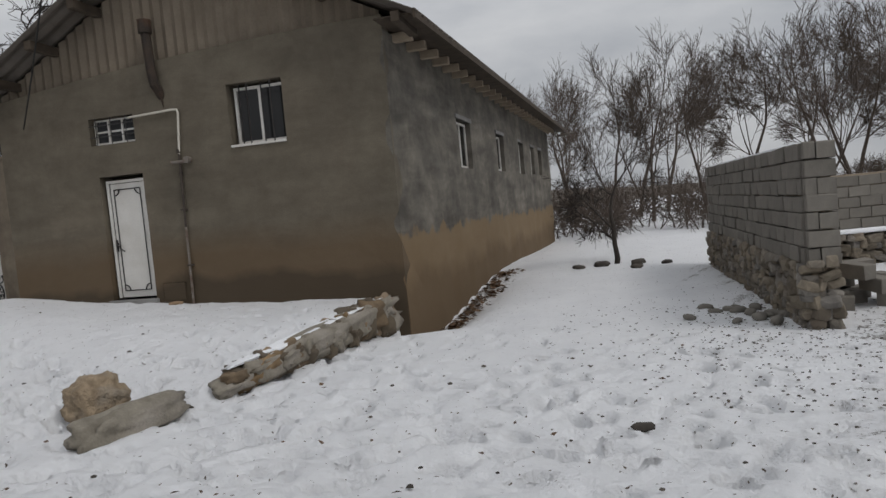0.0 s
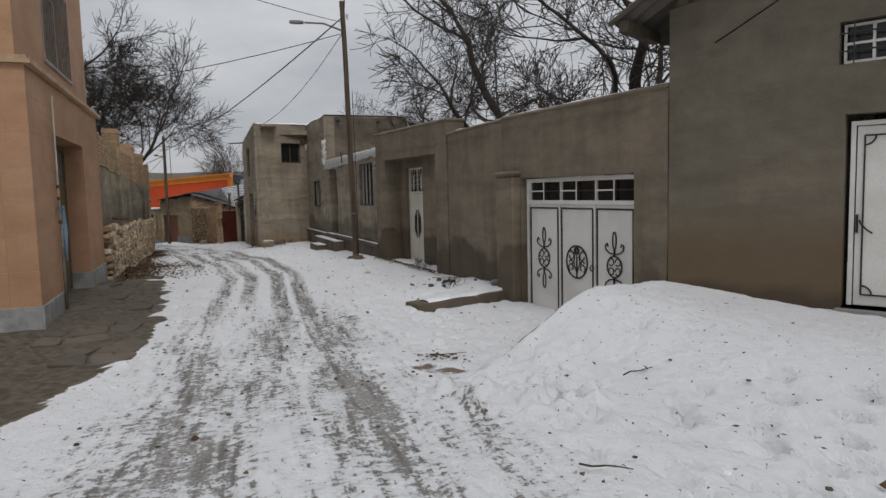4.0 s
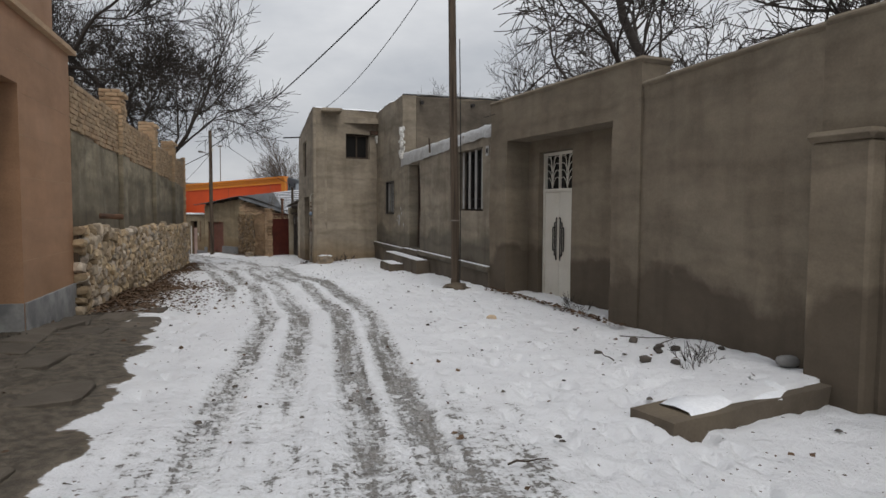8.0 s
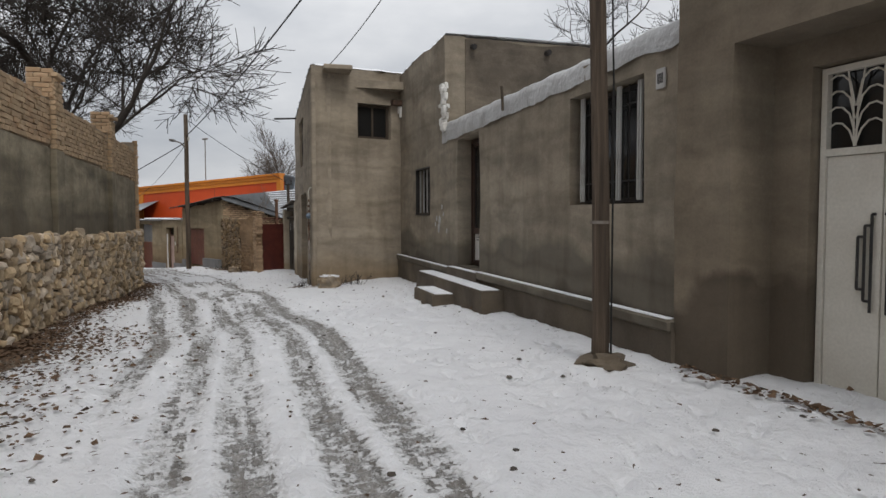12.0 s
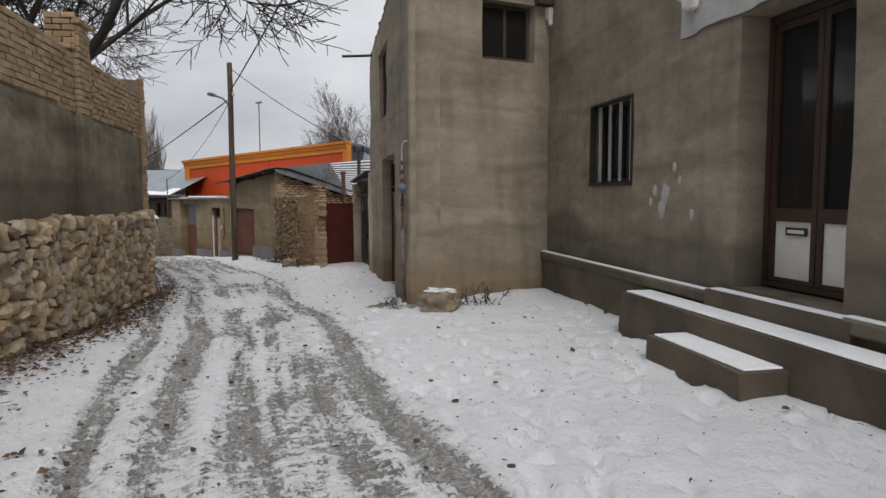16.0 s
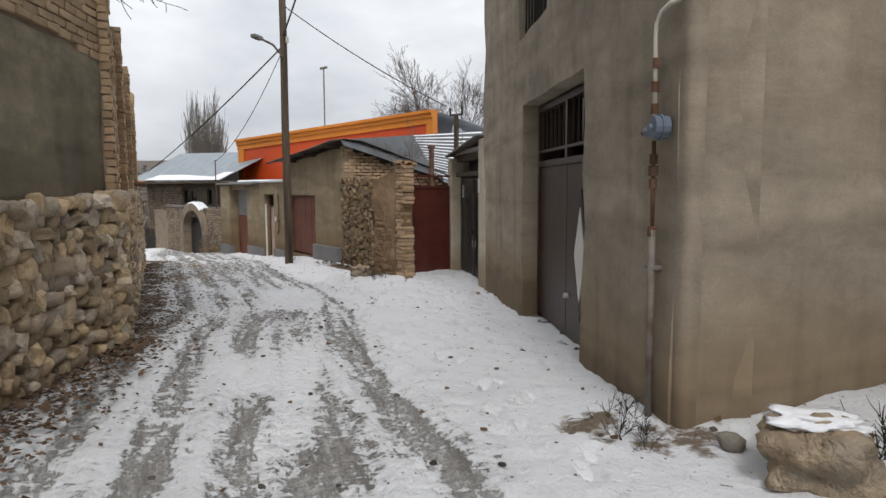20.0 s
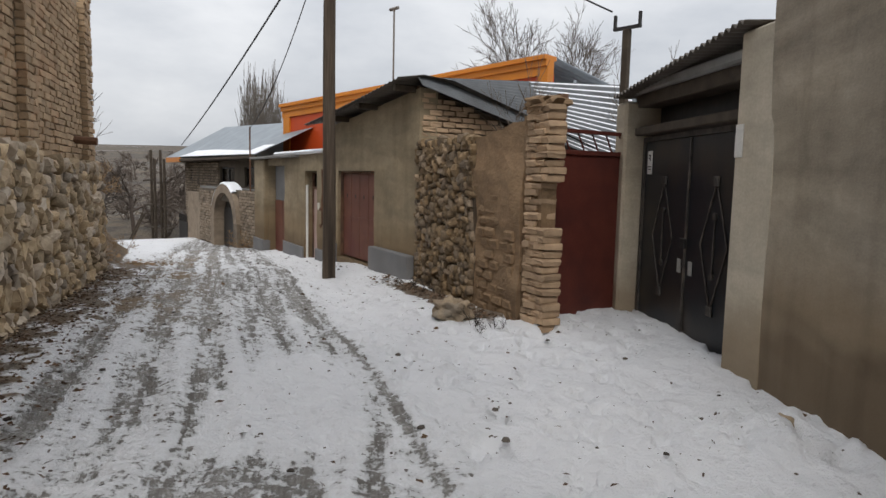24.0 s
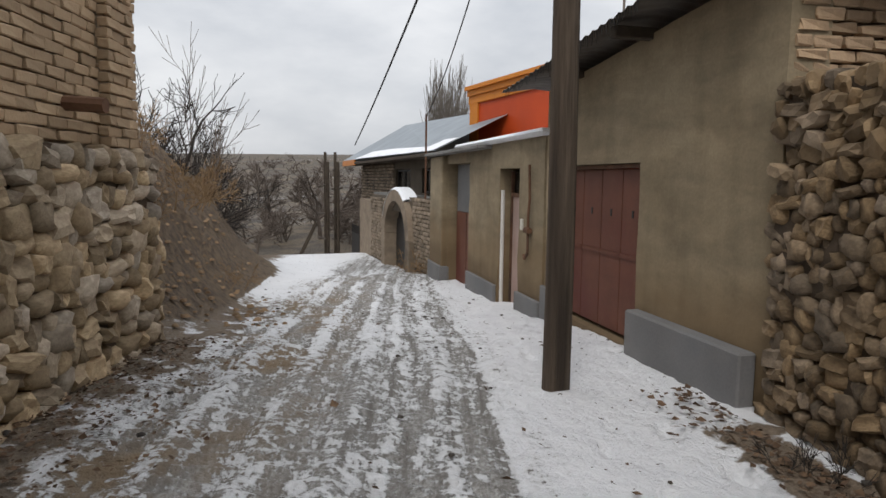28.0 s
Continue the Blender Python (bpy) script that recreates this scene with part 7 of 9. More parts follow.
part("house_wall", wall_mesh(0.5, LV, -4.0, 1.15, 0.3, [(2.9, 4.5, 0.16, 0.86), (5.8, 7.8, 0.16, 0.88), (12.6, 13.3, 0.3, 0.9)], seed=97, step=0.8, y0=-0.9), MUDFOOT, far_house, "dark brown house wall")
for a, b in ((2.9, 4.5), (5.8, 7.8), (12.6, 13.3)):
    window_unit(far_house, a, b, 0.17 if a < 12 else 0.31, 0.85, 0.98, BLACK, "window", (0.5,))
pieces(far_house, "brick", FARBRICK, brick_spots(random.Random(44), FBK, 7.9, LV, -2.6, 1.1, 0.3, 0.09, y=-0.87, joint=0.025), 300)
slab("balcony_slab", far_house, CONCRETE, 0.3, 9.2, -0.9, -0.45, 0.02, 0.1, "balcony slab")
slab("house_end", far_house, FARBRICK, LV - 0.3, LV, -5, -1.22, -5, 1.15, "brick end wall")
for p, q, r, nm in (((0.0, -1.2, 1.0), (LV + 0.7, -1.2, 1.0), (0.0, -5.5, 2.05), "roof_slope"),):
    rm = bmesh.new()
    a, b, c, d = (rm.verts.new(v) for v in ((1.3, -0.3, 1.22), (LV + 1.4, -0.3, 1.32), (LV, -2.75, 2.85), (1.3, -2.75, 2.45)))
    rm.faces.new((a, d, c, b))
    e = rm.verts.new((LV + 1.4, -5.2, 1.32))
    rm.faces.new((b, c, e))
    f = rm.verts.new((1.3, -5.2, 1.2))
    rm.faces.new((d, f, e, c))
    part(nm, rm, ZINC, far_house, "grey metal hipped roof")
slab("eave_board", far_house, YELLOWTRIM, LV - 1.6, LV + 1.42, -0.34, -0.28, 1.08, 1.3, "orange eave board")
slab("eave_board", far_house, TIMBER, 1.3, LV - 1.6, -0.34, -0.28, 1.12, 1.2, "dark eave board")
rm = bmesh.new()
rm.faces.new([rm.verts.new(v) for v in ((1.35, -0.29, 1.245), (1.35, -0.95, 1.57), (LV - 3.5, -0.95, 1.68), (LV - 1.6, -0.29, 1.325))])
part("roof_snow", rm, SNOW, far_house, "strip of snow along the eave")
slab("soffit", far_house, TIMBER, 1.3, LV + 1.3, -0.9, -0.34, 1.1, 1.14, "dark soffit")
slab("side_gate", far_house, BLACK, 9.6, 11.2, -0.05, 0.0, -3.4, -1.45, "black barred side gate")
for i in range(8):
    part("side_gate_bar", bar([(9.7 + i * 0.2, 0.0, -1.45), (9.7 + i * 0.2, 0.0, -1.15)], 0.02, 4), BLACK, far_house)
part("yard_wall", wall_mesh(7.4, 9.6, -3.2, -0.15, 0.3, seed=98, y0=-0.02), FARBRICK, far_house)
scaf = root("scaffold", FV, "timber scaffold against the end of the brick house", "scaffold")
for x in (12.3, 13.1):
    for y in (0.35, 0.75):
        part("post", bar([(x, y, -4.4), (x + 0.1, y, 1.2 + 0.4 * (x > 12.5))], 0.06, 6), TIMBER, scaf)
for z in (-1.9, -0.9, 0.2):
    part("ledger", bar([(11.6, 0.3, z), (14.2, 0.32, z - 0.1)], 0.04, 5), TIMBER, scaf)
    part("ledger", bar([(11.8, 0.9, z + 0.1), (14.0, 0.95, z)], 0.04, 5), TIMBER, scaf)
part("ladder_rail", bar([(12.0, 2.4, -3.6), (12.3, 1.2, -1.2)], 0.04, 5), TIMBER, scaf)
part("ladder_rail", bar([(12.5, 2.4, -3.6), (12.8, 1.2, -1.2)], 0.04, 5), TIMBER, scaf)

# ---- valley side: apricot house and the long wall ----
L0, L1, L2 = (-21.9, 14.05), (-33.7, 25.0), (-43.1, 29.15)
FQ, LQ = face_frame(L0, (-15.2, 7.85))
pink = root("house_6", FQ, "apricot stone-faced house with an olive gate in a deep recess", "house", kind="structure")
LQ = 7.2
part("front_wall", wall_mesh(0, LQ, -0.6, 3.86, 0.4, [(2.35, 5.45, -0.65, 3.0)], seed=101, rough=0.0), PINK, pink)
part("upper_wall", wall_mesh(0.25, LQ - 0.15, 3.98, 7.0, 0.4, [(2.3, 4.9, 4.35, 6.0)], seed=102, rough=0.0, y0=-0.14), PINK, pink)
part("cornice", box(bx(-0.08, LQ + 0.08, -0.3, 0.1, 3.86, 3.92), -0.04, LQ + 0.04, -0.3, 0.05, 3.92, 3.98), OLDBRICK, pink, "thin projecting cornice")
END = Matrix.Translation((LQ, 0.0, 0)) @ Matrix.Rotation(radians(-90), 4, "Z")
part("near_end_wall", wall_mesh(0.402, 8.0, -0.6, 3.86, 0.3, seed=103, rough=0.0), PINK, pink, "apricot stone-faced end wall", world_m=END)
part("near_end_upper", wall_mesh(0.542, 8.0, 3.98, 7.0, 0.3, [(0.9, 2.2, 4.5, 6.0)], seed=104, rough=0.0, y0=-0.15), PINK, pink, world_m=END)
part("end_cornice", bx(0.3, 8.0, -0.3, 0.08, 3.86, 3.97), OLDBRICK, pink, "thin projecting cornice", world_m=END)
wend = window_unit(pink, 0.92, 2.18, 4.52, 5.98, 0.25, WHITE, "window", (0.5,))
wend.matrix_basis = END
dark_room(wend, 0.9, 2.2, 4.5, 6.0, 0.5, 0.45)
MARBLE = material("grey_veined_marble", (0.30, 0.295, 0.285), (0.2, 0.2, 0.2), 4, 0.5, 0.1, 20, (0.38, 0.375, 0.365), 2.5)
for x0, x1 in ((-0.02, 2.33), (5.47, LQ + 0.03)):
    slab("stone_plinth", pink, MARBLE, x0, x1, 0.0, 0.03, -0.6, 0.3, "grey marble foot slabs", 0.004)
slab("jamb_plinth", pink, MARBLE, 2.352, 2.38, -0.36, 0.0, -0.6, 0.3, "grey marble foot slab", 0.004)
slab("jamb_plinth", pink, MARBLE, 5.42, 5.448, -0.36, 0.0, -0.6, 0.3, "grey marble foot slab", 0.004)
part("end_plinth", bx(0.0, 8.0, 0.0, 0.03, -0.6, 0.3, 0.004), MARBLE, pink, "grey marble foot slabs", world_m=END)
slab("side_wall", pink, PINK, 0.0, 0.3, -8, -0.41, -0.6, 6.9)
for i in range(6):
    z = 0.82 + i * 0.52
    slab("course_joint", pink, OLDBRICK, 0, 2.35, 0.0, 0.003, z, z + 0.004)
    slab("course_joint", pink, OLDBRICK, 5.45, LQ, 0.0, 0.003, z, z + 0.004)
    part("course_joint", bx(0.0, 8.0, 0.0, 0.003, z, z + 0.004), OLDBRICK, pink, world_m=END)
wq = window_unit(pink, 2.33, 4.87, 4.38, 5.97, 0.34, WHITE, "window", (0.5,))
dark_room(wq, 2.3, 4.9, 4.35, 6.0, 0.5, 0.54)
for i in range(14):
    part("window_bar", bar([(2.42 + i * 0.185, -0.12, 4.35), (2.42 + i * 0.185, -0.12, 6.0)], 0.012, 5), GASPIPE, wq)
part("window_sill", bx(2.25, 4.95, -0.5, -0.1, 4.3, 4.36, 0.01), MARBLE, wq, "grey stone sill")
riser = root("gas_riser", FQ, "dark gas riser with regulator on the apricot wall", "pipe")
part("riser", bar([(5.62, 0.05, -0.1), (5.62, 0.05, 1.5)], 0.022, 8), GASPIPE, riser, "grey pipe", True)
part("riser", bar([(5.62, 0.05, 1.5), (5.62, 0.05, 3.5), (5.6, 0.05, 3.62)], 0.016, 8), CREAM, riser, "cream pipe", True)
part("regulator", bar([(5.56, 0.06, 1.72), (5.7, 0.06, 1.72)], 0.045, 10), METERBLUE, riser, "dark regulator")
for z in (1.5, 1.9, 2.1):
    part("coupling", bar([(5.62, 0.05, z - 0.03), (5.62, 0.05, z + 0.03)], 0.03, 8), RUST, riser)
gate5 = root("gate_5", FQ @ Matrix.Translation((2.37, -0.38, -0.02)), "olive-brown steel double gate with pale blue diamond panel and barred transom", "gate", kind="structure")
gw, gh, lt = 3.06, 3.0, 2.15
part("gate_frame", box(box(box(bx(0, 0.09, -0.08, 0.02, 0, gh), gw - 0.09, gw, -0.08, 0.02, 0, gh), 0.09, gw - 0.09, -0.08, 0.02, lt, lt + 0.1), 0.09, gw - 0.09, -0.08, 0.02, gh - 0.08, gh), OLIVE, gate5)
part("pane", bx(0.09, gw - 0.09, -0.07, -0.06, lt + 0.1, gh - 0.08), GLASS, gate5)
for i in range(21):
    x = 0.17 + i * 0.135
    part("transom_bar", bar([(x, -0.02, lt + 0.1), (x + 0.03, -0.02, lt + 0.4), (x, -0.02, gh - 0.1)], 0.016, 5), GASPIPE, gate5, "grey bar")
for i in range(4):
    x0 = 0.1 + i * (gw - 0.2) / 4
    x1 = x0 + (gw - 0.2) / 4 - 0.012
    leaf = part("leaf", bx(x0, x1, -0.06, 0, 0.03, lt - 0.005, 0.005), OLIVE, gate5, "olive painted leaf")
    part("leaf_gap", bx(x1, x1 + 0.012, -0.05, -0.01, 0.03, lt), BLACK, leaf)
    cx, cz, hw, hh = (x0 + x1) / 2, 1.2, 0.24, 0.58
    if i % 2 == 0:
        for mat, k, y0, y1, nm in ((BLUEPANEL, 1.0, 0.0, 0.03, "diamond_frame"), (GLASS, 0.8, 0.03, 0.036, "diamond_pane")):
            dm = bmesh.new()
            f = [dm.verts.new((cx + px * k, y1, cz + pz * k)) for px, pz in ((0, -hh), (hw, 0), (0, hh), (-hw, 0))]
            g = [dm.verts.new((cx + px * k, y0, cz + pz * k)) for px, pz in ((0, -hh), (hw, 0), (0, hh), (-hw, 0))]
            dm.faces.new(f[::-1])
            for j in range(4):
                dm.faces.new((f[j], f[(j + 1) % 4], g[(j + 1) % 4], g[j]))
            part(nm, dm, BLUEPANEL if mat is BLUEPANEL else BLUEPANEL, leaf, "pale blue diamond")
    else:
        for j in range(8):
            a = math.tau * j / 8
            part("petal", bar([(cx, 0.02, cz), (cx + 0.12 * math.cos(a), 0.03, cz + 0.16 * math.sin(a)), (cx + 0.19 * math.cos(a), 0.02, cz + 0.26 * math.sin(a))], 0.035, 5, 0.01), BLUEPANEL, leaf, "pale blue flower petal")
        part("spear", bar([(cx, 0.02, cz - 0.55), (cx, 0.02, cz + 0.55)], 0.02, 5), BLUEPANEL, leaf)

# long wall: river stone foot, rendered middle, yellow brick top with piers
FLW, LLW = face_frame(L1, L0)
lw1 = root("wall_long", FLW, "long garden wall of river stone, grey render and yellow brick", "wall", kind="structure")
def lw_stone(x):
    return 0.84 + 0.018 * x
def lw_render(x):
    return 2.3 + 0.024 * x
def lw_top(x):
    return 3.2 + 0.022 * x
part("render_band", wall_mesh(0, LLW, -1.2, lambda x: lw_render(x), 0.3, seed=111, rough=0.02, step=0.35), PLASTER_L, lw1, "grey damp-stained render")
part("brick_core", wall_mesh(0, LLW, 2.2, lambda x: lw_top(x) - 0.02, 0.26, seed=112, rough=0.0, y0=-0.03), MORTAR, lw1)
part("mud_core", wall_mesh(-0.05, LLW, -1.3, lambda x: lw_stone(x) - 0.03, 0.3, seed=113, rough=0.03, step=0.25, y0=0.075), SHADEDMORTAR, lw1, "mud mortar, darkened for the shade between stones")
PIERS = (3.15, 7.52, 12.2)
for x in PIERS:
    slab("render_pier", lw1, PLASTER_L, x - 0.24, x + 0.24, -0.02, 0.1, lw_stone(x) - 0.1, lw_render(x), "rendered pier", 0.015)
    slab("pier_core", lw1, MORTAR, x - 0.21, x + 0.21, -0.3, 0.07, lw_render(x), lw_top(x) + 0.3)
YB = [brick_mesh("brick", 0.24, 0.09, 0.07, BRICK, 200 + i, 0.006, 0.007) for i in range(6)]
rng = random.Random(77)
lw_bricks = brick_spots(rng, YB, 0.0, LLW, 2.22, lw_top, 0.24, 0.07, y=-0.03, joint=0.014, skip=lambda x, z: z < lw_render(x) + 0.03)
pier_bricks = []
for x in PIERS:
    pier_bricks += brick_spots(rng, YB, x - 0.24, x + 0.24, lw_render(x) + 0.01, lw_top(x) + 0.34, 0.24, 0.07, y=0.06, joint=0.014)
    cap = brick_spots(rng, YB, x - 0.29, x + 0.29, lw_top(x) + 0.35, lw_top(x) + 0.5, 0.24, 0.07, y=0.1, joint=0.012)
    pier_bricks += cap
    for k in (-1, 1):
        tm = Matrix.Translation((x + k * 0.22, -0.14, 0)) @ Matrix.Rotation(radians(90), 4, "Z")
        pier_bricks += [(tm @ m, me) for m, me in brick_spots(rng, YB, -0.2, 0.22, lw_top(x), lw_top(x) + 0.5, 0.24, 0.07, y=0.0, joint=0.014)]
RS = stone_meshes(16, STONE, 51)
lw_stones = stone_spots(random.Random(52), RS, -0.1, LLW, -1.0, lambda x: lw_stone(x) + 0.04, 0.185, y=0.06, depth=0.2)
part("drain_pipe", bar([(LLW - 1.75, 0.0, 1.34), (LLW - 1.85, 0.4, 1.32)], 0.05), RUST, lw1, "short iron pipe through the wall")

FLX, LLX = face_frame(L2, L1)
lw2 = root("wall_long_2", FLX, "high garden wall of river stone and yellow brick", "wall", kind="structure")
def lx_stone(x):
    return 0.76 + 0.01 * x
def lx_top(x):
    return 3.0 + 0.02 * x
part("brick_core", wall_mesh(0, LLX, 0.5, lambda x: lx_top(x) - 0.02, 0.28, seed=121, rough=0.0, y0=-0.03), MORTAR, lw2)
part("mud_core", wall_mesh(-0.05, LLX, -1.6, lambda x: lx_stone(x) - 0.03, 0.36, seed=123, rough=0.03, step=0.25, y0=0.06), SHADEDMORTAR, lw2, "mud mortar, darkened for the shade between stones")
part("render_patch", wall_mesh(LLX - 1.35, LLX - 0.45, 0.92, lambda x: 1.42 + 0.06 * math.sin(x * 5), 0.1, seed=124, rough=0.02, step=0.15, y0=0.035), PLASTER_L, lw2, "patch of grey render")
slab("end_return", lw2, MORTAR, 0.0, 0.3, -3.5, -0.31, -1.4, 2.95)
PX = (0.5, 3.6, 6.9, 10.1)
for x in PX:
    slab("pier_core", lw2, MORTAR, x - 0.2, x + 0.2, -0.3, 0.07, lx_stone(x), lx_top(x) + 0.2)
lx_bricks = brick_spots(rng, YB, 0.0, LLX, 0.78, lx_top, 0.24, 0.07, y=-0.03, joint=0.014, skip=lambda x, z: z < lx_stone(x) + 0.02)
for x in PX:
    lx_bricks += brick_spots(rng, YB, x - 0.23, x + 0.23, lx_stone(x), lx_top(x) + 0.25, 0.24, 0.07, y=0.06, joint=0.014)
lx_stones = stone_spots(random.Random(54), RS, -0.1, LLX + 0.1, -1.35, lambda x: lx_stone(x) + 0.04, 0.19, y=0.06, depth=0.2)
part("drain_pipe", bar([(1.2, -0.1, 1.05), (1.22, 0.3, 1.03)], 0.055), RUST, lw2, "iron drain pipe")

# ---- trees ----
def limb(out, rng, p, d, length, r, depth, spread, lift, gnarl, kids, thin):
    """Grows one limb as a bent run of rings, then its own limbs; out collects (points, radii, depth)."""
    n = 4 if depth > 1 else 2 + depth
    pts, rad, dirs = [p.copy()], [r], []
    q, e = p.copy(), d.copy()
    for i in range(n):
        e = (e + Vector((rng.gauss(0, gnarl), rng.gauss(0, gnarl), rng.gauss(0, gnarl * 0.7) + lift))).normalized()
        q = q + e * (length / n)
        pts.append(q.copy())
        rad.append(r * (1 - (i + 1) / n * (0.45 if depth > 0 else 0.75)))
        dirs.append(e.copy())
    out.append((pts, rad, depth))
    if depth == 0:
        return
    for k in range(kids[depth - 1] if depth - 1 < len(kids) else 3):
        t = rng.uniform(0.3, 1.0)
        i = min(n - 1, int(t * n))
        b = pts[i].lerp(pts[i + 1], t * n - i)
        ax = dirs[i].orthogonal().normalized()
        ax.rotate(Matrix.Rotation(rng.uniform(0, math.tau), 3, dirs[i]))
        nd = dirs[i].copy()
        nd.rotate(Matrix.Rotation(radians(rng.uniform(*spread)), 3, ax))
        limb(out, rng, b, nd, length * rng.uniform(0.5, 0.8), max(0.004, rad[i + 1] * rng.uniform(*thin)), depth - 1, spread, lift, gnarl, kids, thin)
    limb(out, rng, pts[-1], dirs[-1], length * 0.7, max(0.004, rad[-1]), depth - 1, spread, lift, gnarl, kids, thin)


def tubes(runs, sides):
    vs, fs = [], []
    for pts, rad, depth in runs:
        base = len(vs)
        prev = None
        for i, p in enumerate(pts):
            d = (pts[min(i + 1, len(pts) - 1)] - pts[max(i - 1, 0)]).normalized()
            s = d.cross(prev if prev is not None else (Vector((0, 0, 1)) if abs(d.z) < 0.9 else Vector((1, 0, 0)))).normalized()
            u = s.cross(d)
            prev = u
            for k in range(sides):
                a = math.tau * k / sides
                vs.append(p + (s * math.cos(a) + u * math.sin(a)) * rad[i])
        for i in range(len(pts) - 1):
            for k in range(sides):
                a, b = base + i * sides + k, base + i * sides + (k + 1) % sides
                fs.append((a, b, b + sides, a + sides))
    return vs, fs


def tree(name, label, seed, height, trunk_r, fork=0.3, depth=5, spread=(22, 55), lift=0.03, gnarl=0.16, kids=(3, 3, 3, 2, 2), stems=1, twig=TWIG, lean=0.05, thin=(0.5, 0.72), group="", fine=0.006):
    rng = random.Random(seed)
    runs = []
    for s in range(stems):
        d = Vector((rng.gauss(0, lean), rng.gauss(0, lean), 1)).normalized()
        p = Vector((rng.uniform(-0.1, 0.1) * (stems - 1), rng.uniform(-0.1, 0.1) * (stems - 1), -0.2))
        limb(runs, rng, p, d, height * fork, trunk_r, depth, spread, lift, gnarl, kids, thin)
    ob = tagged(new(name), label, "tree" if "tree" in name else "shrub", group)
    thick = [r for r in runs if r[2] >= depth - 1]
    thin_r = [r for r in runs if r[2] < depth - 1]
    top = max(max(p.z, 0.75 * math.hypot(p.x, p.y)) for r in runs for p in r[0])
    k = height / top
    for rs, sd, nm, mt in ((thick, 7, "trunk", BARK if twig is TWIG else twig), ([r for r in thin_r if r[2] >= 2], 5, "limb_crown", BARK if twig is TWIG else twig), ([r for r in thin_r if r[2] < 2], 3, "twig_crown", twig)):
        if rs:
            rs = [([p * k for p in pts], [max(fine if dp < 2 else fine * 1.5, q * (k ** 0.5)) for q in rad], dp) for pts, rad, dp in rs]
            vs, fs = tubes(rs, sd)
            raw(nm, vs, fs, mt, ob, "", sd > 3)
    return ob


def put(ob, x, y, z=None, turn=0.0, scale=1.0):
    ob.matrix_basis = pose(x, y, at(x, y) if z is None else z, 0, 0, turn) @ Matrix.Diagonal((scale, scale, scale, 1))
    return ob


def put_copy(ob, x, y, z=None, turn=0.0, scale=1.0):
    c = copy_thing(ob, Matrix.Identity(4))
    return put(c, x, y, z, turn, scale)


walnut = put(tree("walnut_tree", "large bare walnut tree with dark crooked limbs behind the wall", 14, 12.5, 0.22, 0.22, 6, (32, 70), 0.035, 0.2, (4, 4, 3, 3, 2, 2), lean=0.12, thin=(0.56, 0.76), fine=0.009), -13.8, 23.0, -0.3, 20)
put_copy(walnut, -10.2, 22.6, -0.3, 150, 1.0)
put_copy(walnut, -12.2, 28.4, -0.3, 300, 1.05)
put_copy(walnut, -7.6, 25.5, -0.3, 215, 1.05)
put_copy(walnut, -23.0, 36.0, -0.4, 130, 0.75)
put_copy(walnut, -28.0, 40.0, -0.6, 75, 0.7)
garden = put(tree("garden_tree", "bushy bare fruit tree leaning over the long wall", 29, 9.4, 0.18, 0.3, 6, (26, 58), 0.02, 0.18, (5, 4, 4, 3, 2, 2), lean=0.06, thin=(0.54, 0.76), fine=0.008), -33.4, 22.3, -0.6, 0, 1.15)
put_copy(garden, -30.2, 18.0, -0.4, 110, 1.05)
put_copy(garden, -37.8, 23.4, 0.6, 20, 0.85)
orchard = put(tree("field_tree", "tall bare field tree with fine upright twigs", 37, 11.5, 0.13, 0.27, 6, (18, 44), 0.035, 0.1, (2, 3, 3, 3, 2, 2), lean=0.06, group="trees behind the first house", twig=FIELDTWIG, fine=0.009), 12, 44, -0.4)
orchard2 = put(tree("field_tree", "tall bare field tree with fine upright twigs", 41, 11.0, 0.12, 0.26, 6, (18, 46), 0.03, 0.11, (2, 3, 3, 3, 2, 2), lean=0.08, group="trees behind the first house", twig=FIELDTWIG, fine=0.009), 17, 41, -0.4)
for i, (x, y, sc) in enumerate(((8.6, 40, 0.95), (14.5, 47, 1.15), (20.5, 44, 1.2), (24, 40, 1.2), (27.5, 43, 1.3), (31, 38, 1.25), (10.5, 52, 1.1), (19, 54, 1.25), (29, 52, 1.35), (35, 44, 1.3), (6.5, 47, 1.0), (23, 36, 1.0), (26, 36, 1.1), (33, 41, 1.3), (12.8, 39, 0.95))):
    put_copy(orchard if i % 2 else orchard2, x, y, -0.4, i * 67, sc)
put(tree("young_tree", "small dark bare tree with a clear trunk beside the house", 53, 3.7, 0.075, 0.36, 5, (24, 62), 0.0, 0.16, (5, 4, 3, 2, 2), stems=1, lean=0.05, fine=0.005), 4.5, 16.9)
scrub = tree("scrub_bush", "dense brown thicket at the field's edge", 59, 2.8, 0.03, 0.4, 3, (25, 60), 0.0, 0.2, (3, 4, 3), stems=7, lean=0.45, group="thickets", twig=FIELDTWIG, fine=0.009)
put(scrub, 7.0, 29.0, -0.4)
for i in range(40):
    r = random.Random(300 + i)
    put_copy(scrub, 5.5 + i * 0.8 + r.uniform(-1, 1), 30 + i * 0.1 + r.uniform(-2, 9), -0.4, r.uniform(0, 360), r.uniform(0.8, 1.2))
put_copy(orchard, -50.5, 47.0, -1.0, 40, 0.78)
put_copy(orchard2, -46.5, 46.0, -1.0, 90, 0.72)
put_copy(orchard2, -55.0, 50.0, -1.0, 190, 0.75)
POPLAR = material("poplar_bark", (0.2, 0.175, 0.15), (0.14, 0.12, 0.1), 8, 0.95, 0.0, 40)
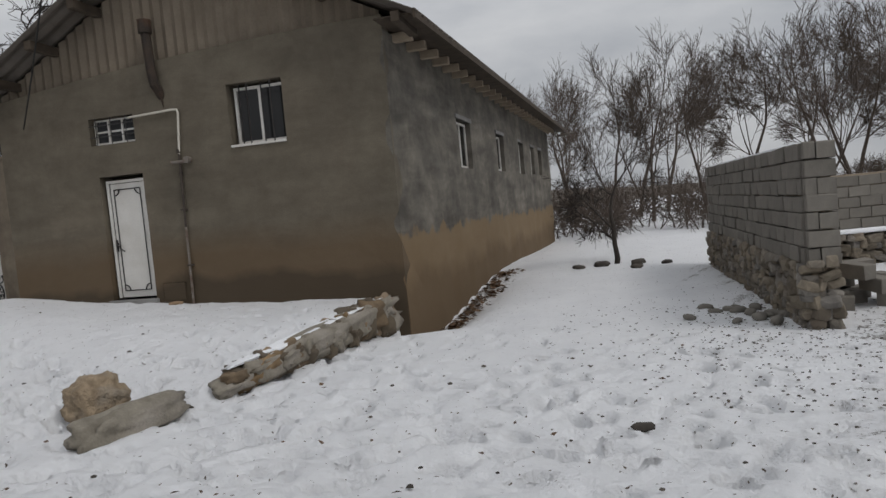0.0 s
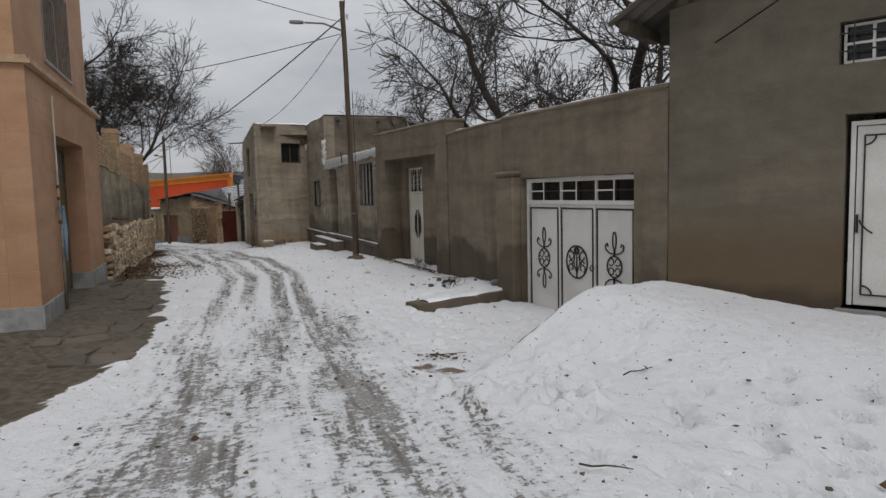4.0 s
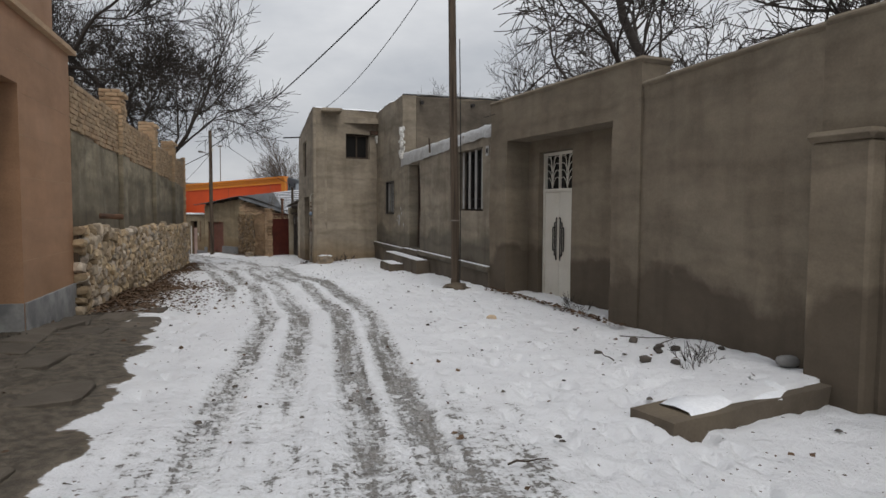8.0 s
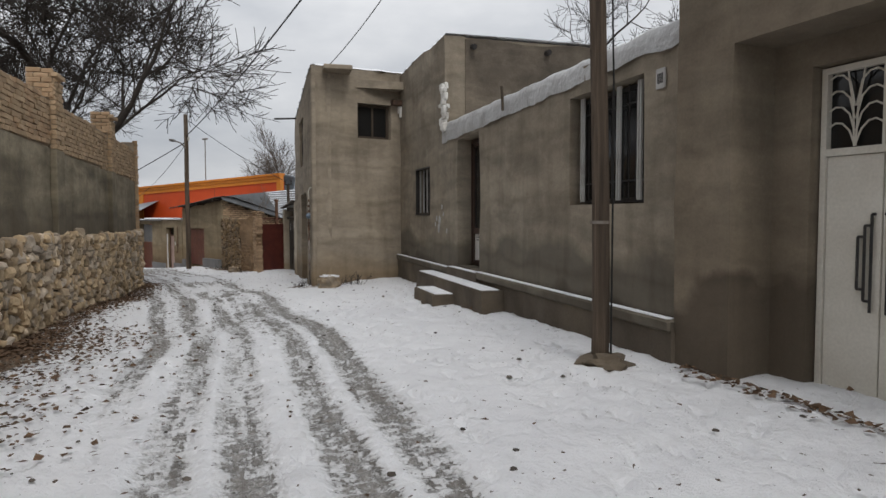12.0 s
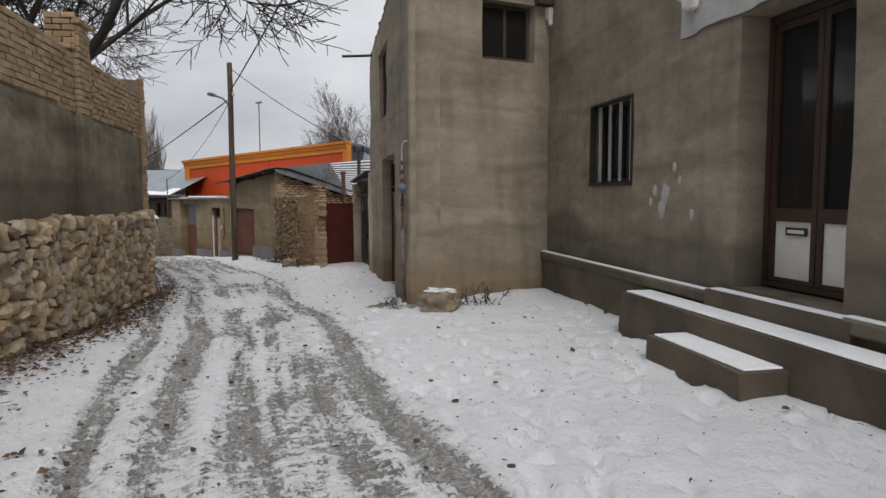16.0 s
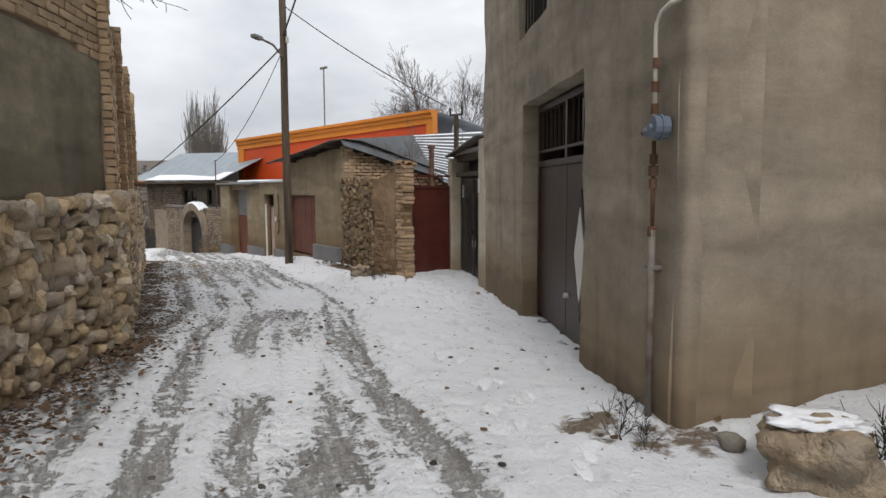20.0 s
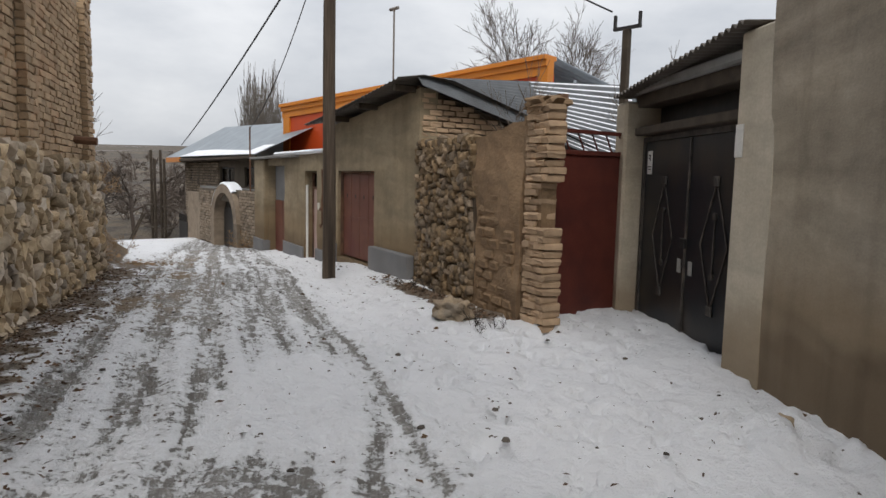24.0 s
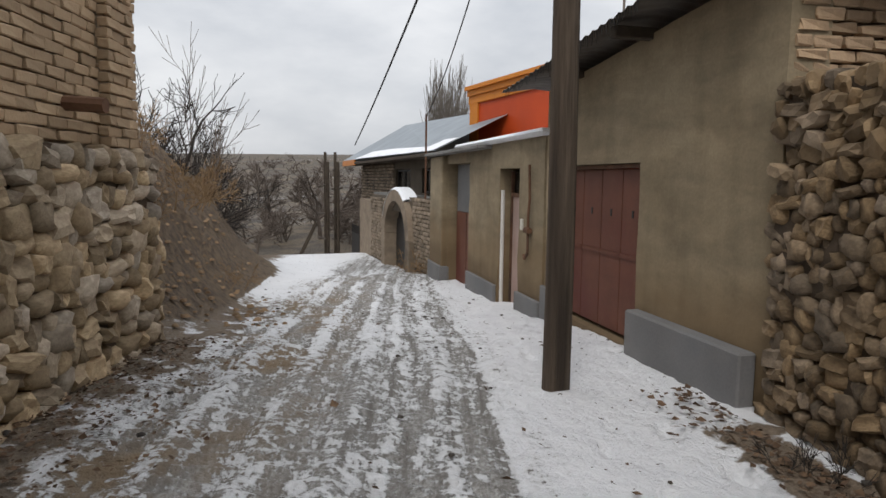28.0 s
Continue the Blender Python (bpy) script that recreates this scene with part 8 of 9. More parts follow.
poplar = put(tree("poplar_tree", "bare poplars with straight upright branches", 61, 14.5, 0.11, 0.5, 4, (6, 16), 0.12, 0.035, (2, 3, 3, 3), stems=5, twig=POPLAR, lean=0.08, thin=(0.35, 0.55), fine=0.014), -80, 49.5, -4.5, 0, 0.95)
put_copy(poplar, -76.5, 49.0, -4.5, 120, 0.85)
bank_tree = put(tree("bank_tree", "bare dark tree on the earth bank", 67, 4.6, 0.1, 0.28, 5, (22, 55), 0.02, 0.16, (3, 3, 3, 2, 2), stems=2, lean=0.22), -51.5, 29.6, -1.6)
put_copy(bank_tree, -49.2, 27.6, 0.3, 140, 0.75)
put_copy(bank_tree, -57.0, 30.5, -2.6, 70, 1.15)
put(tree("slim_tree", "slender pale sapling on the bank", 71, 5.5, 0.035, 0.5, 4, (10, 35), 0.06, 0.06, (3, 3, 2, 2), twig=PALEBARK), -52.5, 30.6, -1.7)
sapling = put(tree("sapling", "bare sapling in the yard behind the stone wall", 73, 3.6, 0.03, 0.22, 4, (14, 40), 0.05, 0.12, (4, 3, 2, 2), stems=1, twig=PALEBARK, lean=0.1, fine=0.004), -38.9, 34.6, -0.8)
for i, (x, y, sc) in enumerate(((-34.0, 36.2, 0.95), (-32.2, 35.6, 0.9), (-35.4, 36.8, 0.8), (-36.9, 35.2, 0.8), (-30.5, 35.8, 0.9))):
    put_copy(sapling, x, y, -0.2, i * 83, sc)
far_tree = put(tree("valley_tree", "bare brown tree in the valley", 91, 4.8, 0.12, 0.26, 4, (20, 55), 0.02, 0.16, (3, 3, 2, 2), lean=0.12, group="valley trees", twig=FIELDTWIG, fine=0.025), -92, 40)
far_bush = put(tree("valley_bush", "dense brown bush in the valley", 93, 2.6, 0.05, 0.4, 3, (25, 60), 0.02, 0.2, (3, 3, 2), stems=4, lean=0.4, group="valley bushes", twig=FIELDTWIG, fine=0.025), -88, 45)
for i in range(26):
    r = random.Random(500 + i)
    s, d = r.uniform(86, 118), r.uniform(-34, -6)
    x, y = s * AXIS_U[0] + d * AXIS_V[0], s * AXIS_U[1] + d * AXIS_V[1]
    put_copy((far_tree, far_bush)[i % 2], x, y, None, r.uniform(0, 360), r.uniform(0.5, 0.9))
for i in range(150):
    r = random.Random(700 + i)
    s, d = 92 + 230 * r.random() ** 1.6, r.uniform(-80, -2)
    d = d * (0.35 + (s - 75) / 170)
    x, y = s * AXIS_U[0] + d * AXIS_V[0], s * AXIS_U[1] + d * AXIS_V[1]
    put_copy((far_tree, far_bush)[i % 2], x, y, None, r.uniform(0, 360), r.uniform(0.7, 1.25))
put_copy(bank_tree, -60.4, 31.0, -2.6, 200, 1.15)
put_copy(bank_tree, -62.5, 29.0, -3.0, 20, 1.1)

# ---- poles and cables ----
def wooden_pole(x, y, z, height, lean_x, lean_y, r0, r1, label):
    p = tagged(new("utility_pole"), label, "pole", "utility poles")
    p.matrix_basis = Matrix.Translation((x, y, z))
    pts = [(lean_x * t * t * height + 0.012 * math.sin(t * 9), lean_y * t * height, -0.5 + t * (height + 0.5)) for t in np.linspace(0, 1, 12)]
    part("shaft", bar(pts, r0, 12, r1), WOOD, p, "weathered wooden shaft", True)
    return p


pole_1 = wooden_pole(-18.28, 19.78, -0.1, 7.6, -0.02, -0.006, 0.088, 0.07, "leaning weathered wooden utility pole with a street lamp arm")
part("band", bar([(-0.005, -0.01, 1.35), (-0.005, -0.01, 1.38)], 0.097, 12), GASPIPE, pole_1, "wire band")
fm = stone_mesh(random.Random(6), 0.46, 0.4, 0.2, 3, 0.5, 0.9, 0.5)
fm.transform(Matrix.Translation((0.06, -0.04, 0.0)))
part("earth_collar", fm, MUDFOOT, pole_1, "bare earth heaped round the foot")
part("down_wire", bar([(0.1, 0.03, 0.0), (0.1, 0.04, 2.5), (0.02, 0.1, 5.0)], 0.01, 5), CABLE, pole_1)
pole_2 = wooden_pole(-40.45, 31.85, -1.05, 6.65, -0.006, 0.004, 0.105, 0.085, "dark wooden utility pole with a street lamp")
for pl, z, dx, dy in ((pole_1, 6.9, -0.85, -0.75), (pole_2, 5.35, 0.55, -0.95)):
    ox = -0.022 * (z / 7.6) ** 2 * 7.6 if pl is pole_1 else 0
    lamp = part("lamp_arm", bar([(ox, 0, z - 0.15), (ox + dx * 0.5, dy * 0.5, z + 0.05), (ox + dx, dy, z + 0.06)], 0.028, 6), GASPIPE, pl, "curved steel lamp arm")
    hd = stone_mesh(random.Random(2), 0.42, 0.16, 0.1, 2, 0.05)
    hd.transform(Matrix.Translation((ox + dx * 1.2, dy * 1.2, z + 0.06)) @ Matrix.Rotation(math.atan2(dy, dx), 4, "Z"))
    part("lamp_head", hd, CONCRETE, lamp, "grey lamp head")
    part("insulator", bar([(ox + 0.1, 0.05, z + 0.2), (ox + 0.1, 0.05, z + 0.34)], 0.04), CREAM, pl)


def cable(a, b, sag, r=0.012, label="black overhead cable"):
    a, b = Vector(a), Vector(b)
    pts = []
    for i in range(25):
        t = i / 24
        p = a.lerp(b, t)
        p.z -= sag * 4 * t * (1 - t)
        pts.append(p)
    ob = tagged(part("overhead_cable", bar(pts, r, 5), CABLE), label, "cable", "overhead cables")
    return ob


P1T, P2T = (-18.4, 19.8, 7.1), (-40.45, 31.87, 4.7)
cable(P1T, P2T, 0.35, 0.02, "thick black bundled cable between the poles")
cable((-18.4, 19.8, 6.7), (-27.4, 26.2, 5.05), 0.35, 0.01, "thin service cable to the tower roof")
cable((-40.45, 31.87, 4.4), (-50.2, 35.2, 1.95), 0.4, 0.01, "thin wire down to the aerial mast")
cable((-18.35, 19.75, 6.6), (-21.3, 13.6, 4.5), 0.1, 0.011, "black service cable to the apricot house")
cable((-40.45, 31.87, 4.45), (-59.3, 36.55, 1.75), 0.15, 0.02, "thick black cable to the brick house")
cable(P1T, (2.2, -9.0, 7.4), 0.4, 0.018, "thick black cable over the lane")
cable((-18.42, 19.75, 6.9), (-19.0, 6.0, 7.2), 0.3, 0.009, "thin wire over the lane")
cable((-7.6, 12.68, 3.72), (-2.2, 5.0, 5.6), 0.15, 0.012, "black service cable on the house front")
cable((-36.7, 33.75, 2.8), (-40.45, 31.9, 5.4), 0.12, 0.012, "service cable to the yard pole")
mast = tagged(new("antenna_mast"), "thin aerial mast behind the hall roof", "antenna")
mast.matrix_basis = Matrix.Translation((-48.1, 38.9, 2.2))
part("rod", bar([(0, 0, 0), (0, 0, 3.5)], 0.03, 6), GASPIPE, mast)
part("head", bar([(-0.2, 0, 3.5), (0.2, 0, 3.5)], 0.05, 6), GASPIPE, mast)
mast2 = tagged(new("antenna_mast"), "thin aerial mast on the low row's roof", "antenna")
mast2.matrix_basis = Matrix.Translation((-50.2, 35.2, 0.1))
part("rod", bar([(0, 0, 0), (0, 0, 1.9)], 0.025, 6), RUST, mast2)

# ---- the unfinished block walls beyond the first house ----
FZ, LZ = face_frame((6.15, 14.9), (4.25, 7.62))
blk = root("wall_blocks", FZ.copy(), "unfinished wall of grey concrete blocks on rubble stone", "wall", kind="structure")
# its face looks to the first house
blk.matrix_basis = face_frame((4.25, 7.62), (6.15, 14.9))[0]
RUBBLE = material("flat_rubble_stone", (0.21, 0.18, 0.14), (0.15, 0.128, 0.1), 7, 0.92, 0.6, 45, (0.12, 0.1, 0.08), 2.0, vary=0.35, grey=0.5)
CB = [brick_mesh("block", 0.42, 0.2, 0.19, BLOCK, 300 + i, 0.006, 0.008) for i in range(6)]
rng = random.Random(91)
part("core", bx(0.02, LZ, -0.3, -0.06, -0.6, 1.74), MORTAR, blk)
blocks = brick_spots(rng, CB, 0.0, LZ, 0.47, lambda x: 1.9, 0.42, 0.19, y=-0.08, joint=0.012, dy=0.008)
tm = Matrix.Translation((0.1, -0.1, 0)) @ Matrix.Rotation(radians(90), 4, "Z")
blocks += [(tm @ m, me) for m, me in brick_spots(rng, CB, -0.24, 0.1, 0.47, 1.9, 0.42, 0.19, y=0.1, joint=0.012, dy=0.01)]
RB = [mesh_of("stone", stone_mesh(random.Random(400 + i), 1, 1, 1, 2, 0.2, 0.5, 0.05), RUBBLE) for i in range(8)]
rub = [(m @ Matrix.Diagonal((1.35, 1, 1, 1)), me) for m, me in stone_spots(random.Random(92), RB, 0.0, LZ, -0.75, 0.52, 0.15, y=-0.06, depth=0.22, spread=0.5)]
tm2 = Matrix.Translation((0.0, -0.02, 0)) @ Matrix.Rotation(radians(90), 4, "Z")
rub += [(tm2 @ m, me) for m, me in stone_spots(random.Random(93), RB, -0.3, 0.0, -0.75, 0.52, 0.16, y=0.02, depth=0.2)]
pieces(blk, "block", BLOCK, blocks)
pieces(blk, "stone", RUBBLE, rub)
slab("snow_cap", blk, SNOW, 0.3, LZ, -0.2, -0.02, 1.86, 1.9, "thin snow", 0.01)
FZ2, LZ2 = face_frame((13.5, 12.6), (6.8, 11.9))
blk2 = root("wall_blocks_2", FZ2 @ Matrix.Identity(4), "second block wall on a rubble footing with a snowy ledge", "wall", kind="structure")
blk2.matrix_basis = face_frame((14.5, 12.4), (6.4, 12.4))[0] @ Matrix.Identity(4)
part("core", bx(0.0, 8.1, -0.3, -0.06, -0.6, 1.45), MORTAR, blk2)
pieces(blk2, "block", BLOCK, brick_spots(rng, CB, 0.0, 8.1, 0.42, 1.55, 0.42, 0.19, y=-0.1, joint=0.012, dy=0.006))
pieces(blk2, "stone", RUBBLE, stone_spots(random.Random(95), RB, 0.0, 8.1, -0.7, 0.36, 0.2, y=0.04, depth=0.26, spread=0.5))
slab("ledge_snow", blk2, SNOW, 0.0, 8.1, -0.02, 0.18, 0.34, 0.42, "snow on the ledge", 0.02)
rng = random.Random(97)
for i in range(11):
    x, y = 5.15 + (i % 4) * 0.22 + rng.uniform(-0.1, 0.1), 8.5 + (i % 3) * 0.28
    b = tagged(new("loose_block", CB[i % 6]), "loose grey concrete block stacked in the snow", "block", "loose blocks")
    b.matrix_basis = pose(x, y, at(x, y) + 0.08 + 0.2 * (i // 4), rng.uniform(-4, 4), rng.uniform(-4, 4), rng.uniform(0, 180))


def rock(name, label, x, y, lx, ly, lz, seed, mat=STONE, z=None, turn=0.0, cuts=3, rough=0.3, sink=0.25, category="rock", group="", sq=0.75, ball=0.6):
    ob = part(name, stone_mesh(random.Random(seed), lx, ly, lz, cuts, rough, sq, ball), mat, None, label, True)
    tagged(ob, label, category, group)
    ob.matrix_basis = pose(x, y, (at(x, y) if z is None else z) + lz * (0.5 - sink), 0, 0, turn)
    return ob


for i in range(16):
    x, y = 4.0 + rng.gauss(0, 0.22), 8.9 + rng.gauss(0, 0.45)
    rock("rubble_stone", "dark rubble stone lying in the snow", x, y, rng.uniform(0.12, 0.3), rng.uniform(0.1, 0.2), rng.uniform(0.06, 0.14), 800 + i, BLOCK, None, rng.uniform(0, 180), 2, group="rubble")
for i in range(7):
    x, y = 4.7 + rng.gauss(0, 0.5), 16.6 + rng.gauss(0, 0.4)
    rock("rubble_stone", "dark rubble stone lying in the snow", x, y, rng.uniform(0.15, 0.4), rng.uniform(0.15, 0.3), rng.uniform(0.1, 0.18), 830 + i, CHIP, None, rng.uniform(0, 180), 2, group="rubble")

ROUGHROCK = material("weathered_grey_rock", (0.26, 0.235, 0.19), (0.17, 0.15, 0.12), 6, 0.92, 0.9, 40, (0.32, 0.29, 0.25), 1.6, depth=0.04)
TANROCK = material("tan_rough_rock", (0.38, 0.295, 0.20), (0.22, 0.165, 0.11), 9, 0.92, 1.0, 45, (0.28, 0.24, 0.19), 3.0, depth=0.07)
# ---- boulders, kerb stones and loose things on the lane ----
rock("boulder", "round tan boulder at the edge of the forecourt", -3.64, 6.7, 0.6, 0.56, 0.5, 901, TANROCK, None, 30, 4, 0.35, 0.1, ball=0.9)
rock("kerb_stone", "long mossy kerb stone half buried in snow", -3.08, 6.3, 1.25, 0.3, 0.34, 902, ROUGHROCK, None, 64, 4, 0.3, 0.24, ball=0.6)
step_wall = tagged(new("retaining_stones"), "crumbling mud and stone edge of the raised forecourt", "wall", kind="structure")
for i in range(44):
    t = (i % 22) / 21
    x, y = -2.5 + t * 1.5, 7.45 + t * 3.15
    h = 0.15 + 0.2 * t
    rs = random.Random(930 + i)
    base = -0.34 + (i // 22) * h * 0.6
    ob = part("stone", stone_mesh(rs, rs.uniform(0.24, 0.5), rs.uniform(0.22, 0.36), h * rs.uniform(0.8, 1.3), 3, 0.45), (ROUGHROCK, DARKSTONE, MUDFOOT)[i % 3], step_wall, "", True)
    ob.matrix_basis = pose(x + rs.uniform(-0.06, 0.08), y, base + h * 0.4, rs.uniform(-15, 15), rs.uniform(-15, 15), 65 + rs.uniform(-30, 30))
core = stone_mesh(random.Random(4), 0.34, 3.2, 0.36, 4, 0.4)
part("mud_core", core, ROUGHROCK, step_wall, "mud packing", True).matrix_basis = pose(-1.66, 9.15, -0.13, 4, 0, -25.5)
part("snow_cap", stone_mesh(random.Random(8), 0.24, 3.0, 0.09, 4, 0.35), SNOW, step_wall, "snow on the edge", True).matrix_basis = pose(-1.74, 9.1, 0.025, 4, 0, -25.5)
rock("boulder", "pale boulder capped with snow at the house corner", -26.93, 25.62, 0.5, 0.42, 0.36, 911, TANROCK, -0.45, 20, 4, 0.4, 0.1, ball=0.6)
rock("snow_cap", "snow cap on the boulder", -26.98, 25.68, 0.4, 0.3, 0.07, 912, SNOW, -0.15, 35, 4, 0.5, 0.5, "snow", ball=0.8)
rock("rubble_stone", "small stone at the house corner", -27.4, 25.8, 0.15, 0.12, 0.1, 913, ROUGHROCK, None, 0, 2, group="rubble")
rock("boulder", "grey stone lying before the ruined wall", -36.75, 31.12, 0.4, 0.32, 0.28, 914, TANROCK, None, 10, 4, 0.45, 0.15, ball=0.5)
rock("loose_brick", "single grey block lying on the concrete slab", -11.95, 15.6, 0.24, 0.16, 0.12, 915, CONCRETE, -0.06, 30, 2, 0.05, 0.1, "brick")
rock("rubble_stone", "flat brown stone in the snow", 1.42, 4.9, 0.18, 0.12, 0.06, 916, CHIP, None, 0, 2, group="rubble")
rock("rubble_stone", "dark lump on the forecourt snow", -6.0, 8.45, 0.1, 0.09, 0.1, 917, CHIP, None, 0, 2, group="rubble")
rock("rubble_stone", "pale stone in the snow before the portal", -16.0, 17.0, 0.16, 0.11, 0.08, 918, STONE, None, 0, 2, group="rubble")
rock("loose_brick", "broken brick at the house wall", -4.75, 11.75, 0.28, 0.12, 0.08, 919, OLDBRICK, None, 14, 1, 0.08, 0.1, "brick")

for k, (x, y, r) in enumerate(((-33.05, 30.45, 0.13), (-32.8, 30.2, 0.09), (-33.3, 30.15, 0.08))):
    rock("rubble_stone", "brown lump in scuffed snow by the tower house", x, y, r, r * 0.8, r * 0.9, 940 + k, STONE, None, 50 * k, 2, group="rubble")

rs = random.Random(61)
for k in range(9):
    r = rs.uniform(0.06, 0.14)
    rock("rubble_stone", "dark clod in the trodden snow on the slab", -13.0 + rs.gauss(0, 0.5), 15.7 + rs.gauss(0, 0.35), r, r * 0.8, r * 0.6, 960 + k, CHIP, None, 40 * k, 2, group="rubble")

# flagstones of the apron before the apricot house
apron_root = tagged(new("stone_apron"), "worn brown flagstones with snow in the joints", "paving", kind="structure")
FLAG = material("brown_flagstone", (0.085, 0.07, 0.054), (0.125, 0.105, 0.082), 2.2, 0.8, 0.6, 30, (0.09, 0.075, 0.058), 1.2, vary=0.25)
rf2 = random.Random(19)
ap, aq = Vector((-22.3, 14.25)), Vector((-14.6, 7.1))
au = (aq - ap).normalized()
an = Vector((-au.y, au.x))
nodes = [[(i * 0.62 + rf2.uniform(-0.16, 0.16), j * 0.48 + 0.1 + rf2.uniform(-0.12, 0.12)) for j in range(5)] for i in range(17)]
for i in range(16):
    for j in range(4):
        if rf2.random() < (0.4, 0.45, 0.6, 1.1)[j]:
            continue
        quad = [nodes[i][j], nodes[i + 1][j], nodes[i + 1][j + 1], nodes[i][j + 1]]
        cx, cy = sum(q[0] for q in quad) / 4, sum(q[1] for q in quad) / 4
        pts = []
        for k in range(4):
            p, q = quad[k], quad[(k + 1) % 4]
            for f in (0.12, 0.5, 0.88):
                pts.append((cx + (p[0] + (q[0] - p[0]) * f - cx) * rf2.uniform(0.9, 1.02), cy + (p[1] + (q[1] - p[1]) * f - cy) * rf2.uniform(0.88, 0.97)))
        w0 = ap + au * cx + an * cy
        gz = at(w0.x, w0.y)
        tz = rf2.uniform(-0.012, 0.035)
        vs = []
        for sh, zz in ((1.0, -0.06), (1.0, tz - 0.012), (0.94, tz)):
            for a, b in pts:
                w = au * (a - cx) * sh + an * (b - cy) * sh
                vs.append((w.x, w.y, zz + rf2.uniform(-0.004, 0.004)))
        n12 = len(pts)
        fs = [tuple(range(2 * n12, 3 * n12))] + [(l * n12 + k, l * n12 + (k + 1) % n12, (l + 1) * n12 + (k + 1) % n12, (l + 1) * n12 + k) for l in range(2) for k in range(n12)]
        ob = raw("flagstone", vs, fs, FLAG, apron_root)
        ob.matrix_basis = pose(w0.x, w0.y, gz, rf2.uniform(-1.5, 1.5), rf2.uniform(-1.5, 1.5), 0)

# dry plants and sticks
weeds = tree("dry_weed", "dry leafless weed in the snow", 81, 0.55, 0.006, 0.4, 3, (15, 50), 0.04, 0.15, (3, 3, 2), stems=4, lean=0.3, group="dry weeds", fine=0.0025)
put(weeds, -26.75, 26.35, None, 0, 0.8)
for i, (x, y, sc) in enumerate(((-26.6, 26.2, 0.35), (-28.2, 25.9, 0.5), (-15.4, 18.3, 0.7), (-36.2, 30.9, 0.5), (-38.5, 32.1, 0.6), (-12.6, 15.3, 0.7), (-27.8, 25.7, 0.4))):
    put_copy(weeds, x, y, None, i * 50, sc)
for i, (x, y, a, ln) in enumerate(((-13.58, 16.6, 20, 0.7), (-13.3, 16.3, 75, 0.5), (-13.27, 12.24, 50, 0.3), (-7.8, 7.4, 10, 0.35), (-10.6, 10.7, 30, 0.45), (-10.7, 10.5, 100, 0.3), (-13.7, 15.2, 130, 0.5), (-8.0, 9.6, 60, 0.4))):
    rs = random.Random(1200 + i)
    pts = [(ln * (k / 4 - 0.5), rs.uniform(-0.02, 0.02), 0.01 + 0.02 * rs.random()) for k in range(5)]
    st = tagged(part("stick", bar(pts, 0.008, 6, 0.004), TIMBER), "dark broken stick lying on the snow", "stick", "loose sticks")
    st.matrix_basis = pose(x, y, at(x, y) + 0.03, 0, 0, a)
bramble = put(tree("bramble", "dry brown bush on the earth bank", 83, 0.9, 0.01, 0.3, 4, (25, 65), 0.0, 0.2, (3, 2, 2, 2), stems=7, twig=DRY, lean=0.6, group="brambles", fine=0.003), -46.5, 29.4)
for i, (x, y, sc) in enumerate(((-47.5, 29.6, 1.0), (-45.6, 28.7, 0.9), (-48.4, 29.2, 1.2), (-46.8, 30.3, 0.6), (-44.6, 29.0, 0.7), (-50.4, 35.6, 1.1), (-49.4, 30.2, 0.8))):
    put_copy(bramble, x, y, None, i * 77, sc)

# scattered leaves, twigs and stones that nobody could count
def scatter(name, label, mat, count, place, size, seed, flat=True):
    r = random.Random(seed)
    vs, fs = [], []
    xs, ys = [], []
    for _ in range(count):
        x, y = place(r)
        xs.append(x)
        ys.append(y)
    zs = ground_base(np.array(xs), np.array(ys))
    for x, y, z in zip(xs, ys, zs):
        s = r.uniform(*size)
        a, tilt = r.uniform(0, math.tau), r.uniform(-0.7, 0.7)
        o = len(vs)
        if flat:
            u = Vector((math.cos(a), math.sin(a), 0)) * s
            w = Vector((-math.sin(a), math.cos(a), tilt)) * s * r.uniform(0.4, 0.9)
            c = Vector((x, y, z + 0.025 + s * 0.3))
            vs += [c - u, c - w * 0.6, c + u, c + w + Vector((0, 0, s * 0.3))]
            fs += [(o, o + 1, o + 2), (o, o + 2, o + 3)]
        else:
            c = Vector((x, y, z + 0.015))
            for lo, hh in ((1.0, 0.0), (0.75, 0.42)):
                vs += [c + Vector((r.uniform(0.7, 1.1) * lo * s * math.cos(j * 1.047 + a), r.uniform(0.6, 1) * lo * s * math.sin(j * 1.047 + a), (hh + r.uniform(-0.1, 0.1)) * s)) for j in range(6)]
            vs.append(c + Vector((0, 0, s * r.uniform(0.5, 0.62))))
            fs += [(o + j, o + (j + 1) % 6, o + 6 + (j + 1) % 6, o + 6 + j) for j in range(6)] + [(o + 6 + j, o + 6 + (j + 1) % 6, o + 12) for j in range(6)]
    return tagged(raw(name, vs, fs, mat, None, "", not flat), label, "litter", kind="stuff")


def along(p, q, spread):
    p, q = Vector(p), Vector(q)
    n = Vector((-(q - p).y, (q - p).x)).normalized()
    return lambda r: tuple(p.lerp(q, r.random()) - n * -abs(r.gauss(0, spread)) - n * 0.0)


scatter("leaf_litter", "brown dead leaves along the foot of the long wall", LEAF, 6000, along((-33.6, 25.15), (-22.2, 14.5), 0.34), (0.014, 0.045), 1)
scatter("leaf_litter", "brown dead leaves along the high wall", LEAF, 3600, along((-43.1, 29.3), (-33.7, 25.2), 0.4), (0.01, 0.03), 2)
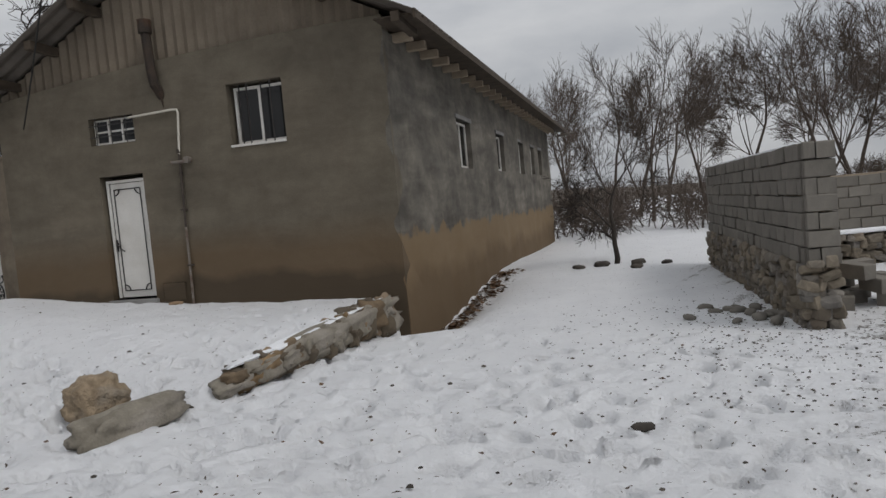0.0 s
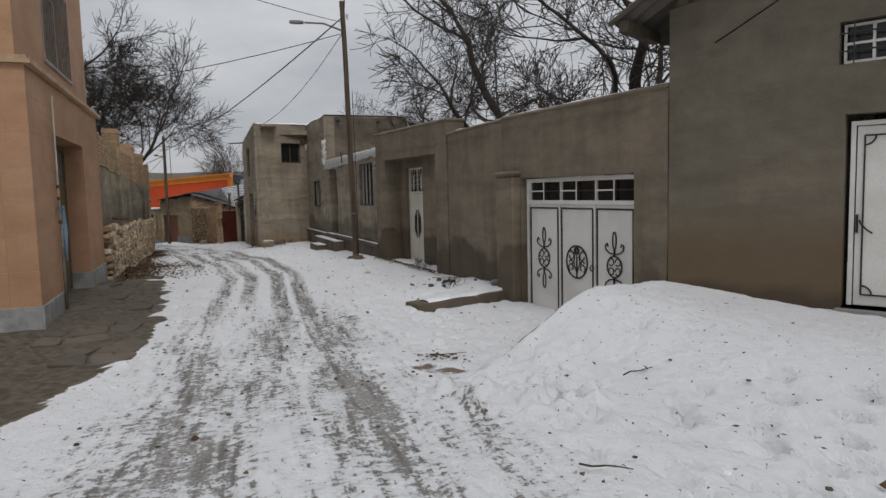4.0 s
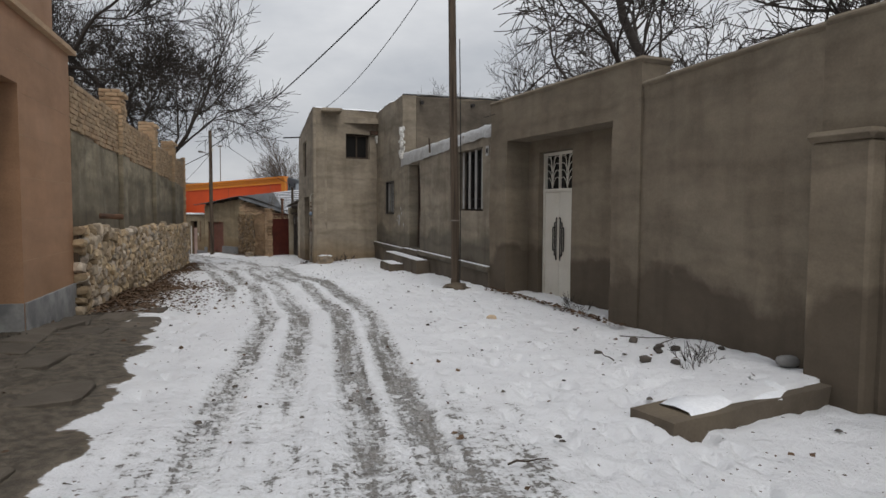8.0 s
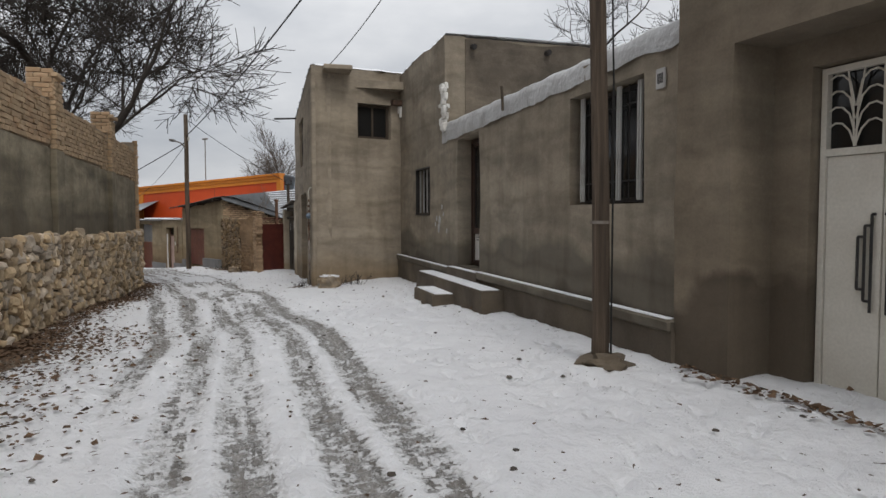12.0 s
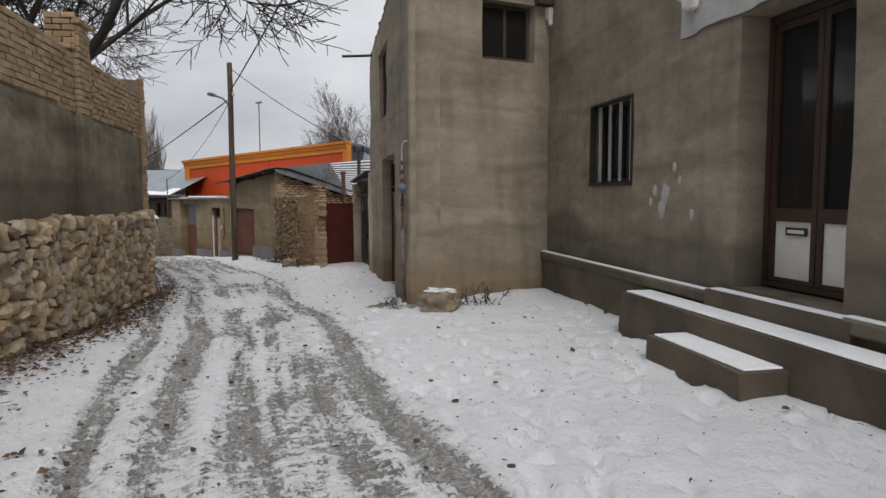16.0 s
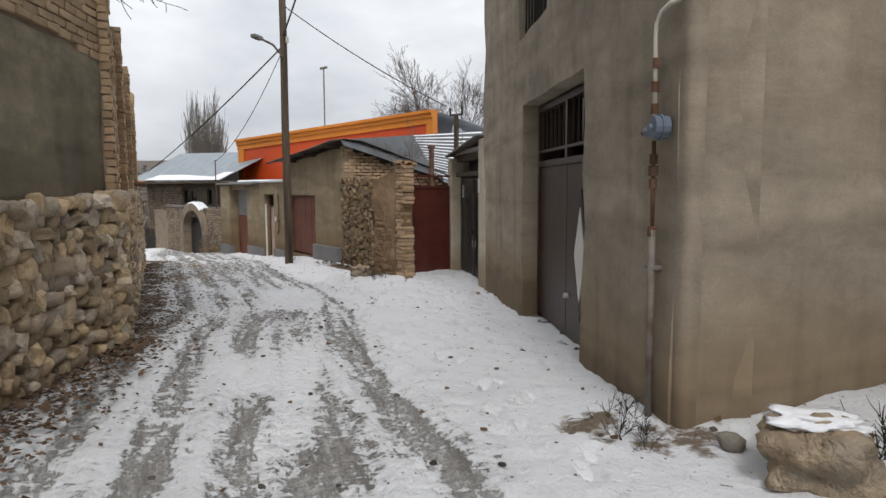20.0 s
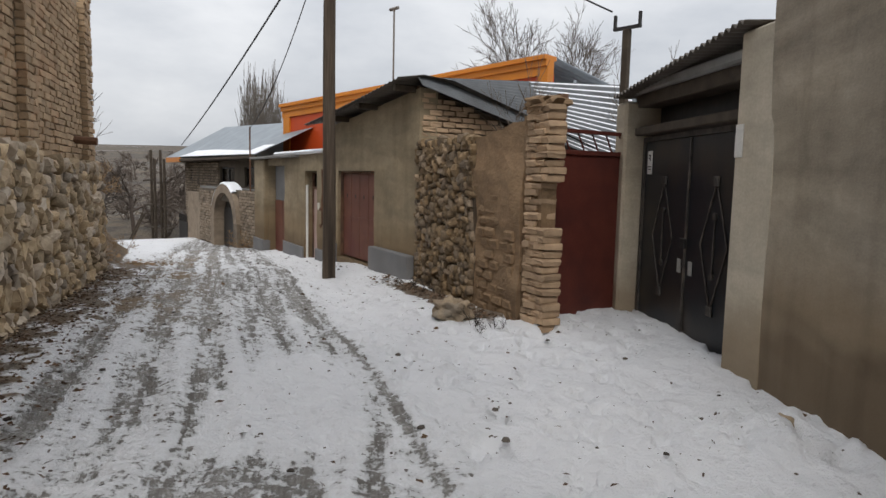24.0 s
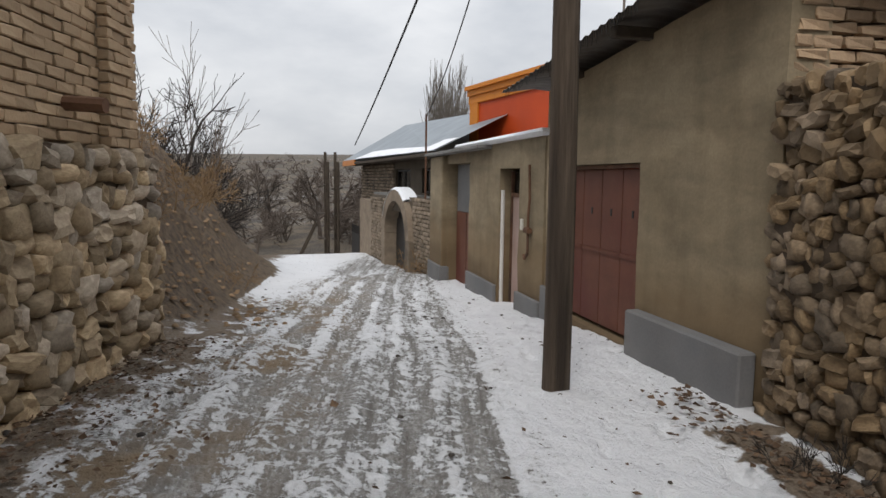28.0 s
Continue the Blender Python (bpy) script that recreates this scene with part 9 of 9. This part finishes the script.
scatter("leaf_litter", "dead leaves and bark before the ruined wall", LEAF, 520, along((-36.4, 31.5), (-40.0, 32.75), 0.2), (0.012, 0.04), 3)
scatter("leaf_litter", "brown dead leaves and twigs heaped at the end of the long wall", LEAF, 4200, along((-27.0, 18.9), (-21.7, 14.1), 0.85), (0.014, 0.045), 12)
scatter("leaf_litter", "dead leaves at the portal", LEAF, 420, along((-14.1, 17.5), (-17.5, 19.95), 0.1), (0.02, 0.05), 4)
scatter("leaf_litter", "leaves blown over the snow", LEAF, 1300, lambda r: (lambda s, d: (s * AXIS_U[0] + d * AXIS_V[0], s * AXIS_U[1] + d * AXIS_V[1]))(r.uniform(-2, 60), r.gauss(0.6, 3.0)), (0.012, 0.04), 5)
scatter("small_stones", "small dark stones and clods on the snow", CHIP, 650, lambda r: (lambda s, d: (s * AXIS_U[0] + d * AXIS_V[0], s * AXIS_U[1] + d * AXIS_V[1]))(r.uniform(-3, 58), r.gauss(0.4, 2.6)), (0.01, 0.035), 6, False)
scatter("small_stones", "brown clods on the bank", ADOBE, 420, lambda r: (-43.5 - r.random() * 8, 29.3 + r.gauss(0, 0.8) + 0.0), (0.02, 0.07), 7, False)
scatter("small_stones", "stones and chips before the block wall", CHIP, 1200, lambda r: (3.9 + r.gauss(0, 1.2), 6.6 + r.gauss(0, 1.9)), (0.006, 0.02), 8, False)
scatter("snow_clods", "broken lumps of frozen snow", SNOW, 140, lambda r: (-5.3 + r.gauss(0, 0.75), 6.6 + r.gauss(0, 0.75)), (0.012, 0.045), 9, False)
scatter("wood_chips", "brown chips in the trench beside the house", LEAF, 700, lambda r: (lambda t: (-0.5 + 0.3 * t + abs(r.gauss(0, 0.25)), 11.0 + 0.954 * t))(r.random() * 7), (0.03, 0.09), 11)
scatter("earth_clods", "dark clods of earth by the slab", MUDFOOT, 40, lambda r: (-10.65 + r.gauss(0, 0.2), 10.6 + r.gauss(0, 0.14)), (0.012, 0.035), 21, False)

# ---- counted pieces of the long wall, last ----
pieces(lw1, "stone", STONE, sorted(lw_stones, key=lambda s: s[0].translation.x), 300, "stones")
pieces(lw2, "stone", STONE, sorted(lx_stones, key=lambda s: s[0].translation.x), 300, "stones")
pieces(lw1, "brick", BRICK, sorted(lw_bricks, key=lambda s: s[0].translation.x), 300, "bricks")
pieces(lw1, "pier_brick", BRICK, pier_bricks, 300, "pier_bricks")
pieces(lw2, "brick", BRICK, sorted(lx_bricks, key=lambda s: s[0].translation.x), 300, "bricks")
